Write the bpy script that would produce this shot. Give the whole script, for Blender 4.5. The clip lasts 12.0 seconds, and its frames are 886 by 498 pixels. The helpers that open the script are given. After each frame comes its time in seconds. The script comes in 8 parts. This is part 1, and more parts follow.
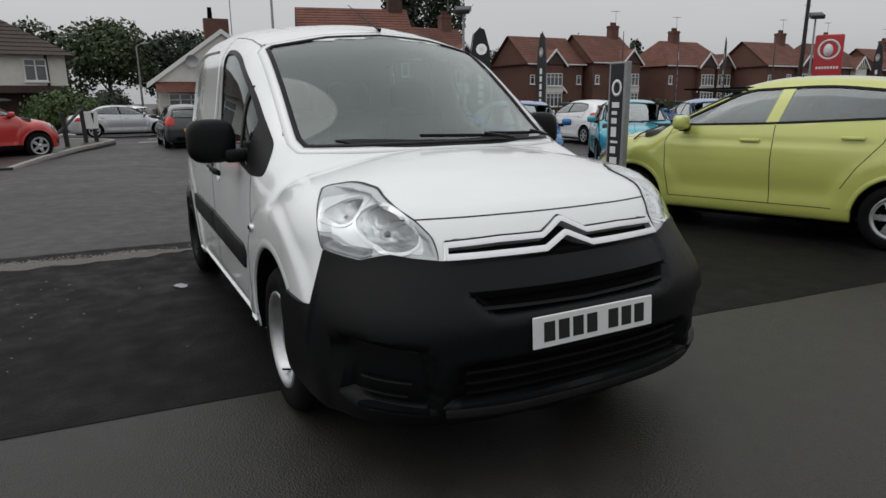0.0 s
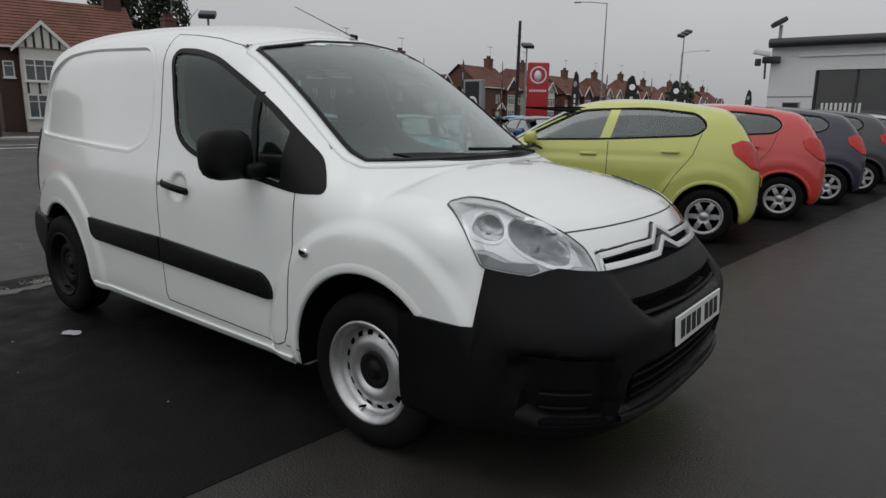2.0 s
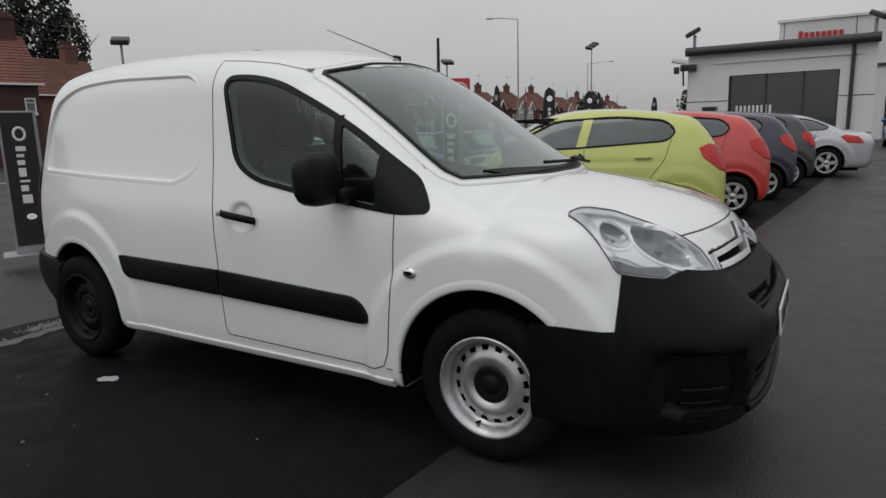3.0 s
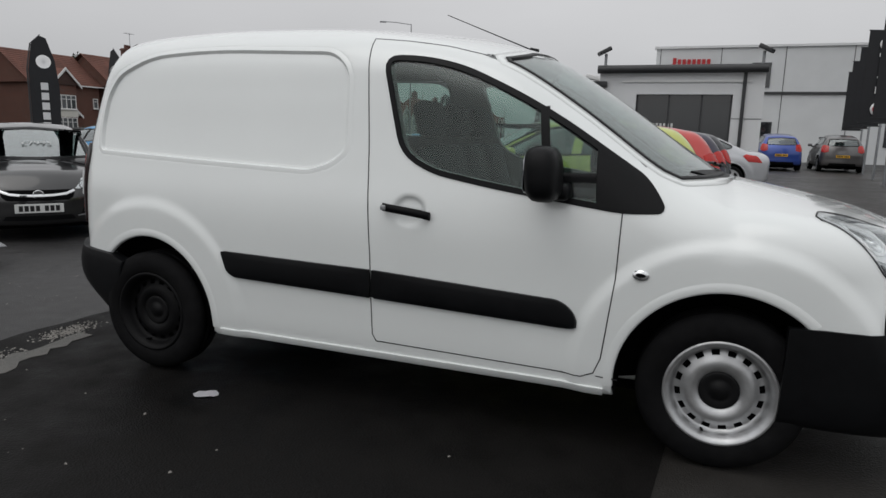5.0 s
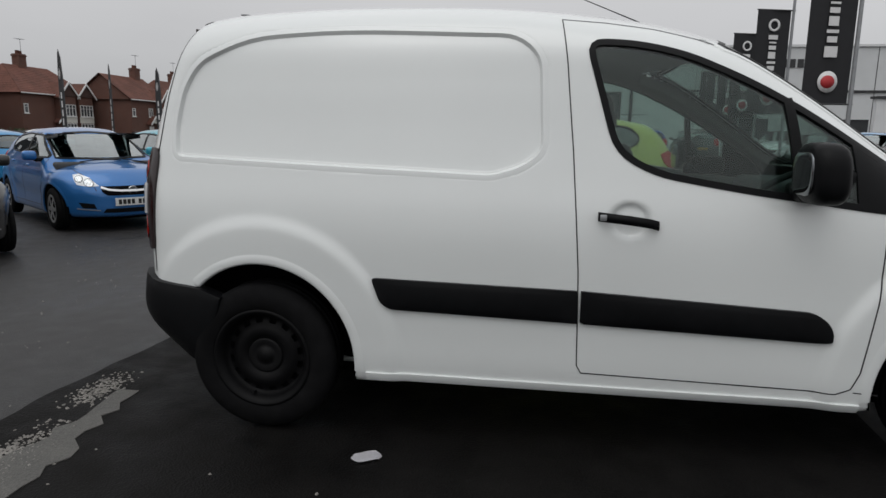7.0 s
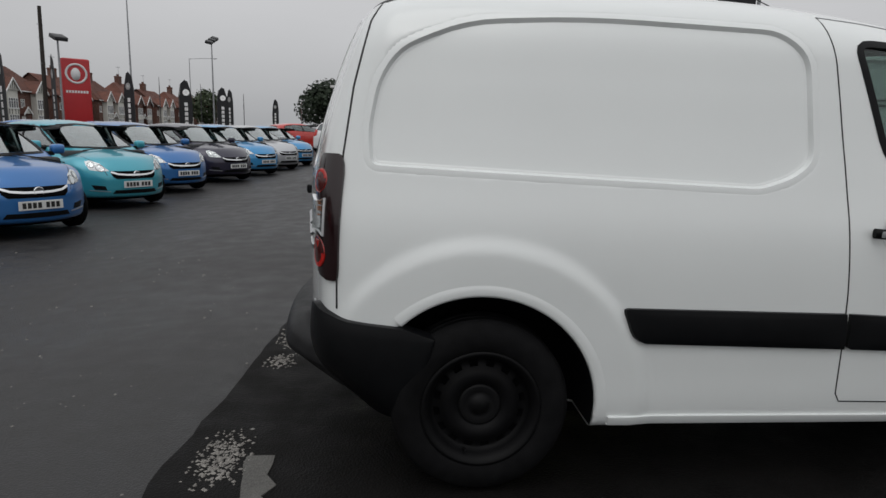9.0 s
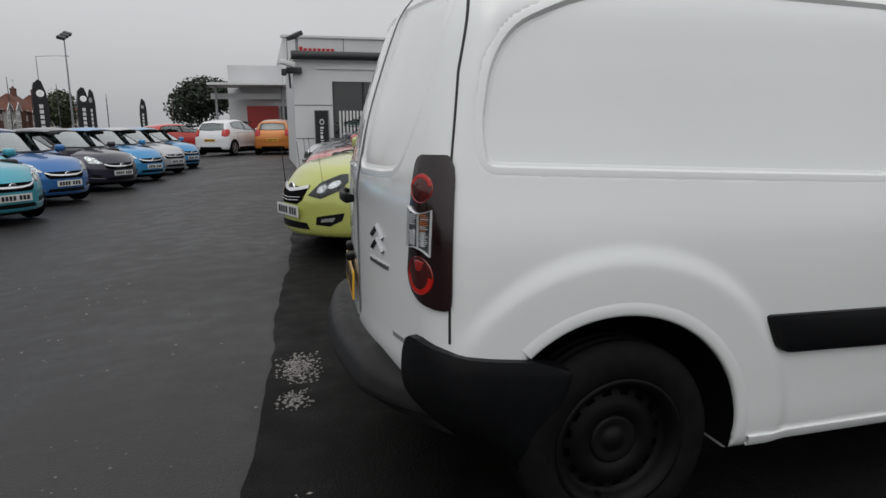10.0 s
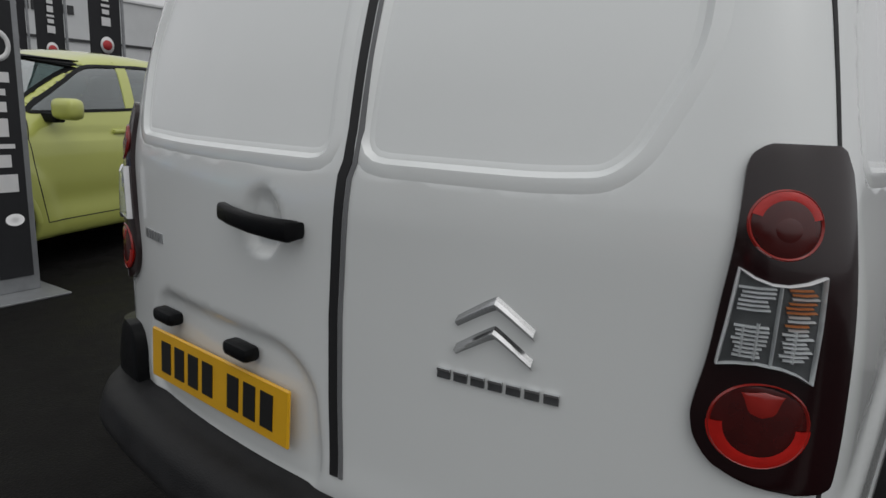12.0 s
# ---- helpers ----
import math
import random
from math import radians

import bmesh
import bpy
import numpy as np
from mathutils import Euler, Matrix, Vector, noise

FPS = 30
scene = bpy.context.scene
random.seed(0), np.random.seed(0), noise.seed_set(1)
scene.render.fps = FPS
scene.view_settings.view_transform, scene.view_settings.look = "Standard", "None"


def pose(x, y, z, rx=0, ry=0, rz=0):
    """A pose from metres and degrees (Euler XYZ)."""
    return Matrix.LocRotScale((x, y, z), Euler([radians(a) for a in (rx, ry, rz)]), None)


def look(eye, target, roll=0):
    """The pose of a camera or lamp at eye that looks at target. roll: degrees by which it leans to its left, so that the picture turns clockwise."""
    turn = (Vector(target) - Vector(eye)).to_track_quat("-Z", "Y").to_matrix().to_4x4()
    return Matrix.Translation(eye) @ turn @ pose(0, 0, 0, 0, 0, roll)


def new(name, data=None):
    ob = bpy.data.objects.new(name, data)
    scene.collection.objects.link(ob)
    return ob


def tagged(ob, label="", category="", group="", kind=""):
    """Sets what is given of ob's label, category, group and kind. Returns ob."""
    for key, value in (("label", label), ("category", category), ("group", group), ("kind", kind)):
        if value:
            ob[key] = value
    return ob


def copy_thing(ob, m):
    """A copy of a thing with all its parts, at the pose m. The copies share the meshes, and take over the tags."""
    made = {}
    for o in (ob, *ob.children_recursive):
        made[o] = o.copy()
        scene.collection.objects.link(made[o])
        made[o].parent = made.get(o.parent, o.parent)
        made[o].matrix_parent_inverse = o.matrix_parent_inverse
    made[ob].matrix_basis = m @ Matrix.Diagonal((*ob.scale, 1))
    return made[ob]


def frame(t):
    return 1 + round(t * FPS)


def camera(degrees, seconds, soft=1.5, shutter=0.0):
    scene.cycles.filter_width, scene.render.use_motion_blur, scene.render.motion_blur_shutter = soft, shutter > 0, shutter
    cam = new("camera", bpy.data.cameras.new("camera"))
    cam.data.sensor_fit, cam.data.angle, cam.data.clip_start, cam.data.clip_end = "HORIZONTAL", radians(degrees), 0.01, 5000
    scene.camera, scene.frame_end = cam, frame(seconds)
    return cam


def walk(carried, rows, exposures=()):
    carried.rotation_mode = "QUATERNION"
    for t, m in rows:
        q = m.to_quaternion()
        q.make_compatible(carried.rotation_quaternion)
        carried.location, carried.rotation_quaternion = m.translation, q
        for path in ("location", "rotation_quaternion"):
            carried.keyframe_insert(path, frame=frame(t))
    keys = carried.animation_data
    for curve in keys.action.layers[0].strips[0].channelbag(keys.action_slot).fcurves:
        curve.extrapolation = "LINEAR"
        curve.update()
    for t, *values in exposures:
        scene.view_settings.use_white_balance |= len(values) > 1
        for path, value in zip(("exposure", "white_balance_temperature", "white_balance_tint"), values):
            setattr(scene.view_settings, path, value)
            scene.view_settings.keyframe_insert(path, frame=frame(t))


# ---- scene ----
cam = camera(69.3, 12.0)
PATH = [
    (0, (2.597, -1.426, 1.294), (0.876, -0.514, 0.843), -0.6),
    (0.5, (2.379, -1.701, 1.282), (0.762, -0.601, 0.863), -0.8),
    (1, (2.164, -1.972, 1.312), (0.655, -0.725, 0.903), -0.3),
    (1.5, (1.941, -2.281, 1.313), (0.591, -0.872, 0.877), -0.2),
    (2, (1.657, -2.477, 1.292), (0.449, -0.938, 0.88), 0.9),
    (2.5, (1.369, -2.643, 1.314), (0.241, -1.038, 0.927), -0.3),
    (3, (1.082, -2.915, 1.298), (0.066, -1.231, 0.934), -1.7),
    (3.2, (0.968, -3.004, 1.304), (-0.036, -1.315, 0.927), -1.2),
    (5, (-0.222, -3.348, 1.254), (-0.887, -1.495, 0.901), 1.4),
    (5.5, (-0.593, -3.367, 1.244), (-1.201, -1.495, 0.891), -0.6),
    (6, (-0.962, -3.364, 1.27), (-1.451, -1.467, 0.865), 0.4),
    (6.5, (-1.308, -3.345, 1.251), (-1.665, -1.413, 0.877), 1.3),
    (7, (-1.663, -3.241, 1.23), (-1.918, -1.289, 0.878), 0.7),
    (7.2, (-1.816, -3.204, 1.232), (-2.033, -1.245, 0.888), 1.9),
    (9, (-3.051, -2.871, 1.243), (-2.88, -0.911, 0.882), 1.5),
    (9.5, (-3.4, -2.682, 1.253), (-3.043, -0.75, 0.883), 0.8),
    (10, (-3.691, -2.381, 1.236), (-3.172, -0.486, 0.862), -0.3),
    (10.5, (-3.914, -2.014, 1.233), (-3.162, -0.21, 0.809), 2.4),
    (11, (-4.128, -1.6, 1.232), (-2.992, -0.015, 0.788), 1.6),
    (11.5, (-4.183, -1.13, 1.186), (-2.771, 0.226, 0.776), 2.1),
    (12, (-4.104, -0.744, 1.181), (-2.488, 0.354, 0.755), 2.9),
]
walk(cam, [(t, look(eye, target, roll)) for t, eye, target, roll in PATH],
     [(0, -0.19), (0.5, -0.25), (1, -0.33), (1.5, -0.39), (2.5, -0.39), (3, -0.35), (5, -0.23), (5.5, -0.23), (7, -0.27), (9, -0.33), (10, -0.23), (11, -0.23), (11.5, -0.31), (12, -0.43)])

# ---- world and light ----
world = bpy.data.worlds.new("overcast")
scene.world = world
world.use_nodes = True
wn, wl = world.node_tree.nodes, world.node_tree.links
wn.clear()
w_out = wn.new("ShaderNodeOutputWorld")
w_bg = wn.new("ShaderNodeBackground")
w_sky = wn.new("ShaderNodeTexSky")
w_sky.sky_type, w_sky.sun_disc = "NISHITA", False
w_sky.sun_elevation, w_sky.sun_rotation = radians(50), radians(200)
w_sky.dust_density, w_sky.ozone_density = 4.0, 1.0
w_hsv = wn.new("ShaderNodeHueSaturation")
w_hsv.inputs["Saturation"].default_value = 0.12
w_hsv.inputs["Value"].default_value = 0.045
w_co = wn.new("ShaderNodeTexCoord")
w_sep = wn.new("ShaderNodeSeparateXYZ")
w_ramp = wn.new("ShaderNodeValToRGB")
w_ramp.color_ramp.elements[0].position, w_ramp.color_ramp.elements[0].color = 0.0, (0.56, 0.57, 0.59, 1)
w_ramp.color_ramp.elements[1].position, w_ramp.color_ramp.elements[1].color = 1.0, (1.30, 1.32, 1.35, 1)
e = w_ramp.color_ramp.elements.new(0.22)
e.color = (0.69, 0.69, 0.705, 1)
w_map = wn.new("ShaderNodeMapping")
w_map.inputs["Scale"].default_value = (1.0, 1.0, 3.2)
w_noise = wn.new("ShaderNodeTexNoise")
w_noise.inputs["Scale"].default_value, w_noise.inputs["Detail"].default_value = 1.7, 4.0
w_cloud = wn.new("ShaderNodeMapRange")
w_cloud.inputs["To Min"].default_value, w_cloud.inputs["To Max"].default_value = 0.80, 1.16
w_mul = wn.new("ShaderNodeVectorMath")
w_mul.operation = "SCALE"
w_add = wn.new("ShaderNodeVectorMath")
w_add.operation = "ADD"
wl.new(w_co.outputs["Generated"], w_sep.inputs[0])
wl.new(w_sep.outputs["Z"], w_ramp.inputs[0])
wl.new(w_co.outputs["Generated"], w_map.inputs[0])
wl.new(w_map.outputs[0], w_noise.inputs["Vector"])
wl.new(w_noise.outputs[0], w_cloud.inputs[0])
wl.new(w_ramp.outputs[0], w_mul.inputs[0])
wl.new(w_cloud.outputs[0], w_mul.inputs["Scale"])
wl.new(w_sky.outputs[0], w_hsv.inputs["Color"])
wl.new(w_mul.outputs[0], w_add.inputs[0])
wl.new(w_hsv.outputs[0], w_add.inputs[1])
wl.new(w_add.outputs[0], w_bg.inputs[0])
w_bg.inputs[1].default_value = 0.82
wl.new(w_bg.outputs[0], w_out.inputs[0])
sun_data = bpy.data.lights.new("sun", "SUN")
sun_data.energy, sun_data.angle, sun_data.color = 0.32, radians(40), (1.0, 0.97, 0.93)
sun = new("sun", sun_data)
sun.matrix_world = look((0, 0, 20), (2.5, 6, 0))


# ---- materials ----
def mat(name, color, rough=0.5, metal=0.0, spread=0.0, scale=8.0, bump=0.0, bscale=60.0, coat=0.0, spec=0.5, dirt_or_sheen=None, rvar=0.0, lot=0.0):
    """A principled material: colour varied at two scales, roughness varied, fine relief; lot: variation from object to object."""
    m = bpy.data.materials.new(name)
    m.use_nodes = True
    n, l = m.node_tree.nodes, m.node_tree.links
    b = n["Principled BSDF"]
    b.inputs["Roughness"].default_value, b.inputs["Metallic"].default_value = rough, metal
    b.inputs["Coat Weight"].default_value, b.inputs["Specular IOR Level"].default_value = coat, spec
    b.inputs["Coat Roughness"].default_value = 0.04
    base = (*color, 1)
    b.inputs["Base Color"].default_value = base
    m.diffuse_color = base
    co = n.new("ShaderNodeTexCoord")
    if spread or rvar or dirt_or_sheen:
        na, nb = n.new("ShaderNodeTexNoise"), n.new("ShaderNodeTexNoise")
        na.inputs["Scale"].default_value, na.inputs["Detail"].default_value = scale, 5
        nb.inputs["Scale"].default_value, nb.inputs["Detail"].default_value = scale / 7.3, 3
        mix = n.new("ShaderNodeMath")
        mix.operation = "ADD"
        for q in (na, nb):
            l.new(co.outputs["Object"], q.inputs["Vector"])
        l.new(na.outputs[0], mix.inputs[0])
        l.new(nb.outputs[0], mix.inputs[1])
        half = n.new("ShaderNodeMath")
        half.operation = "MULTIPLY"
        half.inputs[1].default_value = 0.5
        l.new(mix.outputs[0], half.inputs[0])
        ramp = n.new("ShaderNodeValToRGB")
        ramp.color_ramp.elements[0].position, ramp.color_ramp.elements[1].position = 0.33, 0.67
        other = dirt_or_sheen if dirt_or_sheen else color
        ramp.color_ramp.elements[0].color = (*[c * (1 - spread) for c in other], 1)
        ramp.color_ramp.elements[1].color = (*[min(1, c * (1 + spread)) for c in color], 1)
        l.new(half.outputs[0], ramp.inputs[0])
        last = ramp.outputs[0]
        if lot:
            info, hsv, mr = n.new("ShaderNodeObjectInfo"), n.new("ShaderNodeHueSaturation"), n.new("ShaderNodeMapRange")
            mr.inputs["To Min"].default_value, mr.inputs["To Max"].default_value = 1 - lot, 1 + lot
            l.new(info.outputs["Random"], mr.inputs[0])
            l.new(mr.outputs[0], hsv.inputs["Value"])
            l.new(last, hsv.inputs["Color"])
            last = hsv.outputs[0]
        l.new(last, b.inputs["Base Color"])
        if rvar:
            rr = n.new("ShaderNodeMapRange")
            rr.inputs["From Min"].default_value, rr.inputs["From Max"].default_value = 0.3, 0.7
            rr.inputs["To Min"].default_value, rr.inputs["To Max"].default_value = max(0.02, rough - rvar), min(1, rough + rvar)
            l.new(half.outputs[0], rr.inputs[0])
            l.new(rr.outputs[0], b.inputs["Roughness"])
    if bump:
        nz, bp = n.new("ShaderNodeTexNoise"), n.new("ShaderNodeBump")
        nz.inputs["Scale"].default_value, nz.inputs["Detail"].default_value = bscale, 6
        bp.inputs["Strength"].default_value, bp.inputs["Distance"].default_value = bump, 0.01
        l.new(co.outputs["Object"], nz.inputs["Vector"])
        l.new(nz.outputs[0], bp.inputs["Height"])
        l.new(bp.outputs[0], b.inputs["Normal"])
    return m


def glass_mat(name, tint, clear=0.75, rough=0.01, gloss=(0.045, 4.0)):
    """Thin pane: see-through with a glossy face."""
    m = bpy.data.materials.new(name)
    m.use_nodes = True
    n, l = m.node_tree.nodes, m.node_tree.links
    n.clear()
    out, mix, tr, gl, fr = (n.new("ShaderNode" + k) for k in ("OutputMaterial", "MixShader", "BsdfTransparent", "BsdfGlossy", "LayerWeight"))
    tr.inputs[0].default_value = (*[c * clear for c in tint], 1)
    gl.inputs["Roughness"].default_value = rough
    gl.inputs["Color"].default_value = (0.95, 0.97, 0.97, 1)
    fr.inputs["Blend"].default_value = 0.5
    pw, ad = n.new("ShaderNodeMath"), n.new("ShaderNodeMath")
    pw.operation, ad.operation = "POWER", "MULTIPLY_ADD"
    pw.inputs[1].default_value = gloss[1]
    ad.inputs[1].default_value, ad.inputs[2].default_value = 1 - gloss[0], gloss[0]
    l.new(fr.outputs["Facing"], pw.inputs[0])
    l.new(pw.outputs[0], ad.inputs[0])
    l.new(ad.outputs[0], mix.inputs[0])
    l.new(tr.outputs[0], mix.inputs[1])
    l.new(gl.outputs[0], mix.inputs[2])
    l.new(mix.outputs[0], out.inputs[0])
    m.diffuse_color = (*tint, 1)
    return m


def paint(name, color, metallic=0.0):
    return mat(name, color, 0.28 if not metallic else 0.33, metallic, 0.035, 3.0, 0.02, 220, coat=1.0)


def tarmac(name, dark, light, rough, rvar, chips=0.5, patch=0.35, spec=0.35):
    """Worn, damp tarmac: aggregate grain, blotches, damp sheen."""
    m = bpy.data.materials.new(name)
    m.use_nodes = True
    n, l = m.node_tree.nodes, m.node_tree.links
    b = n["Principled BSDF"]
    b.inputs["Specular IOR Level"].default_value = spec
    co = n.new("ShaderNodeTexCoord")
    fine, mid, big, vor = n.new("ShaderNodeTexNoise"), n.new("ShaderNodeTexNoise"), n.new("ShaderNodeTexNoise"), n.new("ShaderNodeTexVoronoi")
    for q, s, d in ((fine, 110, 5), (mid, 5.0, 7), (big, 0.55, 6)):
        q.inputs["Scale"].default_value, q.inputs["Detail"].default_value = s, d
        l.new(co.outputs["Object"], q.inputs["Vector"])
    vor.inputs["Scale"].default_value = 120
    l.new(co.outputs["Object"], vor.inputs["Vector"])
    ramp = n.new("ShaderNodeValToRGB")
    ramp.color_ramp.elements[0].position, ramp.color_ramp.elements[1].position = 0.3, 0.72
    ramp.color_ramp.elements[0].color, ramp.color_ramp.elements[1].color = (*dark, 1), (*light, 1)
    s1, s2 = n.new("ShaderNodeMix"), n.new("ShaderNodeMix")
    s1.data_type = s2.data_type = "FLOAT"
    s1.inputs[0].default_value, s2.inputs[0].default_value = patch, chips * 0.5
    l.new(mid.outputs[0], s1.inputs[2])
    l.new(big.outputs[0], s1.inputs[3])
    l.new(s1.outputs[0], s2.inputs[2])
    l.new(fine.outputs[0], s2.inputs[3])
    l.new(s2.outputs[0], ramp.inputs[0])
    l.new(ramp.outputs[0], b.inputs["Base Color"])
    rr = n.new("ShaderNodeMapRange")
    rr.inputs["From Min"].default_value, rr.inputs["From Max"].default_value = 0.35, 0.65
    rr.inputs["To Min"].default_value, rr.inputs["To Max"].default_value = rough - rvar, rough + rvar
    l.new(s1.outputs[0], rr.inputs[0])
    l.new(rr.outputs[0], b.inputs["Roughness"])
    bp = n.new("ShaderNodeBump")
    bp.inputs["Strength"].default_value, bp.inputs["Distance"].default_value = 0.45, 0.005
    l.new(vor.outputs["Distance"], bp.inputs["Height"])
    l.new(bp.outputs[0], b.inputs["Normal"])
    return m


def brick_mat(name, a, b_, mortar, scale):
    """Distant brickwork: courses, mortar and burnt bricks."""
    m = bpy.data.materials.new(name)
    m.use_nodes = True
    n, l = m.node_tree.nodes, m.node_tree.links
    p = n["Principled BSDF"]
    p.inputs["Roughness"].default_value = 0.85
    co, sep, cmb, add = n.new("ShaderNodeTexCoord"), n.new("ShaderNodeSeparateXYZ"), n.new("ShaderNodeCombineXYZ"), n.new("ShaderNodeMath")
    add.operation = "ADD"
    l.new(co.outputs["Object"], sep.inputs[0])
    l.new(sep.outputs[0], add.inputs[0])
    l.new(sep.outputs[1], add.inputs[1])
    l.new(add.outputs[0], cmb.inputs[0])
    l.new(sep.outputs[2], cmb.inputs[1])
    t = n.new("ShaderNodeTexBrick")
    t.inputs["Color1"].default_value, t.inputs["Color2"].default_value, t.inputs["Mortar"].default_value = (*a, 1), (*b_, 1), (*mortar, 1)
    t.inputs["Scale"].default_value = scale
    t.inputs["Mortar Size"].default_value = 0.012
    l.new(cmb.outputs[0], t.inputs["Vector"])
    nz, mx = n.new("ShaderNodeTexNoise"), n.new("ShaderNodeMix")
    nz.inputs["Scale"].default_value = 0.8
    l.new(co.outputs["Object"], nz.inputs["Vector"])
    mx.data_type, mx.blend_type = "RGBA", "MULTIPLY"
    mx.inputs[0].default_value = 0.35
    l.new(t.outputs[0], mx.inputs[6])
    l.new(nz.outputs[0], mx.inputs[7])
    l.new(mx.outputs[2], p.inputs["Base Color"])
    return m


M_WHITE = mat("white_van_paint", (0.765, 0.79, 0.782), 0.22, 0, 0.025, 2.2, 0.015, 260, coat=1.0)
M_WHITE.node_tree.nodes["Principled BSDF"].inputs["Coat Roughness"].default_value = 0.07
M_BLACKPL = mat("black_textured_plastic", (0.0040, 0.0043, 0.0050), 0.42, 0, 0.22, 30, 0.15, 420, spec=0.15, rvar=0.08)
M_SCUFFED = mat("scuffed_black_plastic", (0.012, 0.012, 0.0128), 0.5, 0, 0.55, 22, 0.2, 300, spec=0.22, rvar=0.15)
# near-black that paints in the deep shade of arches and openings
M_DARK = mat("void_shade", (0.004, 0.004, 0.0045), 0.9, 0, 0.1, 20, spec=0.05)
M_SEAM = mat("seam_rubber", (0.012, 0.012, 0.013), 0.6, 0, 0.1, 20)
# grey for narrow seams, with their shade put into the colour
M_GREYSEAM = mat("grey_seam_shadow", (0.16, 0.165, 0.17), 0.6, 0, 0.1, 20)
M_RUBBER = mat("tyre_rubber", (0.0075, 0.0075, 0.008), 0.7, 0, 0.35, 24, 0.25, 300, spec=0.06)
M_CHROME = mat("chrome", (0.78, 0.79, 0.80), 0.08, 1.0, 0.04, 12)
M_SILVER = mat("silver_wheel_paint", (0.52, 0.53, 0.54), 0.34, 0.75, 0.12, 16, 0.03, 200, dirt_or_sheen=(0.36, 0.36, 0.36))
M_BLACKSTEEL = mat("black_wheel_steel", (0.0045, 0.0045, 0.005), 0.5, 0.0, 0.25, 20, 0.05, 200, spec=0.12)
M_CAP = mat("hub_cap_plastic", (0.006, 0.006, 0.0065), 0.5, 0, 0.2, 25, spec=0.15)
M_GLASS = glass_mat("window_glass", (0.84, 0.93, 0.90), 0.85, 0.01, (0.035, 5.0))
M_SCREEN = glass_mat("windscreen_glass", (0.80, 0.90, 0.87), 0.85, 0.015, (0.055, 3.6))
M_TINT = glass_mat("car_glass", (0.60, 0.68, 0.68), 0.80, 0.01, (0.10, 2.4))
M_CARSCREEN = glass_mat("car_windscreen", (0.66, 0.74, 0.73), 0.85, 0.03, (0.12, 2.3))
M_CHALK = mat("window_chalk", (0.42, 0.44, 0.44), 0.8, 0, 0.2, 60)
M_WORN = tarmac("worn_concrete", (0.05, 0.049, 0.046), (0.15, 0.145, 0.135), 0.7, 0.1, 0.9, 0.3)
M_LENS = glass_mat("clear_lens", (0.98, 0.99, 0.99), 0.99, 0.03, (0.03, 5.0))
M_REDLENS = mat("red_lens", (0.47, 0.011, 0.007), 0.2, 0, 0.25, 30, 0.1, 160, coat=0.25)
M_DIMRED = mat("deep_red_lens", (0.055, 0.0035, 0.003), 0.2, 0, 0.45, 22, coat=0.25)
M_REDMID = mat("mid_red_lens", (0.26, 0.012, 0.008), 0.2, 0, 0.3, 26, coat=0.5)
M_DARKRED = mat("smoked_red_lens", (0.012, 0.0018, 0.0026), 0.16, 0, 0.3, 9, coat=0.25)
M_AMBER = mat("amber_lens", (0.50, 0.17, 0.05), 0.2, 0, 0.2, 60)
M_REFLECT = mat("lamp_reflector", (0.80, 0.81, 0.82), 0.14, 0.9, 0.12, 30, 0.08, 90)
M_LAMPWHITE = mat("lamp_housing", (0.80, 0.81, 0.82), 0.22, 0.35, 0.08, 30)
# lamp bowls: colour mottled with a duller tone to imitate mixed reflections
M_BOWL = mat("bowl_mirror", (0.84, 0.85, 0.86), 0.26, 0.8, 0.12, 34, 1.0, 26, dirt_or_sheen=(0.5, 0.505, 0.51))
M_SMOKE = mat("smoked_lamp_plastic", (0.14, 0.145, 0.15), 0.18, 0.5, 0.3, 40)
M_MIRROR = mat("mirror_silver", (0.22, 0.23, 0.24), 0.02, 1.0, 0.02, 10)
M_SATIN = mat("satin_chrome", (0.74, 0.75, 0.76), 0.30, 0.75, 0.05, 20)
M_BADGE = mat("worn_badge_chrome", (0.40, 0.405, 0.41), 0.22, 1.0, 0.15, 30)
M_LAMPBAND = mat("clear_lamp_band", (0.50, 0.51, 0.52), 0.25, 0.25, 0.15, 30)
M_LAMPGREY = mat("lamp_bezel", (0.36, 0.37, 0.38), 0.3, 0.5, 0.12, 30)
M_SEAT = mat("seat_cloth", (0.022, 0.023, 0.025), 0.9, 0, 0.25, 60)
M_TRIM = mat("cabin_trim", (0.035, 0.036, 0.038), 0.7, 0, 0.2, 30)
M_HEADLINE = mat("headlining", (0.18, 0.18, 0.175), 0.9, 0, 0.1, 30)
M_PLATEW = mat("plate_white", (0.68, 0.69, 0.68), 0.35, 0, 0.06, 14, coat=0.4)
M_PLATEY = mat("plate_yellow", (0.78, 0.42, 0.010), 0.35, 0, 0.06, 14, coat=0.4)
M_INK = mat("plate_black", (0.012, 0.012, 0.012), 0.4, 0, 0.1, 30)
M_PAPER = mat("torn_paper", (0.70, 0.69, 0.72), 0.8, 0, 0.1, 40, 0.2, 60)
M_ROAD = tarmac("lane_tarmac", (0.016, 0.016, 0.0165), (0.056, 0.054, 0.054), 0.50, 0.14, 0.8, 0.5, 0.26)
M_NEWTAR = tarmac("dark_bay_tarmac", (0.0025, 0.0025, 0.0027), (0.0125, 0.0115, 0.0108), 0.60, 0.20, 0.9, 0.45, spec=0.08)
M_OLDTAR = tarmac("brown_forecourt_tarmac", (0.012, 0.011, 0.0098), (0.036, 0.0335, 0.031), 0.42, 0.12, 0.6, 0.55)
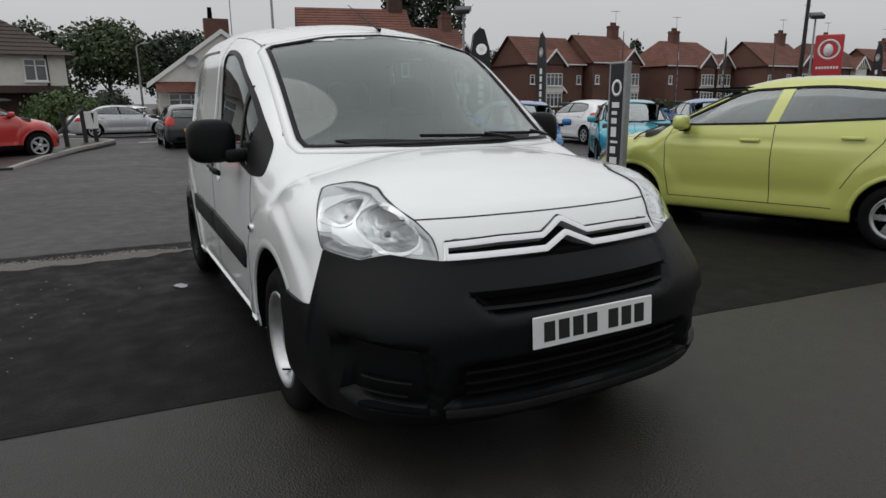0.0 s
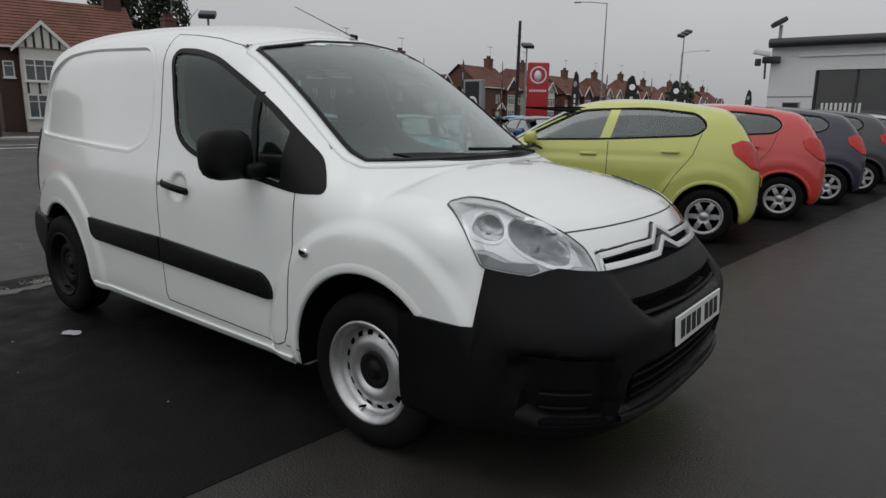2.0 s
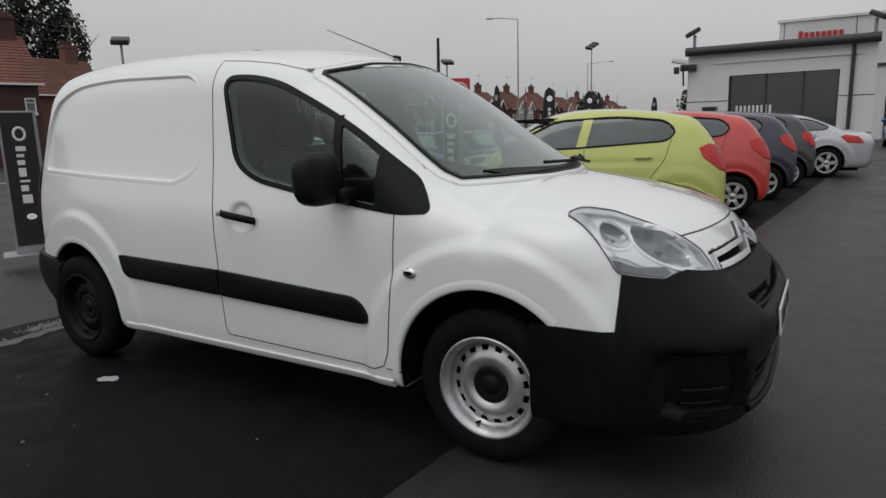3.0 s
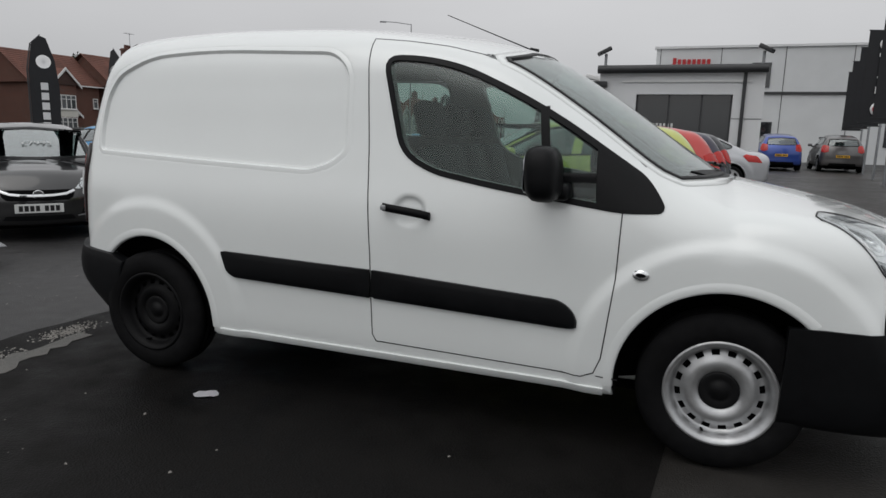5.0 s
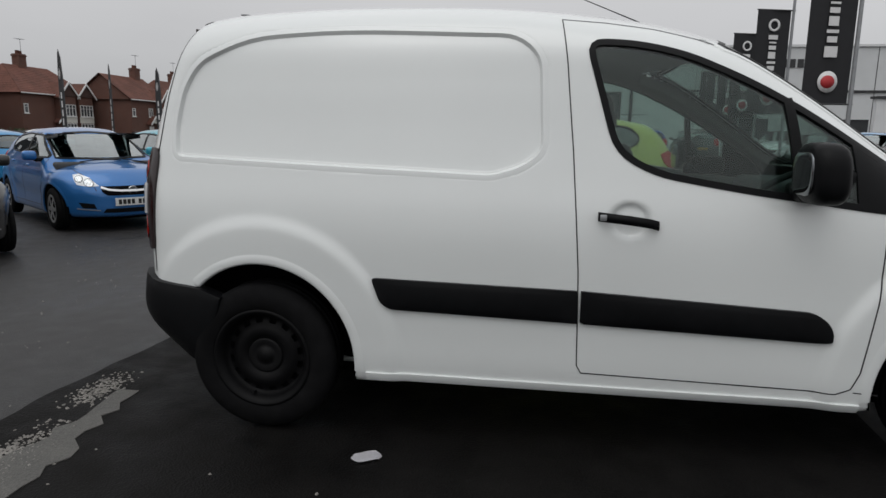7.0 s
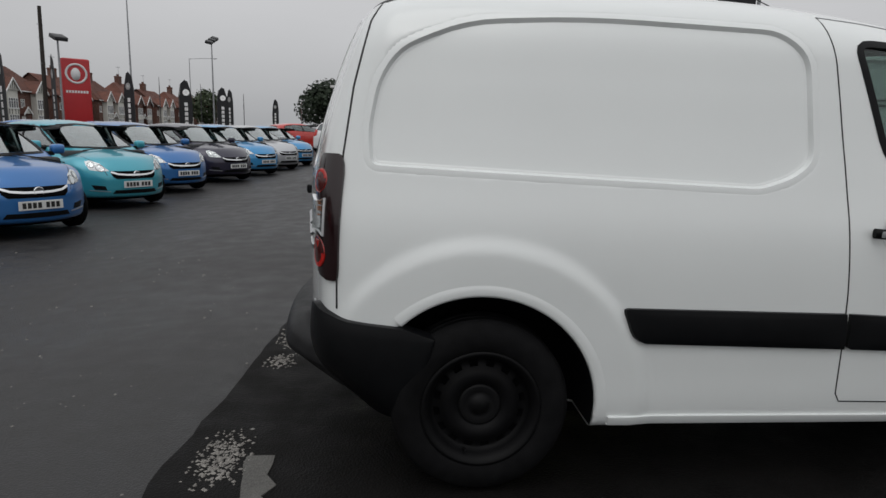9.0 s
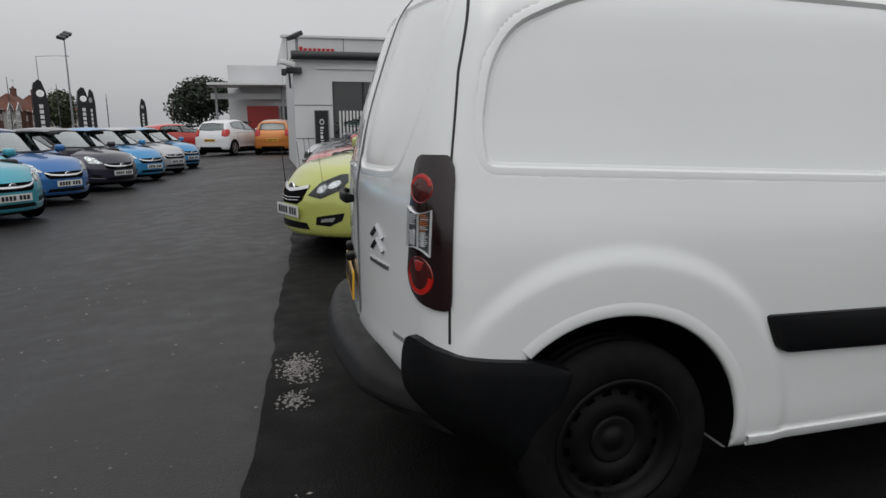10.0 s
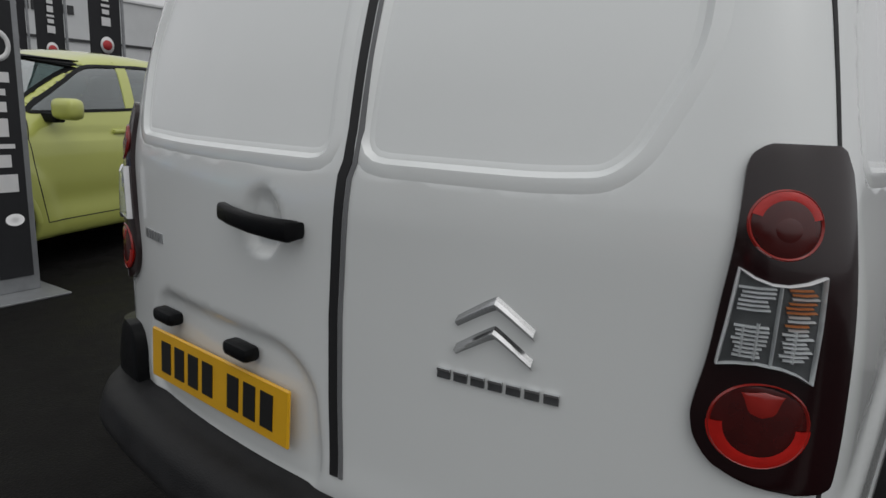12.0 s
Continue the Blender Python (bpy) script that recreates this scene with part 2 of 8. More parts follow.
M_GRIT = mat("pale_grit", (0.20, 0.19, 0.175), 0.8, 0, 0.45, 90, lot=0.2)
M_KERB = mat("kerb_concrete", (0.30, 0.29, 0.27), 0.8, 0, 0.2, 9, 0.2, 90)
M_WHITELINE = mat("road_marking", (0.55, 0.55, 0.53), 0.7, 0, 0.25, 12)

P_LIME = paint("lime_paint", (0.50, 0.535, 0.13), 0.10)
P_RED = paint("red_paint", (0.50, 0.030, 0.022))
P_PURPLE = paint("dark_violet_paint", (0.020, 0.018, 0.040), 0.4)
P_CHAR = paint("charcoal_paint", (0.035, 0.037, 0.042), 0.5)
P_BLACK = paint("black_paint", (0.006, 0.0062, 0.007), 0.0)
P_SILVER = paint("silver_paint", (0.50, 0.51, 0.53), 0.6)
P_BLUE = paint("mid_blue_paint", (0.022, 0.15, 0.42), 0.35)
P_SKY = paint("bright_blue_paint", (0.035, 0.27, 0.56), 0.3)
P_TURQ = paint("turquoise_paint", (0.045, 0.36, 0.46), 0.3)
P_WHITE = paint("white_paint", (0.76, 0.77, 0.78))
P_ORANGE = paint("orange_paint", (0.55, 0.18, 0.02), 0.35)
P_GREY = paint("grey_paint", (0.11, 0.105, 0.105), 0.5)
P_DEEPBLUE = paint("deep_blue_paint", (0.03, 0.07, 0.32), 0.4)


# ---- mesh helpers ----
def mesh_of(name, verts, faces, material, smooth=True):
    me = bpy.data.meshes.new(name)
    me.from_pydata([tuple(map(float, v)) for v in verts], [], [tuple(map(int, f)) for f in faces])
    me.materials.append(material)
    if smooth:
        me.shade_smooth()
    me.update()
    return me


def part(name, geo, material, parent=None, label="", smooth=True, at=None):
    """Links a bmesh or a (verts, faces) pair as one mesh object, under parent."""
    if isinstance(geo, tuple):
        me = mesh_of(name, geo[0], geo[1], material, smooth)
    else:
        me = bpy.data.meshes.new(name)
        bmesh.ops.recalc_face_normals(geo, faces=geo.faces[:])
        if all(q.is_manifold for q in geo.edges) and geo.calc_volume(signed=True) < 0:
            bmesh.ops.reverse_faces(geo, faces=geo.faces[:])
        geo.to_mesh(me)
        geo.free()
        me.materials.append(material)
        if smooth:
            me.shade_smooth()
            me.set_sharp_from_angle(angle=radians(38))
    ob = new(name, me)
    if parent is not None:
        ob.parent = parent
    if at is not None:
        ob.matrix_basis = at
    if label:
        ob["label"] = label
    return ob


def thing(name, label, category, group="", kind="", at=None):
    ob = new(name)
    ob.empty_display_size = 0.2
    if at is not None:
        ob.matrix_basis = at
    return tagged(ob, label, category, group, kind)


def box(bm, x0, x1, y0, y1, z0, z1, bevel=0.0, m=None, seg=2):
    vs = [bm.verts.new(Vector((x, y, z)) if m is None else m @ Vector((x, y, z))) for x in (x0, x1) for y in (y0, y1) for z in (z0, z1)]
    q = [(0, 1, 3, 2), (4, 6, 7, 5), (0, 4, 5, 1), (2, 3, 7, 6), (0, 2, 6, 4), (1, 5, 7, 3)]
    fs = [bm.faces.new([vs[i] for i in f]) for f in q]
    if bevel:
        es = list({e_ for f in fs for e_ in f.edges})
        bmesh.ops.bevel(bm, geom=es, offset=bevel, segments=seg, affect="EDGES", profile=0.5)
    return bm


def boxes(*rows, bevel=0.0, m=None):
    bm = bmesh.new()
    for r in rows:
        box(bm, *r, bevel=bevel, m=m)
    return bm


def tube(bm, path, radius, sides=8, r2=None):
    """A round bar along a polyline, tapering to r2."""
    pts = [Vector(p) for p in path]
    rings = []
    for i, p in enumerate(pts):
        d = (pts[min(i + 1, len(pts) - 1)] - pts[max(i - 1, 0)]).normalized()
        u = d.orthogonal().normalized()
        v = d.cross(u)
        r = radius if r2 is None else radius + (r2 - radius) * i / (len(pts) - 1)
        rings.append([bm.verts.new(p + u * r * math.cos(a) + v * r * math.sin(a)) for a in (2 * math.pi * k / sides for k in range(sides))])
    for a, b in zip(rings, rings[1:]):
        for k in range(sides):
            bm.faces.new((a[k], a[(k + 1) % sides], b[(k + 1) % sides], b[k]))
    bm.faces.new(rings[0][::-1])
    bm.faces.new(rings[-1])
    return bm


def prism(bm, outline, z0, z1, m=Matrix()):
    """An outline (x, y) raised from z0 to z1."""
    lo = [bm.verts.new(m @ Vector((x, y, z0))) for x, y in outline]
    hi = [bm.verts.new(m @ Vector((x, y, z1))) for x, y in outline]
    n = len(outline)
    bm.faces.new(lo[::-1])
    bm.faces.new(hi)
    for i in range(n):
        bm.faces.new((lo[i], lo[(i + 1) % n], hi[(i + 1) % n], hi[i]))
    return bm


def lathe(profile, seg=48, skip=None, closed=False):
    """Turns a profile of (radius, y) about the y axis; skip(i, j) leaves a cell open."""
    verts = [(r * math.cos(2 * math.pi * j / seg), y, r * math.sin(2 * math.pi * j / seg)) for r, y in profile for j in range(seg)]
    faces = []
    n = len(profile)
    for i in range(n if closed else n - 1):
        for j in range(seg):
            if skip and skip(i, j):
                continue
            k = (i + 1) % n
            faces.append((i * seg + j, i * seg + (j + 1) % seg, k * seg + (j + 1) % seg, k * seg + j))
    return verts, faces


# ---- smooth solids: a body is where a blend of simple fields is below nought ----
def smax(a, b, k):
    d = np.maximum(k - np.abs(a - b), 0)
    return np.maximum(a, b) + d * d / (4 * k)


def line(points):
    """A smooth curve through (x, y) points, as a function."""
    p = sorted(points)
    xs, ys = np.array([q[0] for q in p], float), np.array([q[1] for q in p], float)
    h, dl = np.diff(xs), np.diff(ys) / np.diff(xs)
    m = np.concatenate([[dl[0]], np.where(dl[:-1] * dl[1:] > 0, (dl[:-1] * h[1:] + dl[1:] * h[:-1]) / (h[1:] + h[:-1]), 0), [dl[-1]]])
    tx = np.linspace(xs[0], xs[-1], 600)
    i = np.clip(np.searchsorted(xs, tx) - 1, 0, len(h) - 1)
    s = (tx - xs[i]) / h[i]
    ty = ys[i] * (2 * s**3 - 3 * s**2 + 1) + ys[i + 1] * (3 * s**2 - 2 * s**3) + h[i] * (m[i] * (s**3 - 2 * s**2 + s) + m[i + 1] * (s**3 - s**2))
    return lambda v: np.interp(v, tx, ty)


def rounded(pts, r, n=5):
    """A closed outline with its corners rounded; r may be one radius or one for each corner."""
    out = []
    k = len(pts)
    for i in range(k):
        a, b, c = (np.array(pts[(i + d) % k], float) for d in (-1, 0, 1))
        rr = r[i] if isinstance(r, (list, tuple)) else r
        u, v = a - b, c - b
        lu, lv = np.linalg.norm(u), np.linalg.norm(v)
        d = min(rr, lu * 0.48, lv * 0.48)
        p, q = b + u / lu * d, b + v / lv * d
        for s in np.linspace(0, 1, n):
            out.append(tuple((1 - s) ** 2 * p + 2 * s * (1 - s) * b + s * s * q))
    return out


def sdf(poly, a, b):
    """Signed distance to an outline, negative inside."""
    d = np.full(np.broadcast(a, b).shape, 1e9)
    sign = np.ones_like(d)
    k = len(poly)
    for i in range(k):
        x0, y0 = poly[i]
        x1, y1 = poly[i - 1]
        ex, ey = x1 - x0, y1 - y0
        wx, wy = a - x0, b - y0
        s = np.clip((wx * ex + wy * ey) / (ex * ex + ey * ey + 1e-12), 0, 1)
        d = np.minimum(d, (wx - ex * s) ** 2 + (wy - ey * s) ** 2)
        c1, c2, c3 = b >= y0, b < y1, ex * wy > ey * wx
        sign = np.where((c1 & c2 & c3) | (~c1 & ~c2 & ~c3), -sign, sign)
    return sign * np.sqrt(d)


def step(a, b, v):
    s = np.clip((v - a) / (b - a), 0, 1)
    return s * s * (3 - 2 * s)


def grad(F, p, h=0.002):
    x, y, z = p.T
    g = np.stack([F(x + h, y, z) - F(x - h, y, z), F(x, y + h, z) - F(x, y - h, z), F(x, y, z + h) - F(x, y, z - h)], 1) / (2 * h)
    return g


def skinned(F, lo, hi, h):
    """The surface of a field as quads: one vertex for each cell that it crosses, drawn onto the surface."""
    ax = [lo[i] + h * np.arange(int(math.ceil((hi[i] - lo[i]) / h)) + 1) for i in range(3)]
    X, Y, Z = ax[0][:, None, None], ax[1][None, :, None], ax[2][None, None, :]
    f = np.broadcast_to(F(X, Y, Z), [len(q) for q in ax])
    s = f < 0
    c = np.zeros([len(q) - 1 for q in ax], np.int8)
    for i in (0, 1):
        for j in (0, 1):
            for k in (0, 1):
                c += s[i:len(ax[0]) - 1 + i, j:len(ax[1]) - 1 + j, k:len(ax[2]) - 1 + k]
    act = (c > 0) & (c < 8)
    idx = np.full(act.shape, -1, np.int64)
    cells = np.argwhere(act)
    idx[act] = np.arange(len(cells))
    # start at the mean of the edge crossings
    pos, cnt = np.zeros((len(cells), 3)), np.zeros((len(cells), 1))
    for d in range(3):
        o1, o2 = [q for q in range(3) if q != d]
        for a in (0, 1):
            for b in (0, 1):
                off = np.zeros(3, int)
                off[o1], off[o2] = a, b
                i0 = cells + off
                i1 = i0.copy()
                i1[:, d] += 1
                f0, f1 = f[tuple(i0.T)], f[tuple(i1.T)]
                hit = (f0 < 0) != (f1 < 0)
                t_ = np.where(hit, f0 / np.where(hit, f0 - f1, 1), 0)
                q = off + np.zeros((len(cells), 3))
                q[:, d] += t_
                pos += np.where(hit[:, None], q, 0)
                cnt += hit[:, None]
    p0 = np.array(lo) + h * (cells + pos / np.maximum(cnt, 1))
    p = p0.copy()
    for _ in range(3):
        g = grad(F, p)
        v = F(*p.T)
        mv = -(v / np.maximum((g * g).sum(1), 0.2))[:, None] * g
        p = p0 + np.clip(p + np.clip(mv, -h, h) - p0, -0.7 * h, 0.7 * h)
    quads = []
    for d in range(3):
        o1, o2 = [(1, 2), (2, 0), (0, 1)][d]
        sl0, sl1 = [slice(None)] * 3, [slice(None)] * 3
        sl0[d], sl1[d] = slice(0, -1), slice(1, None)
        e0, e1 = s[tuple(sl0)], s[tuple(sl1)]
        ed = np.argwhere(e0 != e1)
        ed = ed[(ed[:, o1] > 0) & (ed[:, o2] > 0) & (ed[:, o1] < act.shape[o1]) & (ed[:, o2] < act.shape[o2])]
        def cell(a, b):
            i = ed.copy()
            i[:, o1] -= a
            i[:, o2] -= b
            return idx[tuple(i.T)]
        q = np.stack([cell(1, 1), cell(0, 1), cell(0, 0), cell(1, 0)], 1)
        inside = e0[tuple(ed.T)]
        quads.append(np.where(inside[:, None], q, q[:, ::-1]))
    q = np.concatenate(quads)
    return p.tolist(), q[(q >= 0).all(1)].tolist()


def lay(F, axis, a, b, cx=0.1):
    """Points on the surface of F, met along an axis: R and L sides (x, z), F front and B back (y, z), T top (x, y), C round the nose and D round the tail (degrees, z)."""
    a, b = np.asarray(a, float).ravel(), np.asarray(b, float).ravel()
    axis, cx = axis if isinstance(axis, tuple) else (axis, cx)
    def at(t):
        if axis == "D":
            return cx - t * np.cos(np.radians(a)), t * np.sin(np.radians(a)), b
        if axis == "R":
            return a, -t, b
        if axis == "L":
            return a, t, b
        if axis == "F":
            return t - 1.2, a, b
        if axis == "B":
            return -1.6 - t, a, b
        if axis == "T":
            return a, b, t + 0.25
        return cx + t * np.cos(np.radians(a)), t * np.sin(np.radians(a)), b
    ts = np.linspace(0.12, 3.2, 56)
    ins = F(*at(ts[:, None] + 0 * a[None])) < 0
    last = len(ts) - 1 - np.argmax(ins[::-1], 0)
    last = np.where(ins.any(0), last, 12)
    lo, hi = ts[last], ts[np.minimum(last + 1, len(ts) - 1)]
    for _ in range(15):
        mid = (lo + hi) / 2
        inside = F(*at(mid)) < 0
        lo, hi = np.where(inside, mid, lo), np.where(inside, hi, mid)
    x, y, z = at(lo)
    p = np.stack(np.broadcast_arrays(x, y, z), 1).astype(float)
    n = grad(F, p, 0.006)
    return p, n / np.linalg.norm(n, axis=1)[:, None]


def skin(F, axis, poly, lift, depth, along=1, rows=20, cols=24, bulge=0.0):
    """A plate of an outline's shape, laid on the surface of F: lift above it, depth thick, its middle raised by bulge."""
    P = np.array(poly, float)
    s_, u_ = P[:, along], P[:, 1 - along]
    lo, hi = s_.min(), s_.max()
    e_ = (hi - lo) * 0.002
    lev = lo + (hi - lo) * (0.5 - 0.5 * np.cos(np.linspace(0, math.pi, rows)))
    lev = np.unique(np.clip(np.concatenate([lev, s_]), lo + e_, hi - e_).round(5))
    keep = [lev[0]]
    for v in lev[1:]:
        if v - keep[-1] > (hi - lo) / 160:
            keep.append(v)
    A, B, E = [], [], []
    for v in keep:
        cr = []
        for i in range(len(P)):
            v0, v1 = s_[i - 1], s_[i]
            if (v0 <= v) != (v1 <= v):
                cr.append(u_[i - 1] + (u_[i] - u_[i - 1]) * (v - v0) / (v1 - v0))
        us = np.linspace(min(cr), max(cr), cols)
        A.append(us)
        B.append(np.full(cols, v))
        w = np.sin(np.linspace(0, math.pi, cols)) ** 0.5 * max(0.0, math.sin(math.pi * (v - lo) / (hi - lo))) ** 0.5
        E.append(w)
    A, B, E = np.concatenate(A), np.concatenate(B), np.concatenate(E)
    p, n = lay(F, axis, *((A, B) if along == 1 else (B, A)))
    top = p + n * (lift + bulge * E)[:, None]
    bot = p + n * (lift - depth)
    return grid_solid(top, bot, len(keep), cols)


def grid_solid(top, bot, rows, cols):
    k = rows * cols
    V = np.concatenate([top, bot])
    fc = []
    for i in range(rows - 1):
        for j in range(cols - 1):
            a = i * cols + j
            fc.append((a, a + 1, a + cols + 1, a + cols))
            fc.append((k + a, k + a + cols, k + a + cols + 1, k + a + 1))
    rim = [j for j in range(cols)] + [i * cols + cols - 1 for i in range(1, rows)] + [(rows - 1) * cols + j for j in range(cols - 2, -1, -1)] + [i * cols for i in range(rows - 2, 0, -1)]
    for a, b in zip(rim, rim[1:] + rim[:1]):
        fc.append((a, k + a, k + b, b))
    bm = bmesh.new()
    vs = [bm.verts.new(v) for v in V]
    for f_ in fc:
        bm.faces.new([vs[i] for i in f_])
    return bm


def dense(poly, d, closed=True):
    out = []
    k = len(poly)
    for i in range(k if closed else k - 1):
        a, b = np.array(poly[i], float), np.array(poly[(i + 1) % k], float)
        n = max(1, int(math.ceil(np.linalg.norm((b - a) / d))))
        out += [a + (b - a) * j / n for j in range(n)]
    if not closed:
        out.append(np.array(poly[-1], float))
    return np.array(out)


def ribbon(F, axis, path, width, lift, depth=0.003, closed=False, d=0.03, inward=False, scale=(1, 1)):
    """A band along a path on the surface of F; inward: the band lies wholly inside a closed outline."""
    sc = np.array(scale, float)
    P = dense(path, np.array([d, d]) / sc, closed)
    Q = P * sc
    if closed:
        T = np.roll(Q, -1, 0) - np.roll(Q, 1, 0)
    else:
        T = np.gradient(Q, axis=0)
    T /= np.maximum(np.linalg.norm(T, axis=1), 1e-9)[:, None]
    N = np.stack([-T[:, 1], T[:, 0]], 1)
    if inward:
        ar = (Q[:, 0] * np.roll(Q[:, 1], -1) - np.roll(Q[:, 0], -1) * Q[:, 1]).sum()
        N = N if ar > 0 else -N
        a, b = Q, Q + N * width
    else:
        a, b = Q - N * width / 2, Q + N * width / 2
    mid = (a + b) / 2
    rows = []
    for q, up in ((a, -depth), (a, lift), (mid, lift * 1.15), (b, lift), (b, -depth)):
        p, n = lay(F, axis, q[:, 0] / sc[0], q[:, 1] / sc[1])
        rows.append(p + n * up)
    k = len(P)
    V = np.concatenate(rows)
    fc = []
    for r in range(4):
        for i in range(k if closed else k - 1):
            j = (i + 1) % k
            fc.append((r * k + i, r * k + j, (r + 1) * k + j, (r + 1) * k + i))
    bm = bmesh.new()
    vs = [bm.verts.new(v) for v in V]
    for f_ in fc:
        bm.faces.new([vs[i] for i in f_])
    return bm


def edging(F, axis, path, w0, w1, lift, depth=0.006, d=0.02):
    """A band beside a closed outline on F, from w0 to w1 metres outside it, measured along the skin."""
    P = dense(path, np.array([d, d]), True)
    p, n = lay(F, axis, P[:, 0], P[:, 1])
    t = np.roll(p, -1, 0) - np.roll(p, 1, 0)
    side = np.cross(t, n)
    side /= np.linalg.norm(side, axis=1)[:, None]
    if (side * (p - p.mean(0))).sum() < 0:
        side = -side
    rows = []
    for w, up in ((w0, -depth), (w0, lift), ((w0 + w1) / 2, lift), (w1, lift), (w1, -depth)):
        q = p + side * w
        for _ in range(3):
            g = grad(F, q)
            q = q - (F(*q.T) / np.maximum((g * g).sum(1), 0.2))[:, None] * g
        g = grad(F, q, 0.006)
        rows.append(q + g / np.linalg.norm(g, axis=1)[:, None] * up)
    k = len(P)
    return np.concatenate(rows).tolist(), [(r * k + i, r * k + (i + 1) % k, (r + 1) * k + (i + 1) % k, (r + 1) * k + i) for r in range(4) for i in range(k)]


def pressed_edge(F, axis, poly, depth, out=0.016, slope=0.009, d=0.02):
    """The crisp slope round a pressed-in panel: a band from the outer skin down to the recessed level."""
    P = dense(poly, np.array([d, d]), True)
    T = np.roll(P, -1, 0) - np.roll(P, 1, 0)
    T /= np.maximum(np.linalg.norm(T, axis=1), 1e-9)[:, None]
    N = np.stack([-T[:, 1], T[:, 0]], 1)
    if (P[:, 0] * np.roll(P[:, 1], -1) - np.roll(P[:, 0], -1) * P[:, 1]).sum() < 0:
        N = -N
    rows = []
    for off, up in ((-out * 1.6, -0.0012), (-out * 0.9, 0.0014), (0.0, 0.0014), (slope, 0.0012 - depth), (slope * 1.9, 0.0006 - depth), (slope * 2.6, -0.002 - depth)):
        q = P + N * off
        p, n = lay(F, axis, q[:, 0], q[:, 1])
        rows.append(p + n * up)
    k = len(P)
    fc = [(r * k + i, r * k + (i + 1) % k, (r + 1) * k + (i + 1) % k, (r + 1) * k + i) for r in range(5) for i in range(k)]
    bm = bmesh.new()
    vs = [bm.verts.new(v) for v in np.concatenate(rows)]
    for f_ in fc:
        bm.faces.new([vs[i] for i in f_])
    return bm


# ---- ground ----
def ground_z(x, y):
    """Level about the cars; falling a little towards the far houses."""
    d = float(step(3.95, 7.0, -x) * step(-1.5, 1.5, y) * (1 - step(22, 30, y)))
    return -0.20 * d - (0.16 * float(step(9, 24, -x)) + 0.17 * float(step(24, 42, -x))) * (1 - d)


def sheet(name, xs, ys, material, z=0.0, fn=None):
    V = [(x, y, z + (fn(x, y) if fn else 0)) for x in xs for y in ys]
    k = len(ys)
    return mesh_of(name, V, [(i * k + j, (i + 1) * k + j, (i + 1) * k + j + 1, i * k + j + 1) for i in range(len(xs) - 1) for j in range(k - 1)], material)


gx = [-3000, -600, -200] + [-120 + 4 * i for i in range(28)] + [-9 + 0.5 * i for i in range(11)] + [0 + 4 * i for i in range(11)] + [60, 120, 400, 3000]
gy = [-3000, -600, -200, -100, -60] + [-40 + 4 * i for i in range(9)] + [-5 + i for i in range(34)] + [32 + 4 * i for i in range(18)] + [130, 200, 600, 3000]
tagged(new("ground", sheet("ground", gx, gy, M_ROAD, -0.012, ground_z)), "damp grey tarmac of the car lot and lane", "ground", kind="structure")


def ragged(x_of_y, y0, y1, n, rough, seed):
    rnd = random.Random(seed)
    return [(x_of_y(y) + rnd.uniform(-rough, rough), y) for y in (y0 + (y1 - y0) * i / n for i in range(n + 1))]


back_edge = ragged(lambda y: -3.84 + 0.072 * (y + 0.5) + 0.014 * math.sin(2.1 * y) + 0.008 * math.sin(5.7 * y + 1), -16, 24, 330, 0.012, 3)
front_edge = ragged(lambda y: -0.155 + 0.085 * (y + 0.5), -16, 30, 90, 0.010, 4)
bm = bmesh.new()
prism(bm, front_edge + back_edge[::-1], -0.011, 0.0)
tagged(part("dark_tarmac_strip", bm, M_NEWTAR, smooth=False), "newer dark tarmac strip along the parking bays", "tarmac", kind="structure")
bm = bmesh.new()
prism(bm, [(30, -16), (30, 30)] + front_edge[::-1], -0.0115, -0.003)
tagged(part("forecourt", bm, M_OLDTAR, smooth=False), "brownish damp tarmac forecourt with tyre stains", "tarmac", kind="structure")


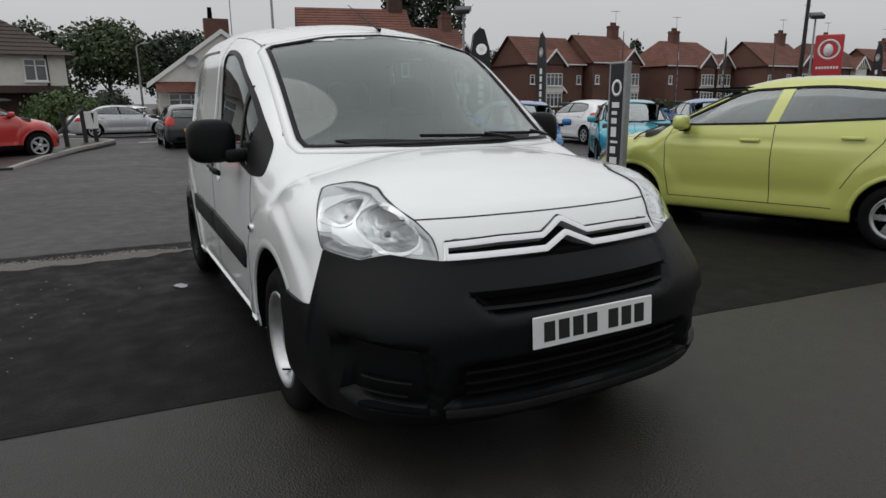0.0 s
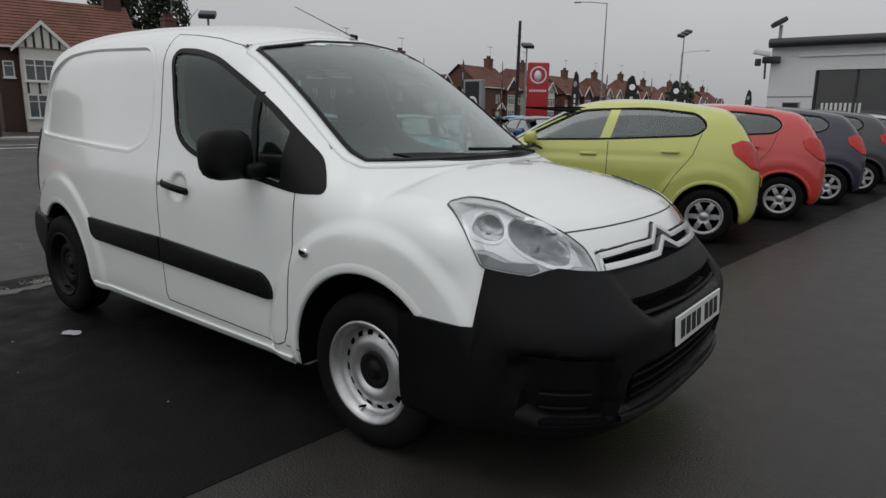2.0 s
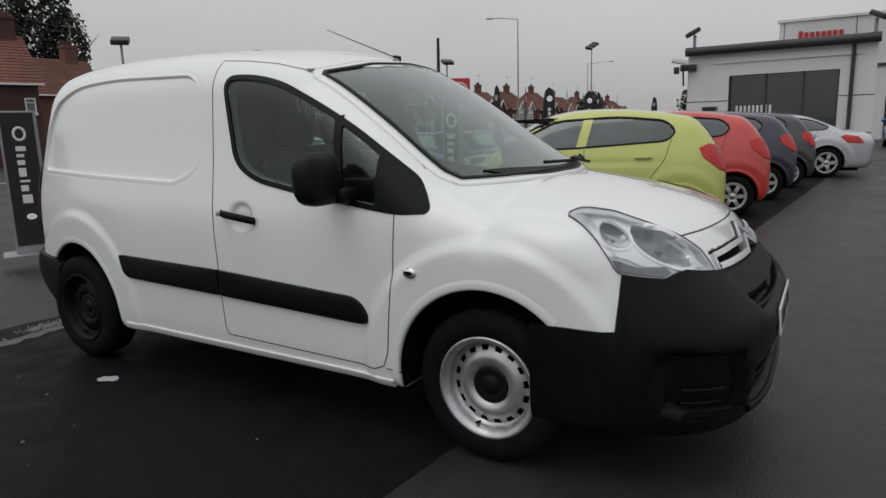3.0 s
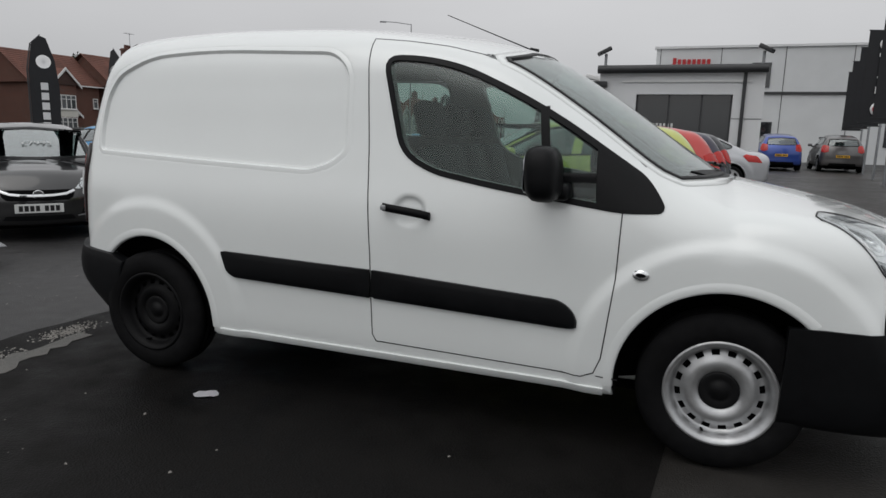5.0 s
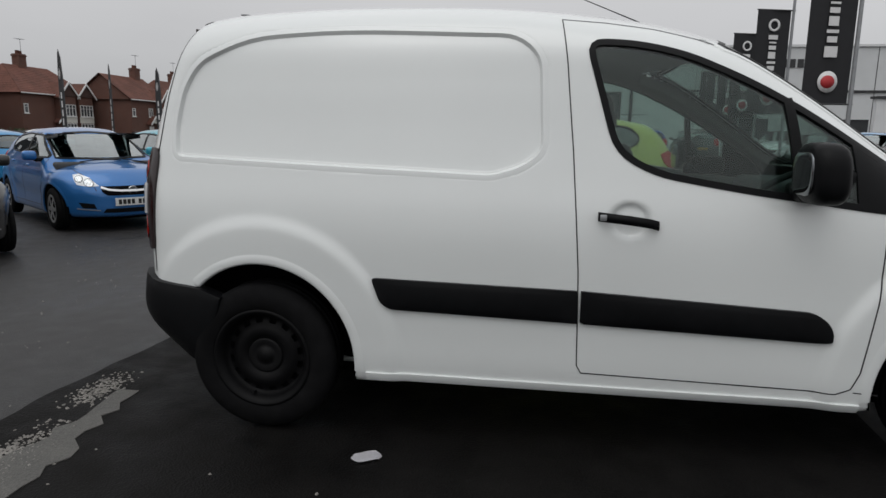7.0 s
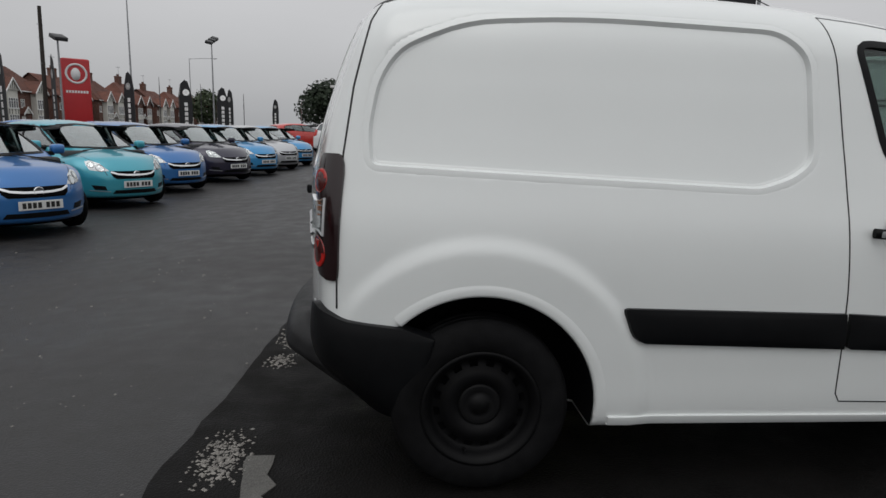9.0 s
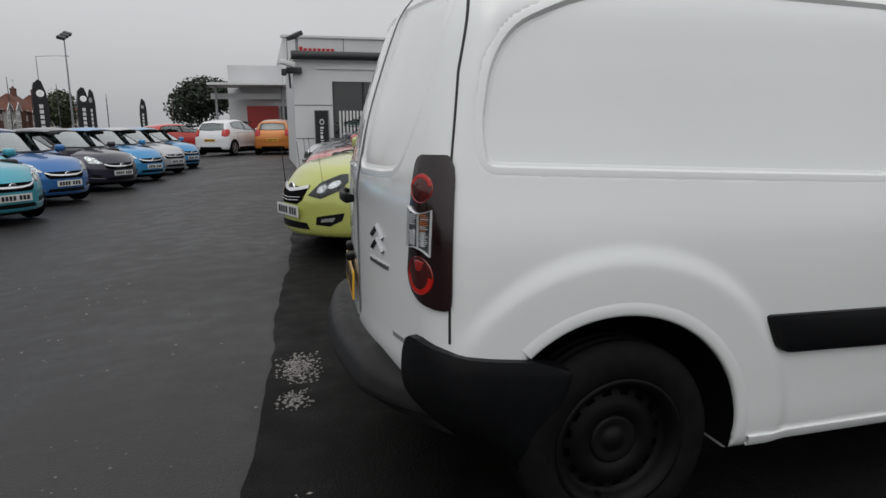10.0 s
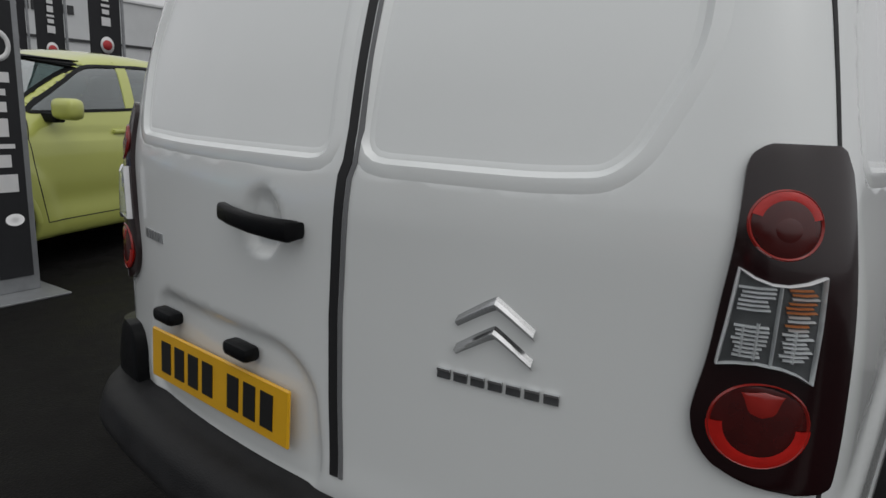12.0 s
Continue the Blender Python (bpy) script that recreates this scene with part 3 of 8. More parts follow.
# ---- wheels ----
def wheel(name, parent, x, y, r, rim_r, width, style, side):
    """A wheel at its hub; side -1 for the vehicle's right. Its outer face points away from the vehicle."""
    root = new(name)
    root.parent = parent
    root.empty_display_size = 0.1
    root.matrix_basis = pose(x, y, r, 0, 0, 0 if side < 0 else 180)
    w = width / 2
    tyre = [(rim_r - 0.005, w * 0.86), (rim_r, -w * 0.86), (rim_r + 0.012, -w * 0.95), (rim_r + (r - rim_r) * 0.45, -w), (r - 0.022, -w * 0.9), (r - 0.006, -w * 0.72)]
    for g_ in (-0.42, 0.0, 0.42):
        tyre += [(r, (g_ - 0.16) * w), (r, (g_ + 0.12) * w), (r - 0.007, (g_ + 0.13) * w), (r - 0.007, (g_ + 0.20) * w)]
    tyre += [(r - 0.006, w * 0.72), (r - 0.022, w * 0.9), (rim_r + (r - rim_r) * 0.45, w), (rim_r + 0.012, w * 0.95)]
    part("tyre", lathe(tyre, 56, closed=True), M_RUBBER, root)
    if style in ("steel", "black_steel"):
        m = M_SILVER if style == "steel" else M_BLACKSTEEL
        prof = [(rim_r + 0.006, -w * 0.90), (rim_r + 0.004, -w * 0.96), (rim_r - 0.006, -w * 0.97), (rim_r - 0.014, -w * 0.86), (rim_r - 0.022, -w * 0.80), (rim_r - 0.026, -w * 0.55),
                (rim_r - 0.034, -w * 0.40), (rim_r * 0.80, -w * 0.36), (rim_r * 0.70, -w * 0.44), (rim_r * 0.62, -w * 0.56), (rim_r * 0.50, -w * 0.62), (rim_r * 0.40, -w * 0.50), (rim_r * 0.36, -w * 0.42), (rim_r * 0.10, -w * 0.42)]
        seg = 96
        part("rim", lathe(prof, seg, lambda i, j: i in (7,) and j % 6 in (1, 2, 3)), m, root, "silver steel wheel" if style == "steel" else "black steel wheel")
        part("hub_cap", lathe([(rim_r * 0.37, -w * 0.40), (rim_r * 0.365, -w * 0.50), (rim_r * 0.33, -w * 0.53), (rim_r * 0.24, -w * 0.47), (rim_r * 0.16, -w * 0.46), (rim_r * 0.15, -w * 0.52), (0.001, -w * 0.53)], 36), M_CAP, root, "black hub cap")
        bm = bmesh.new()
        a = radians(253)
        tube(bm, [((rim_r - 0.03) * math.cos(a), -w * 0.45, (rim_r - 0.03) * math.sin(a)), ((rim_r - 0.04) * math.cos(a), -w * 0.85, (rim_r - 0.04) * math.sin(a))], 0.005, 8)
        part("valve", bm, M_RUBBER, root)
    else:
        spokes = 6 if style == "six" else 5
        seg = spokes * 12
        prof = [(rim_r + 0.005, -w * 0.92), (rim_r - 0.008, -w * 0.98), (rim_r * 0.90, -w * 0.86), (rim_r * 0.84, -w * 0.88), (rim_r * 0.66, -w * 0.93), (rim_r * 0.48, -w * 0.95), (rim_r * 0.36, -w * 0.94), (rim_r * 0.30, -w * 0.88), (rim_r * 0.20, -w * 0.86), (rim_r * 0.18, -w * 0.92), (0.001, -w * 0.93)]
        def gap(i, j):
            k = j % 12
            return (i == 3 and 2 <= k <= 9) or (i == 4 and 3 <= k <= 8) or (i == 5 and 4 <= k <= 7)
        part("rim", lathe(prof, seg, gap), M_SILVER, root, "silver spoked wheel trim")
    part("drum", lathe([(rim_r - 0.008, -w * 0.25), (rim_r * 0.7, -w * 0.22), (0.001, -w * 0.2)], 36), M_DARK, root, "dark brake drum behind the wheel")
    return root


NOSE_ARC = 0.0145  # metres round the nose for a degree


def shell(s):
    """The field of a vehicle's outer skin from its curves."""
    def F(x, y, z):
        W = s["W"](z) - s["taper"][1] * np.clip((s["taper"][0] - x) / s["taper"][2], 0, 2) ** 2
        for ax_, flare in s["axles"]:
            r = np.sqrt((x - ax_) ** 2 + (z - s["r"]) ** 2)
            f0, f1 = s.get("flare", (0.13, 0.24))
            W = W + flare * (1 - step(s["arch"] + f0, s["arch"] + f1, r))
        for c0, c1, cz, cw, depth in s.get("creases", ()):
            W = W - depth * np.exp(-((z - cz) / cw) ** 2) * step(c0 - 0.15, c0 + 0.15, x) * (1 - step(c1 - 0.1, c1 + 0.1, x))
        for poly, depth, soft in s.get("dents", ()):
            W = W - depth * (1 - step(soft * 0.1, soft, sdf(poly, x, z)))
        u = np.maximum(0, (x - s["xs"]) / (s["nose"](z) - s["xs"]))
        q = s["square"](z) if "square" in s else 2.0
        S = ((u ** q + np.abs(y / W) ** q) ** (1 / q) - 1) * W
        T = (z - s["H"](x) + s["K"](x) * y * y) * 0.86
        R = s["tail"](z) + s["bow"] * y * y - x
        for poly, depth, soft in s.get("reardents", ()):
            R = R + depth * (1 - step(soft * 0.1, soft, sdf(poly, y, z)))
        f = smax(S, T, s.get("edge", 0.11))
        f = smax(f, R, s.get("corner", 0.14))
        if "nosedents" in s:
            xb, yb, zb, f = np.broadcast_arrays(x, y, z, f)
            sel = xb > 0.15
            f, xb, yb, zb = f.copy(), xb[sel], yb[sel], zb[sel]
            ang = np.degrees(np.arctan2(np.abs(yb), xb - 0.1)) * NOSE_ARC
            for poly, depth, soft, grow in s["nosedents"]:
                f[sel] += depth * (1 - step(grow - soft, grow, sdf(poly, ang, zb))) * step(0.15, 0.2, xb)
        return smax(f, s["zb"] - z, 0.05)
    return F


def carved(s, F):
    """The skin with its wheel arches, cabin and window openings cut out."""
    def G(x, y, z):
        f = skin0 = F(x, y, z)
        for ax_, _ in s["axles"]:
            r = np.sqrt((x - ax_) ** 2 + (z - s["r"]) ** 2) - s["arch"]
            f = np.maximum(f, -np.maximum(r, s["track"] - 0.16 - np.abs(y)))
        x0, x1, z0 = s["cabin"]
        inner = np.maximum(skin0 + 0.05, np.maximum(np.maximum(x0 - x, x - x1), z0 - z))
        out = np.maximum(f, -inner)
        near = -skin0 - 0.14
        for poly in s["side_glass"]:
            out = np.maximum(out, -np.maximum(np.maximum(sdf(poly, x, z) + 0.012, 0.3 - np.abs(y)), near))
        out = np.maximum(out, -np.maximum(np.maximum(sdf([(a if a else -0.4, b) for a, b in s["screen"]], np.abs(y), z) + s.get("screen_in", 0.016), s["screen_x"] - x), near))
        for poly in s.get("left_glass", ()):
            out = np.maximum(out, -np.maximum(np.maximum(sdf(poly, x, z) + 0.012, 0.3 - y), near))
        if "rear_glass" in s:
            out = np.maximum(out, -np.maximum(np.maximum(sdf([(a if a else -0.4, b) for a, b in s["rear_glass"]], np.abs(y), z) + 0.02, x - s["rear_x"]), near))
        return out
    return G


def line_cabin(ob, F, s):
    """Gives the faces inside the cabin a trim of their own."""
    me = ob.data
    me.materials.append(M_HEADLINE)
    c = np.array([p_.center[:] for p_ in me.polygons])
    x0, x1, z0 = s["cabin"]
    depth_ = F(*c.T)
    ins = ((depth_ < -0.022) | ((depth_ < -0.008) & (c[:, 2] > 0.985) & (c[:, 0] > x1 - 1.45))) & (c[:, 0] > x0 - 0.05) & (c[:, 0] < x1 + 0.05) & (c[:, 2] > z0 - 0.05)
    me.polygons.foreach_set("material_index", ins.astype(np.int32))


def liners(s, parent, F):
    """Linings of the wheel arches, out to the edge of the body; near-black stands in for the shade inside."""
    for ax_, _ in s["axles"]:
        for sd in (-1, 1):
            k, V, Fc = 32, [], []
            A = np.radians(np.linspace(-10, 190, k + 1))
            r = s["arch"] - 0.007
            edge = np.abs(lay(F, "R", ax_ + r * np.cos(A), np.maximum(s["r"] + r * np.sin(A), s["zb"] + 0.05))[0][:, 1]) - 0.010
            y0 = s["track"] - 0.142
            for a, e_ in zip(A, edge):
                for rr, yy in ((0.02, y0), (r, y0), (r, max(e_, y0))):
                    V.append((ax_ + rr * math.cos(a), sd * yy, s["r"] + rr * math.sin(a)))
            for i in range(k):
                for q in (0, 1):
                    a = i * 3 + q
                    Fc.append((a, a + 1, a + 4, a + 3))
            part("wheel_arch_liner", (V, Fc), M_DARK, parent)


def arch_lip(F, side, cx, cz, r, a0, a1, up=0.0, low=0.262):
    """The rolled edge of a wheel arch: an arc of sheet that turns in under the body."""
    A = np.radians(np.arange(a0, a1 + 1.5, 1.5))
    rows = []
    for rr, ho in ((r + 0.042, -0.0015), (r + 0.026, 0.0025 + up), (r + 0.006, 0.0035 + up), (r - 0.002, 0.001 + up), (r - 0.005, -0.006), (r - 0.005, -0.030)):
        x, z = cx + rr * np.cos(A), cz + rr * np.sin(A)
        p, n = lay(F, side, x, np.maximum(z, low))
        p[:, 2] = z
        n[:, 2] = np.where(z < low, 0, n[:, 2])
        rows.append(p + n * ho)
    k = len(A)
    return np.concatenate(rows).tolist(), [(q * k + i, q * k + i + 1, (q + 1) * k + i + 1, (q + 1) * k + i) for q in range(5) for i in range(k - 1)]


def seat(parent, x, y, z, lean=14, w=0.48, wide=None):
    m = pose(x, y, z)
    w = wide or w
    bm = bmesh.new()
    box(bm, -0.24, 0.26, -w / 2, w / 2, -0.16, 0.0, 0.05, m, 3)
    part("seat_cushion", bm, M_SEAT, parent)
    bm = bmesh.new()
    box(bm, -0.07, 0.07, -w / 2, w / 2, 0, 0.58, 0.05, m @ pose(-0.22, 0, -0.02, 0, -lean, 0), 3)
    part("seat_back", bm, M_SEAT, parent)
    for k in ((-w / 4, w / 4) if wide else (0,)):
        bm = bmesh.new()
        box(bm, -0.05, 0.05, -0.13, 0.13, 0.62, 0.80, 0.045, m @ pose(-0.22, k, -0.02, 0, -lean, 0), 3)
        part("headrest", bm, M_SEAT, parent)


def plate(parent, m, w, h, material, name="number_plate"):
    """A registration plate with its lettering as plain bars; m: its middle, facing +x."""
    bm = bmesh.new()
    box(bm, -0.004, 0.004, -w / 2, w / 2, -h / 2, h / 2, 0.003, m, 1)
    pl = part(name, bm, material, parent, smooth=False)
    u = -w / 2 + 0.035
    cw = (w - 0.07 - 0.035) / 7
    for i in range(7):
        if i == 4:
            u += 0.035
        part("lettering_bar", boxes((0.0042, 0.0056, u + 0.008, u + cw - 0.008, -h * 0.31, h * 0.31), m=m), M_INK, pl, smooth=False)
        u += cw
    return pl


def car(s, name, label, group="", step_=0.03):
    """A complete hatchback, saloon or small off-roader at the origin: front axle at x = 0, nose to +x."""
    root = thing(name, label, "car", group)
    F = shell(s)
    G = carved(s, F)
    hw = s["half"]
    line_cabin(part("body", skinned(G, (s["ends"][0] - 0.1, -hw - 0.1, 0.08), (s["ends"][1] + 0.1, hw + 0.1, s["top"] + 0.1), step_), s["paint"], root), F, s)
    liners(s, root, F)
    bm = boxes((s["ends"][0] + 0.35, s["ends"][1] - 0.4, -s["track"] + 0.2, s["track"] - 0.2, 0.13, s["zb"] + 0.03), bevel=0.02)
    part("underbody", bm, M_DARK, root)
    for ax_, _ in s["axles"]:
        for sd in (-1, 1):
            wheel("wheel", root, ax_, sd * s["track"], s["r"], s["rim"], s["tyre"], s["wheel"], sd)
    for side in "RL":
        for ax_, _ in s["axles"]:
            part("arch_lip", arch_lip(F, side, ax_, s["r"], s["arch"] + 0.004, 8, 172, 0.002, s["zb"] + 0.06), s["paint"], root)
        for poly in s["side_glass"]:
            part("side_window", skin(F, side, poly, -0.002, 0.004, 1, 14, 22), M_TINT, root, "tinted side window")
            part("window_seal", ribbon(F, side, poly, 0.019, 0.005, 0.014, True, 0.03), M_BLACKPL, root)
        for a, b in s["pillars"]:
            part("pillar_trim", ribbon(F, side, [a, b], s.get("pillar_w", 0.07), 0.003, 0.01, False, 0.05), s.get("pillar_mat", M_BLACKPL), root)
        for path in s["seams"]:
            part("door_seam", ribbon(F, side, path, 0.007, 0.0012, 0.002, False, 0.05), M_SEAM, root)
        for hx, hz in s["handles"]:
            bm = bmesh.new()
            p, n = lay(F, side, [hx], [hz])
            yy = p[0][1]
            box(bm, hx - 0.09, hx + 0.09, yy - 0.028, yy + 0.028, hz - 0.016, hz + 0.016, 0.013, None, 2)
            part("door_handle", bm, s["paint"], root)
        sd = -1 if side == "R" else 1
        mx, mz = s["mirror"]
        p, n = lay(F, side, [mx], [mz])
        bm = bmesh.new()
        box(bm, mx - 0.06, mx + 0.07, p[0][1] + sd * 0.06, p[0][1] + sd * 0.25, mz - 0.01, mz + 0.13, 0.045, None, 3)
        mirror = part("door_mirror", bm, s["paint"], root)
        bm = bmesh.new()
        box(bm, mx - 0.03, mx + 0.05, p[0][1] - sd * 0.03, p[0][1] + sd * 0.10, mz - 0.03, mz + 0.03, 0.012)
        part("mirror_arm", bm, M_BLACKPL, mirror)
        if s.get("sill_black"):
            part("sill_cladding", ribbon(F, side, [(s["axles"][1][0] + s["arch"], s["zb"] + 0.07), (s["axles"][0][0] - s["arch"], s["zb"] + 0.07)], 0.10, 0.008), M_BLACKPL, root)
        mir = 1 if side == "L" else -1
        hl = [(mir * a, b) for a, b in s["headlight"]]
        dark_ = s.get("dark_lamp")
        lamp = part("headlight", skin(F, "C", hl, 0.003, 0.008, 0, 18, 8), M_CAP if dark_ else M_LAMPWHITE, root)
        lens_hl = [(mir * a, b) for a, b in s["headlight"]]
        ca, cz = np.mean([q[0] for q in hl]), np.mean([q[1] for q in hl])
        for da, dz, ra, rz in s.get("bowls", ((-6, -0.030, 5.5, 0.050), (5.5, 0.022, 4.5, 0.040))):
            oval = [(ca + mir * (da + ra * math.cos(q)), cz + dz + rz * math.sin(q) + 0.004 * ra * math.cos(q)) for q in np.linspace(0, 2 * math.pi, 21)[:-1]]
            part("lamp_bowl", skin(F, "C", oval, 0.010, 0.008, 1, 12, 10, -0.006), M_BOWL, lamp)
            part("bowl_rim", ribbon(F, "C", oval, 0.008, 0.0105, 0.004, True, 0.02, scale=(0.0125, 1)), M_SMOKE, lamp)
        part("lens", skin(F, "C", lens_hl, 0.012, 0.002, 0, 16, 8, 0.008), M_LENS, lamp)
        tl = s["taillight"]
        part("taillight", skin(F, ("D", s["axles"][1][0]), [(mir * a, b) for a, b in tl], 0.010, 0.02, 1, 12, 8, 0.006), M_REDLENS, root, "red rear lamp")
    scr = s["screen"]
    full = [(-a, b) for a, b in scr[::-1]] + list(scr)
    full = [q for i, q in enumerate(full) if i == 0 or abs(q[0] - full[i - 1][0]) + abs(q[1] - full[i - 1][1]) > 1e-6]
    part("windscreen", skin(F, "F", full, -0.002, 0.004, 1, 14, 24), M_CARSCREEN, root, "glossy windscreen")
    part("screen_surround", ribbon(F, "F", full, 0.026, 0.005, 0.014, True, 0.04), M_BLACKPL, root)
    if "rear_glass" in s:
        rg = s["rear_glass"]
        full = [(-a, b) for a, b in rg[::-1]] + list(rg)
        part("rear_window", skin(F, "B", full, -0.002, 0.004, 1, 12, 20), M_TINT, root, "dark rear window")
        part("window_seal", ribbon(F, "B", full, 0.03, 0.002, 0.012, True, 0.05, True), M_BLACKPL, root)
    for nm, poly, material, lift in s["nose_parts"]:
        full = [(-a, b) for a, b in poly[::-1]] + list(poly)
        part(nm, skin(F, "C", full, lift, lift + 0.006, 1, 10, 30), material, root)
    for nm, poly, material, lift in s.get("nose_pairs", ()):
        for mir in (-1, 1):
            part(nm, skin(F, "C", [(mir * a, b) for a, b in poly], lift, lift + 0.006, 1, 10, 12), material, root)
    for path, wd in s.get("smiles", ()):
        full = [(-a, b) for a, b in path[:0:-1]] + list(path)
        part("grille_bar", ribbon(F, "C", full, wd, 0.014, 0.006, False, 0.04, scale=(0.0125, 1)), M_CHROME, root, "chrome grille bar")
    p, n = lay(F, "C", [0.0], [s["badge_z"]])
    part("badge", (lambda g_: ([(p[0][0] + 0.012 - v[1], v[0], s["badge_z"] + v[2]) for v in g_[0]], g_[1]))(lathe([(0.062, 0.012), (0.062, 0.0), (0.054, -0.004), (0.05, 0.004), (0.001, 0.004)], 28)), M_CHROME, root, "round chrome badge")
    p, n = lay(F, "C", [0.0], [s["plate_z"]])
    plate(root, Matrix.Translation((p[0][0] + 0.018, 0, s["plate_z"])), 0.52, 0.111, M_PLATEW, "front_plate")
    p, n = lay(F, "B", [0.0], [s["rear_plate_z"]])
    plate(root, Matrix.Translation((p[0][0] - 0.012, 0, s["rear_plate_z"])) @ pose(0, 0, 0, 0, 0, 180), 0.52, 0.111, M_PLATEY, "rear_plate")
    if s.get("rear_bumper"):
        part("rear_bumper_trim", skin(F, "B", s["rear_bumper"], 0.012, 0.03, 1, 10, 24), M_BLACKPL, root)
    # cabin
    x0, x1, z0 = s["cabin"]
    bm = bmesh.new()
    box(bm, x1 - 0.42, x1 - 0.03, -hw + 0.14, hw - 0.14, z0 + 0.25, s["cowl"] - 0.02, 0.05, None, 3)
    part("dashboard", bm, M_TRIM, root)
    for y in (-0.36, 0.36):
        seat(root, x1 - 1.05, y, z0 + 0.20)
    seat(root, x1 - 1.85, 0, z0 + 0.22, wide=1.15)
    ring = lathe([(0.185, 0.0), (0.18, 0.012), (0.165, 0.014), (0.16, 0.0), (0.165, -0.012), (0.18, -0.012)], 28, closed=True)
    part("steering_wheel", ring, M_TRIM, root, at=pose(x1 - 0.50, -0.36, s["cowl"] - 0.04, 62, 0, 90))
    bm = bmesh.new()
    w1 = [(-0.55, 0.03), (-0.05, -0.02)]
    for yy in (-0.42, 0.18):
        pts = [lay(F, "T", [s["wiper_x"] + 0.02 * k], [yy + 0.11 * k])[0][0] + np.array([0.02, 0, 0.022]) for k in range(6)]
        tube(bm, pts, 0.008, 6)
    part("wiper", bm, M_BLACKPL, root)
    for path in s.get("top_seams", ()):
        part("bonnet_seam", ribbon(F, "T", path, 0.007, 0.001, 0.002, False, 0.05), M_SEAM, root)
    return root


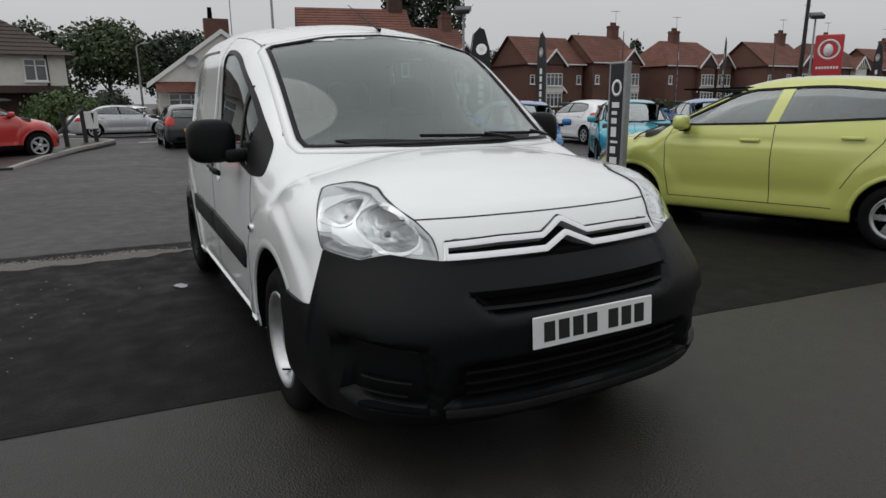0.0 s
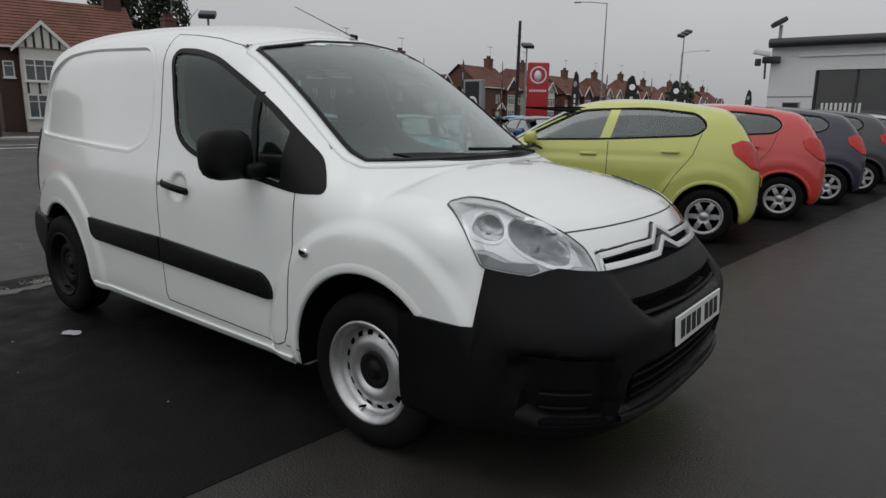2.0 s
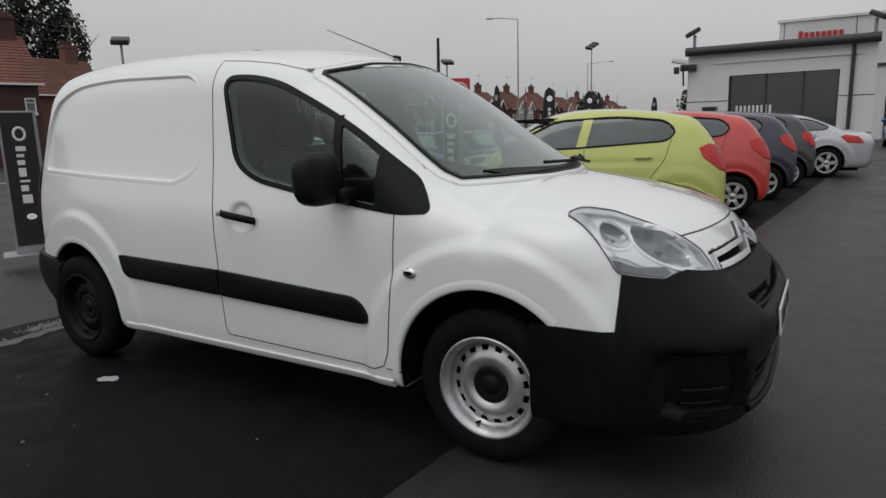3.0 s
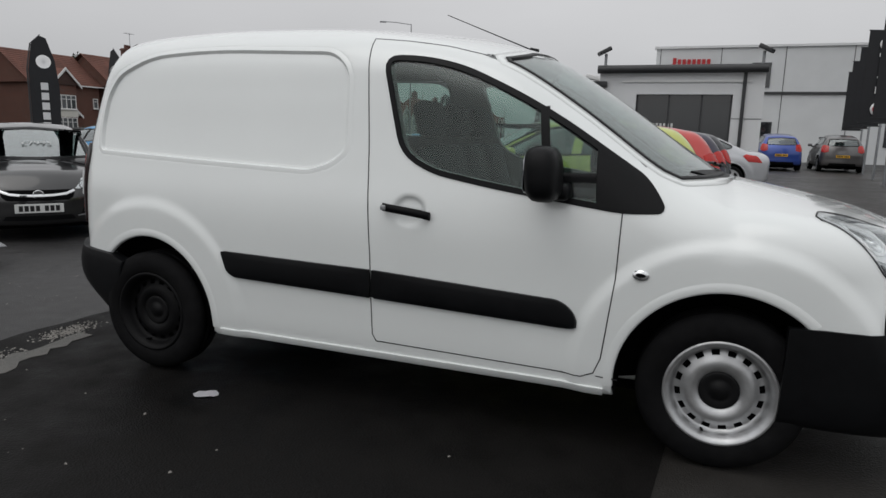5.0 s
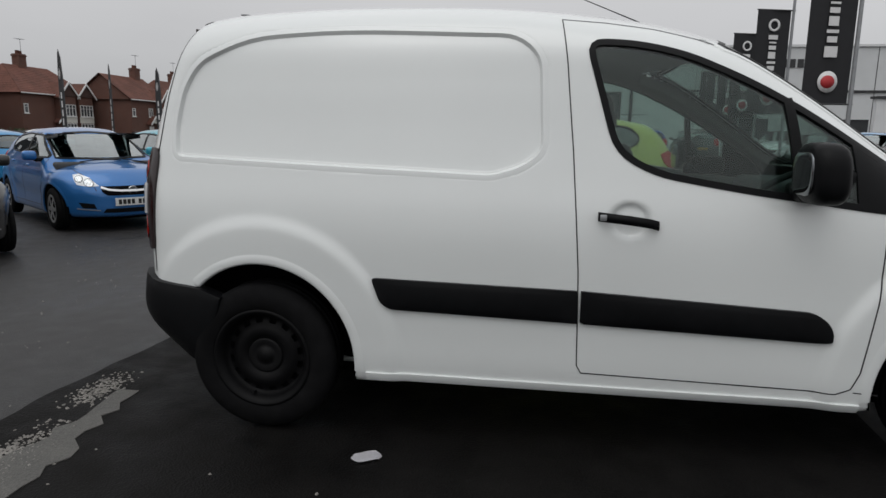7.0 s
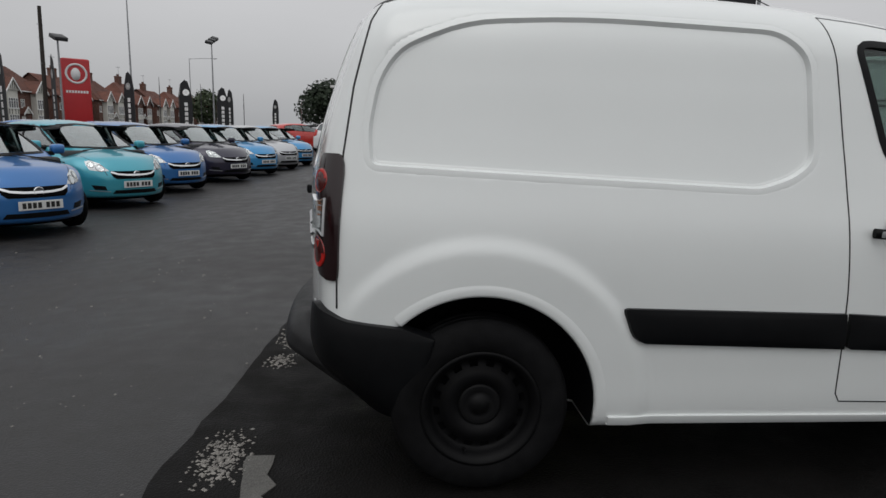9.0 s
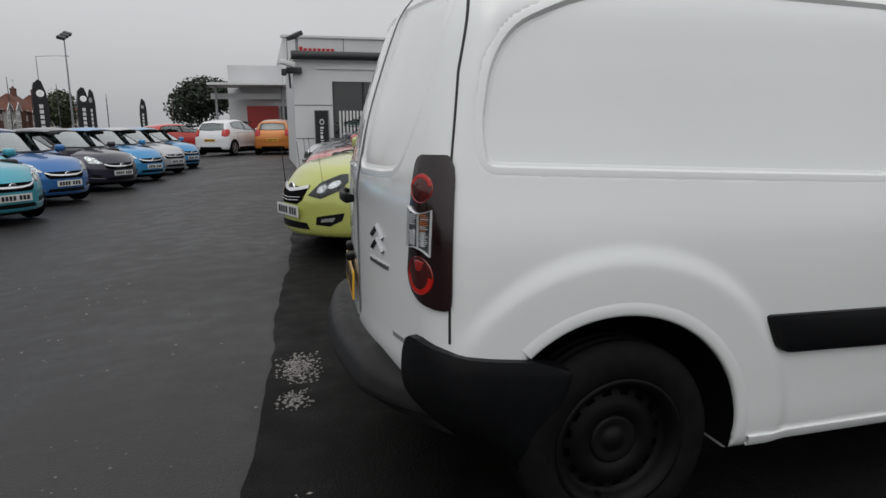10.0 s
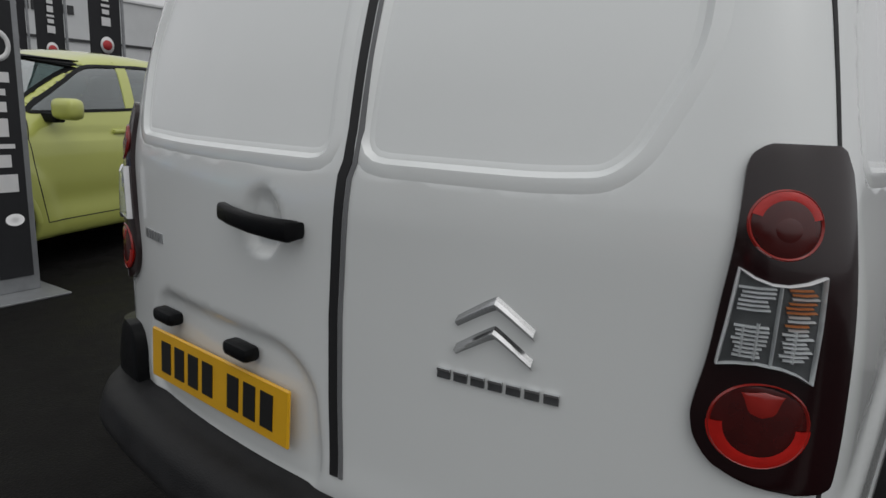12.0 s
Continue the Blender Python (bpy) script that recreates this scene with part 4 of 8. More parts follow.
def hatch_spec(k, paint_, **kw):
    """Curves of a small five-door car; k: (length factor, width factor, height factor)."""
    a, b, c = k
    X = lambda pts: [(x * a, z * c) for x, z in pts]
    s = dict(
        paint=paint_, half=0.80 * b, top=1.48 * c, ends=(-2.97 * a, 0.73 * a), zb=0.20, r=0.285, rim=0.185, tyre=0.17, track=0.712 * b, arch=0.335, wheel="six",
        axles=((0.0, 0.014), (-2.385 * a, 0.014)), xs=-0.05,
        W=line([(0.1, 0.72 * b), (0.25 * c, 0.775 * b), (0.45 * c, 0.79 * b), (0.65 * c, 0.792 * b), (0.86 * c, 0.775 * b), (0.95 * c, 0.75 * b), (1.2 * c, 0.645 * b), (1.38 * c, 0.55 * b), (1.6 * c, 0.42 * b)]),
        nose=line([(0.1, 0.62 * a), (0.22, 0.70 * a), (0.42 * c, 0.725 * a), (0.55 * c, 0.72 * a), (0.68 * c, 0.66 * a), (0.80 * c, 0.57 * a), (1.0 * c, 0.4 * a), (1.7 * c, 0.4 * a)]),
        H=line(X([(0.9, 0.55), (0.72, 0.70), (0.58, 0.815), (0.30, 0.905), (0.0, 0.965), (-0.15, 0.995), (-0.30, 1.08), (-0.65, 1.27), (-0.92, 1.395), (-1.15, 1.45), (-1.5, 1.478), (-1.95, 1.462), (-2.4, 1.405), (-2.8, 1.33), (-3.1, 1.26)])),
        K=line([(1.0, 0.20), (0.2, 0.14), (-0.2 * a, 0.24), (-0.9 * a, 0.22), (-1.5 * a, 0.15), (-3.2 * a, 0.15)]),
        tail=line([(0.1, -2.80 * a), (0.3, -2.93 * a), (0.5 * c, -2.955 * a), (0.72 * c, -2.95 * a), (0.92 * c, -2.90 * a), (1.15 * c, -2.78 * a), (1.38 * c, -2.66 * a), (1.6 * c, -2.6 * a)]),
        bow=0.16, taper=(-1.5 * a, 0.035, 1.2 * a), edge=0.12, corner=0.16,
        cabin=(-2.55 * a, -0.02 * a, 0.34 * c), cowl=0.98 * c,
        side_glass=[rounded(X([(-0.42, 1.02), (-0.50, 1.075), (-1.05, 1.345), (-1.75, 1.375), (-2.25, 1.32), (-2.36, 1.20), (-2.25, 1.10), (-1.3, 1.045)]), [0.03, 0.05, 0.12, 0.2, 0.1, 0.08, 0.1, 0.2])],
        pillars=[(X([(-1.32, 1.04)])[0], X([(-1.42, 1.38)])[0])],
        seams=[X([(-0.40, 1.0), (-0.34, 0.86), (-0.36, 0.60), (-0.42, 0.32)]), X([(-1.36, 1.03), (-1.36, 0.7), (-1.38, 0.32)]), X([(-0.42, 0.32), (-1.9, 0.32)]), X([(-2.3, 1.12), (-2.22, 0.9), (-2.05, 0.68), (-1.95, 0.5)])],
        handles=[X([(-1.16, 0.89)])[0], X([(-2.0, 0.93)])[0]], mirror=(-0.55 * a, 0.99 * c),
        creases=[(-2.15 * a, -0.45 * a, 0.88 * c, 0.03, 0.010), (-1.9 * a, -0.45 * a, 0.45 * c, 0.10, 0.014)],
        headlight=rounded(X0([(30, 0.62), (44, 0.60), (62, 0.70), (70, 0.83), (58, 0.82), (40, 0.74)], c), 0.0),
        taillight=X0([(44, 0.80), (47, 0.97), (52, 1.035), (66, 1.06), (74, 1.02), (72, 0.92), (60, 0.78), (52, 0.755)], c), screen=[(0.64 * b, 1.015 * c), (0.545 * b, 1.37 * c), (0.0, 1.405 * c)][::1],
        screen_x=-1.1 * a, rear_glass=[(0.55 * b, 1.02 * c), (0.50 * b, 1.30 * c), (0.0, 1.32 * c)], rear_x=-2.3 * a, wiper_x=-0.10 * a,
        nose_parts=[("grille", X0([(13, 0.52), (22, 0.60), (25, 0.655), (0, 0.645)], c), M_BLACKPL, 0.004), ("grille_bar", X0([(25, 0.655), (26, 0.68), (0, 0.672), (0, 0.648)], c), M_CHROME, 0.010), ("lower_intake", X0([(34, 0.27), (30, 0.36), (0, 0.37), (0, 0.25)], c), M_BLACKPL, 0.004)],
        nose_pairs=[("fog_lamp_recess", rounded(X0([(38, 0.33), (42, 0.42), (56, 0.44), (52, 0.34)], c), 0.0), M_BLACKPL, 0.004)],
        badge_z=0.63 * c, plate_z=0.44 * c, rear_plate_z=0.62 * c, rear_bumper=[(-0.55, 0.28), (0.55, 0.28), (0.5, 0.40), (-0.5, 0.40)],
        top_seams=[X0([(0.60 * a, -0.45), (0.30 * a, -0.60), (-0.1 * a, -0.66)], 1), X0([(0.60 * a, 0.45), (0.30 * a, 0.60), (-0.1 * a, 0.66)], 1)],
    )
    s["screen"] = [(0.0, 0.998 * c), (0.60 * b, 1.015 * c), (0.53 * b, 1.36 * c), (0.0, 1.40 * c)]
    s["rear_glass"] = [(0.0, 1.0 * c), (0.56 * b, 1.02 * c), (0.48 * b, 1.28 * c), (0.0, 1.31 * c)]
    s.update(kw)
    return s


def X0(pts, c):
    return [(x, z * c) for x, z in pts]


# ---- the van ----
def egg(cx, cy, cz, a, b, c, p=2.6, lean=0.0, rows=14, cols=24):
    """A rounded housing: a squarish ellipsoid, drawn back by lean towards its top."""
    V = []
    for i in range(rows + 1):
        u = -math.pi / 2 + math.pi * i / rows
        for j in range(cols):
            v = 2 * math.pi * j / cols
            q = [math.cos(u) * math.cos(v), math.cos(u) * math.sin(v), math.sin(u)]
            k = sum(abs(w) ** p for w in q) ** (-1 / p)
            V.append((cx + a * q[0] * k + lean * q[2] * k, cy + b * q[1] * k, cz + c * q[2] * k))
    bm = bmesh.new()
    vs = [bm.verts.new(v) for v in V]
    for i in range(rows):
        for j in range(cols):
            f = [vs[i * cols + j], vs[i * cols + (j + 1) % cols], vs[(i + 1) * cols + (j + 1) % cols], vs[(i + 1) * cols + j]]
            bm.faces.new(f)
    bmesh.ops.remove_doubles(bm, verts=bm.verts[:], dist=1e-5)
    return bm


PANEL = rounded([(-3.112, 1.128), (-3.122, 1.24), (-3.09, 1.41), (-3.02, 1.515), (-2.80, 1.61), (-2.40, 1.632), (-1.72, 1.61), (-1.625, 1.53), (-1.608, 1.17), (-1.69, 1.112), (-1.80, 1.078)], [0.03, 0.08, 0.08, 0.12, 0.15, 0.2, 0.08, 0.08, 0.05, 0.04, 0.03])
WIN = rounded([(-1.455, 1.578), (-1.287, 1.572), (-1.10, 1.532), (-0.86, 1.425), (-0.66, 1.315), (-0.335, 1.10), (-0.285, 1.035), (-0.258, 0.988), (-0.40, 0.980), (-0.90, 1.045), (-1.20, 1.098), (-1.34, 1.175)], [0.06, 0.2, 0.2, 0.3, 0.3, 0.05, 0.03, 0.02, 0.1, 0.3, 0.15, 0.15])
GLASS = rounded([(-1.455, 1.578), (-1.287, 1.572), (-1.10, 1.532), (-0.86, 1.425), (-0.66, 1.315), (-0.508, 1.215), (-0.498, 0.995), (-0.90, 1.045), (-1.20, 1.098), (-1.34, 1.175)], [0.06, 0.2, 0.2, 0.3, 0.3, 0.02, 0.02, 0.3, 0.15, 0.15])
SLIDER = rounded([(-2.36, 1.60), (-1.66, 1.61), (-1.63, 1.24), (-2.36, 1.20)], 0.07)


def arc(poly):
    """(degrees round the nose, height) to metres along the skin."""
    return [(a * NOSE_ARC, b) for a, b in poly]


# openings and hollows of the nose: outline, depth, width of the slope round them
NOSE_CUTS = [
    (arc([(-40, 0.662), (30.5, 0.668), (26.5, 0.608), (24, 0.590), (-40, 0.586)]), 0.075, 0.014, 0.0),
    (arc([(-40, 0.765), (33, 0.765), (35, 0.76), (31.5, 0.672), (26.5, 0.598), (24, 0.575), (-40, 0.572)]), 0.010, 0.012, 0.0),
    (arc([(-40, 0.462), (30, 0.468), (33, 0.45), (35, 0.312), (33, 0.300), (-40, 0.288)]), 0.060, 0.022, 0.0),
    (arc([(38, 0.530), (46, 0.545), (56, 0.560), (58, 0.50), (56, 0.33), (50, 0.292), (37, 0.285), (36, 0.36)]), 0.042, 0.030, 0.0),
    (arc([(-40, 0.768), (35.8, 0.770), (36.0, 0.822), (8, 0.828), (5.5, 0.838), (-1, 0.868), (-40, 0.868)]), 0.030, 0.006, 0.0),
]
HL_HALF = [(36.7, 0.764), (43, 0.775), (48, 0.789), (51.5, 0.781), (54, 0.768), (60.5, 0.784), (64.6, 0.798), (66.4, 0.847), (69.3, 0.912), (72.6, 0.957), (76, 0.978), (76.2, 0.988), (73.5, 0.997), (69.5, 0.995), (61.5, 0.981), (52.6, 0.943), (44.2, 0.894), (39, 0.840)]
HL_ARC = arc(HL_HALF)
DOOR_L = [(-0.05, 1.093), (0.40, 1.090), (0.585, 1.095), (0.60, 1.13), (0.62, 1.27), (0.55, 1.58), (0.48, 1.63), (-0.02, 1.635)]
DOOR_R = [(-0.105, 1.096), (-0.40, 1.098), (-0.485, 1.106), (-0.52, 1.138), (-0.575, 1.27), (-0.55, 1.58), (-0.48, 1.63), (-0.10, 1.635)]
VAN = dict(
    half=0.93, top=1.82, ends=(-3.45, 0.96), zb=0.225, r=0.31, rim=0.195, tyre=0.19, track=0.775, arch=0.399, liner=0.085,
    axles=((0.0, 0.018), (-2.728, 0.013)), xs=0.22,
    W=line([(0.10, 0.800), (0.20, 0.830), (0.27, 0.852), (0.45, 0.868), (0.65, 0.872), (0.85, 0.868), (0.95, 0.858), (1.08, 0.832), (1.25, 0.798), (1.42, 0.768), (1.57, 0.735), (1.66, 0.700), (1.75, 0.645), (1.90, 0.545)]),
    flare=(0.14, 0.205),
    nose=line([(0.1, 0.84), (0.22, 0.905), (0.33, 0.935), (0.50, 0.944), (0.60, 0.938), (0.68, 0.892), (0.77, 0.828), (0.88, 0.772), (1.0, 0.71), (2.0, 0.71)]), square=lambda z: 2.4 + 0.95 * (1 - step(0.50, 0.80, z)),
    H=line([(1.1, 0.66), (0.86, 0.80), (0.77, 0.880), (0.60, 0.962), (0.40, 1.018), (0.20, 1.058), (0.04, 1.0885), (0.008, 1.0945), (-0.02, 1.108), (-0.06, 1.135), (-0.20, 1.228), (-0.50, 1.435), (-0.74, 1.585), (-0.90, 1.662), (-1.10, 1.715), (-1.5, 1.765), (-2.0, 1.787), (-2.6, 1.778), (-3.0, 1.745), (-3.2, 1.70), (-3.5, 1.60)]),
    K=line([(1.0, 0.22), (0.6, 0.14), (0.3, 0.115), (0.1, 0.145), (-0.05, 0.215), (-0.25, 0.325), (-0.6, 0.33), (-0.95, 0.28), (-1.5, 0.20), (-2.4, 0.15), (-3.5, 0.13)]),
    tail=line([(0.1, -3.10), (0.32, -3.22), (0.46, -3.36), (0.6, -3.375), (1.0, -3.375), (1.2, -3.345), (1.45, -3.27), (1.70, -3.175), (1.9, -3.10)]),
    bow=0.20, taper=(-2.15, 0.075, 1.0), edge=0.13, corner=0.10,
    dents=[(PANEL, 0.015, 0.016), ([(-1.284 + 0.056 * math.cos(a), 0.927 + 0.046 * math.sin(a)) for a in np.linspace(0, 2 * math.pi, 25)[:-1]], 0.014, 0.022)], reardents=[(rounded(DOOR_R, 0.05), 0.009, 0.014), (rounded(DOOR_L, 0.05), 0.009, 0.014), (rounded([(-0.03, 0.52), (0.54, 0.52), (0.56, 0.60), (0.50, 0.745), (0.06, 0.745), (-0.01, 0.70)], 0.05), 0.010, 0.03), ([(0.108 + 0.034 * math.cos(a), 0.972 + 0.044 * math.sin(a)) for a in np.linspace(0, 2 * math.pi, 25)[:-1]], 0.013, 0.022)],
    cabin=(-3.12, -0.04, 0.42), side_glass=[WIN], left_glass=[SLIDER], screen_in=-0.006, nosedents=[(p_, d_ + 0.02, s_, 0.016 if d_ > 0.04 else 0.0) for p_, d_, s_, _ in NOSE_CUTS] + [(HL_ARC, 0.135, 0.02, -0.010)], screen=[(0.0, 1.09), (0.67, 1.09), (0.622, 1.58), (0.0, 1.655)], screen_x=-1.05,
)
VF = shell({k: v for k, v in VAN.items() if k not in ("dents", "reardents", "nosedents")})
van = thing("panel_van", "white panel van with black bumpers and side mouldings, on dark tarmac", "van", at=Matrix.Translation((0, 0.03, 0)))
line_cabin(part("body", skinned(carved(VAN, shell(VAN)), (-3.5, -1.0, 0.14), (1.04, 1.0, 1.88), 0.0128), M_WHITE, van, "glossy white painted body"), VF, VAN)
liners(VAN, van, VF)
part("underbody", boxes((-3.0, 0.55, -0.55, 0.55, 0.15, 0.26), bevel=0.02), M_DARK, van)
for sd in (-1, 1):
    wheel("front_wheel", van, 0.0, sd * VAN["track"], 0.31, 0.202, 0.19, "steel", sd)
    wheel("rear_wheel", van, -2.728, sd * VAN["track"], 0.31, 0.202, 0.19, "black_steel", sd)

ARCH_F = [(0.395 * math.cos(radians(a)), 0.31 + 0.395 * math.sin(radians(a))) for a in range(-8, 190, 6)]
MOULD_R = rounded([(-2.262, 0.674), (-1.462, 0.656), (-1.458, 0.530), (-2.19, 0.552), (-2.225, 0.575)], [0.02, 0.004, 0.004, 0.02, 0.03])
MOULD_F = rounded([(-1.452, 0.656), (-0.62, 0.612), (-0.565, 0.575), (-0.536, 0.502), (-0.60, 0.500), (-1.450, 0.530)], [0.004, 0.04, 0.04, 0.025, 0.02, 0.004])
for side, sd in (("R", -1), ("L", 1)):
    part("pressed_panel_edge", pressed_edge(VF, side, PANEL, 0.015), M_WHITE, van, "pressed edge of the blank side panel")
    part("side_window", skin(VF, side, GLASS, -0.002, 0.004, 0, 26, 16), M_GLASS, van, "clear door window")
    part("window_seal", ribbon(VF, side, WIN, 0.024, 0.0040, 0.016, True, 0.02), M_BLACKPL, van, "black window rubber")
    part("window_divider", ribbon(VF, side, [(-0.742, 1.372), (-0.690, 1.02)], 0.035, 0.004, 0.012), M_BLACKPL, van)
    part("mirror_sail", skin(VF, side, rounded([(-0.520, 1.222), (-0.335, 1.10), (-0.285, 1.035), (-0.258, 0.988), (-0.40, 0.980), (-0.505, 0.993)], [0.01, 0.05, 0.03, 0.02, 0.05, 0.01]), 0.004, 0.03, 0, 14, 10), M_BLACKPL, van, "black plastic corner at the mirror")
    part("side_moulding_rear", skin(VF, side, MOULD_R, 0.016, 0.03, 0, 22, 10, 0.008), M_BLACKPL, van, "black plastic side moulding")
    part("side_moulding_front", skin(VF, side, MOULD_F, 0.016, 0.03, 0, 24, 10, 0.008), M_BLACKPL, van, "black plastic side moulding")
    for path, w_ in (([(-1.552, 1.672), (-1.530, 1.50), (-1.498, 1.172), (-1.464, 0.721), (-1.453, 0.358), (-1.435, 0.327)], 0.0045),
                     ([(-1.435, 0.327), (-0.52, 0.307), (-0.47, 0.330), (-0.445, 0.395), (-0.410, 0.715), (-0.403, 0.978)], 0.0045),
                     ([(-1.552, 1.672), (-1.385, 1.658), (-1.202, 1.633), (-1.026, 1.592), (-0.876, 1.538), (-0.731, 1.460), (-0.589, 1.355), (-0.452, 1.247), (-0.335, 1.145)], 0.0032),
                     ([(-3.06, 1.71), (-3.115, 1.61), (-3.170, 1.385), (-3.203, 1.156), (-3.222, 0.90), (-3.223, 0.640)], 0.006),
                     ([(-0.46, 0.318), (-0.375, 0.312)], 0.004)):
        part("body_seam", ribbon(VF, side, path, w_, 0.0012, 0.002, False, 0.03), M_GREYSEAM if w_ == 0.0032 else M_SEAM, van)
    part("sill_edge", ribbon(VF, side, [(-2.285, 0.268), (-0.43, 0.255)], 0.03, 0.010, 0.01, False, 0.08), M_WHITE, van, "white sill")
    for ax_, lo_a, hi_a, m_, nm in ((0.0, 46, 184, M_WHITE, "arch_lip"), (-2.728, -4, 133, M_WHITE, "arch_lip")):
        part(nm, arch_lip(VF, side, ax_, 0.31, 0.399, lo_a, hi_a, 0.0 if m_ is M_WHITE else 0.012), m_, van)
    # handle in its dish
    p, n = lay(VF, side, [-1.284], [0.927])
    bm = bmesh.new()
    yy = p[0][1]
    hp = [(-1.402, 0.951, 0.014), (-1.37, 0.950, 0.034), (-1.284, 0.942, 0.042), (-1.215, 0.932, 0.034), (-1.183, 0.922, 0.014)]
    rings = []
    for hx, hz, ho in hp:
        rings.append([bm.verts.new((hx, yy + sd * (ho + 0.010 * math.cos(a)), hz - 0.012 + 0.018 * math.sin(a))) for a in np.linspace(0, 2 * math.pi, 11)[:-1]])
    for a_, b_ in zip(rings, rings[1:]):
        for k in range(10):
            bm.faces.new((a_[k], a_[(k + 1) % 10], b_[(k + 1) % 10], b_[k]))
    bm.faces.new(rings[0])
    bm.faces.new(rings[-1])
    handle = part("door_handle", bm, M_BLACKPL, van, "black door handle")
    part("keyhole", boxes((-1.398, -1.374, yy + sd * 0.046 - 0.004, yy + sd * 0.046 + 0.004, 0.928, 0.950), bevel=0.003), M_LAMPGREY, handle)
    # side repeater
    part("side_repeater", skin(VF, side, [(-0.316 + 0.030 * math.cos(a), 0.745 + 0.020 * math.sin(a)) for a in np.linspace(0, 2 * math.pi, 25)[:-1]], 0.006, 0.01, 1, 10, 10, 0.006), M_REFLECT, van, "oval clear side repeater lamp")
    part("repeater_centre", skin(VF, side, [(-0.316 + 0.018 * math.cos(a), 0.746 + 0.007 * math.sin(a)) for a in np.linspace(0, 2 * math.pi, 17)[:-1]], 0.0135, 0.003, 1, 6, 8), M_DARK, van)
    # mirror: two-part black housing on a stout arm
    mirror = part("door_mirror", egg(-0.690, sd * 0.974, 1.115, 0.066, 0.112, 0.104, 3.4, -0.006), M_BLACKPL, van, "big black plastic door mirror")
    bm = bmesh.new()
    box(bm, -0.735, -0.60, sd * 0.77, sd * 0.93, 1.012, 1.078, 0.022, None, 3)
    box(bm, -0.69, -0.50, sd * 0.765, sd * 0.83, 1.015, 1.12, 0.02, None, 3)
    part("mirror_arm", bm, M_BLACKPL, mirror)
    part("mirror_glass", egg(-0.751, sd * 0.974, 1.115, 0.007, 0.080, 0.072, 4.0), M_MIRROR, mirror, "convex mirror glass")

part("sliding_door_window", skin(VF, "L", SLIDER, -0.002, 0.004, 0, 14, 12), M_GLASS, van, "glazed sliding door on the far side")
part("window_seal", ribbon(VF, "L", SLIDER, 0.024, 0.004, 0.016, True, 0.02), M_BLACKPL, van)

# glasshouse front
SCREEN = [(-0.655, 1.098), (-0.3, 1.102), (0.0, 1.104), (0.3, 1.102), (0.655, 1.098), (0.668, 1.13), (0.622, 1.565), (0.585, 1.585), (0.30, 1.635), (0.0, 1.652), (-0.30, 1.635), (-0.585, 1.585), (-0.622, 1.565), (-0.668, 1.13)]
part("windscreen", skin(VF, "F", SCREEN, -0.002, 0.004, 1, 22, 36), M_SCREEN, van, "raked clear windscreen")
part("screen_frame", edging(VF, "F", SCREEN, -0.004, 0.050, 0.0022, 0.010), M_WHITE, van, "white painted frame of the windscreen")
part("screen_surround", edging(VF, "F", SCREEN, -0.020, 0.003, 0.0042, 0.012), M_BLACKPL, van, "black windscreen edge")
ys_ = np.linspace(-0.53, 0.53, 19)
part("scuttle_panel", skin(VF, "T", [(0.018 - 0.49 * y * y - 0.05 * float(step(0.44, 0.53, abs(y))), y) for y in ys_] + [(-0.035 - 0.47 * y * y, y) for y in ys_[::-1]], 0.003, 0.02, 1, 40, 6), M_BLACKPL, van, "black panel below the windscreen")
for y0_, y1_, k in ((0.60, 0.20, 0), (0.30, -0.17, 1)):
    bm = bmesh.new()
    pts = []
    for q in np.linspace(0, 1, 9):
        yy = y0_ + (y1_ - y0_) * q
        pp = lay(VF, "F", [yy], [1.116 + 0.012 * q])[0][0]
        pts.append(pp + np.array([0.022, 0, 0.014]))
    tube(bm, pts, 0.008, 6)
    wiper = part("wiper", bm, M_BLACKPL, van)
    bm = bmesh.new()
    tube(bm, [pts[0] + np.array([0.06, 0, -0.012]), (pts[2] + pts[3]) / 2 + np.array([0.012, 0, 0.010])], 0.008, 6)
    part("wiper_arm", bm, M_BLACKPL, wiper)

# nose: seam, grille, lamps, bumper; (degrees round the nose, height)
part("bonnet_seam", ribbon(VF, "C", [(-50, 0.893), (-40, 0.896), (-20, 0.899), (0, 0.899), (20, 0.899), (40, 0.896), (50, 0.893)], 0.004, 0.0012, 0.002, False, 0.03, scale=(0.012, 1)), M_SEAM, van)
BUMPER_HALF = [(0, 0.215), (40, 0.215), (70, 0.23), (84, 0.25), (84, 0.606), (76, 0.609), (68.0, 0.607), (63.0, 0.608), (60.2, 0.612), (58.6, 0.624), (58.1, 0.645), (58.9, 0.68), (61.8, 0.74), (65, 0.798), (60.5, 0.786), (54, 0.770), (51.5, 0.782), (48, 0.790), (43, 0.777), (36.5, 0.766), (22, 0.765), (0, 0.762)]
BUMPER = BUMPER_HALF + [(-a, b) for a, b in BUMPER_HALF[-2:0:-1]]
SC = (NOSE_ARC, 1)
BF = shell({**{k: v for k, v in VAN.items() if k not in ("dents", "reardents")}, "nosedents": NOSE_CUTS})
bumper = part("front_bumper", skin(BF, "C", BUMPER, 0.012, 0.03, 0, 200, 72), M_BLACKPL, van, "black textured plastic front bumper")
# sheets behind grille and intakes: shade painted in near-black, not left to depth
part("grille_recess", skin(BF, "C", [(-36, 0.762), (0, 0.758), (36, 0.762), (36.4, 0.826), (8, 0.832), (0, 0.874), (-8, 0.832), (-36.4, 0.826)], 0.004, 0.012, 0, 60, 14), M_DARK, van, "grille opening, its shade painted near-black")
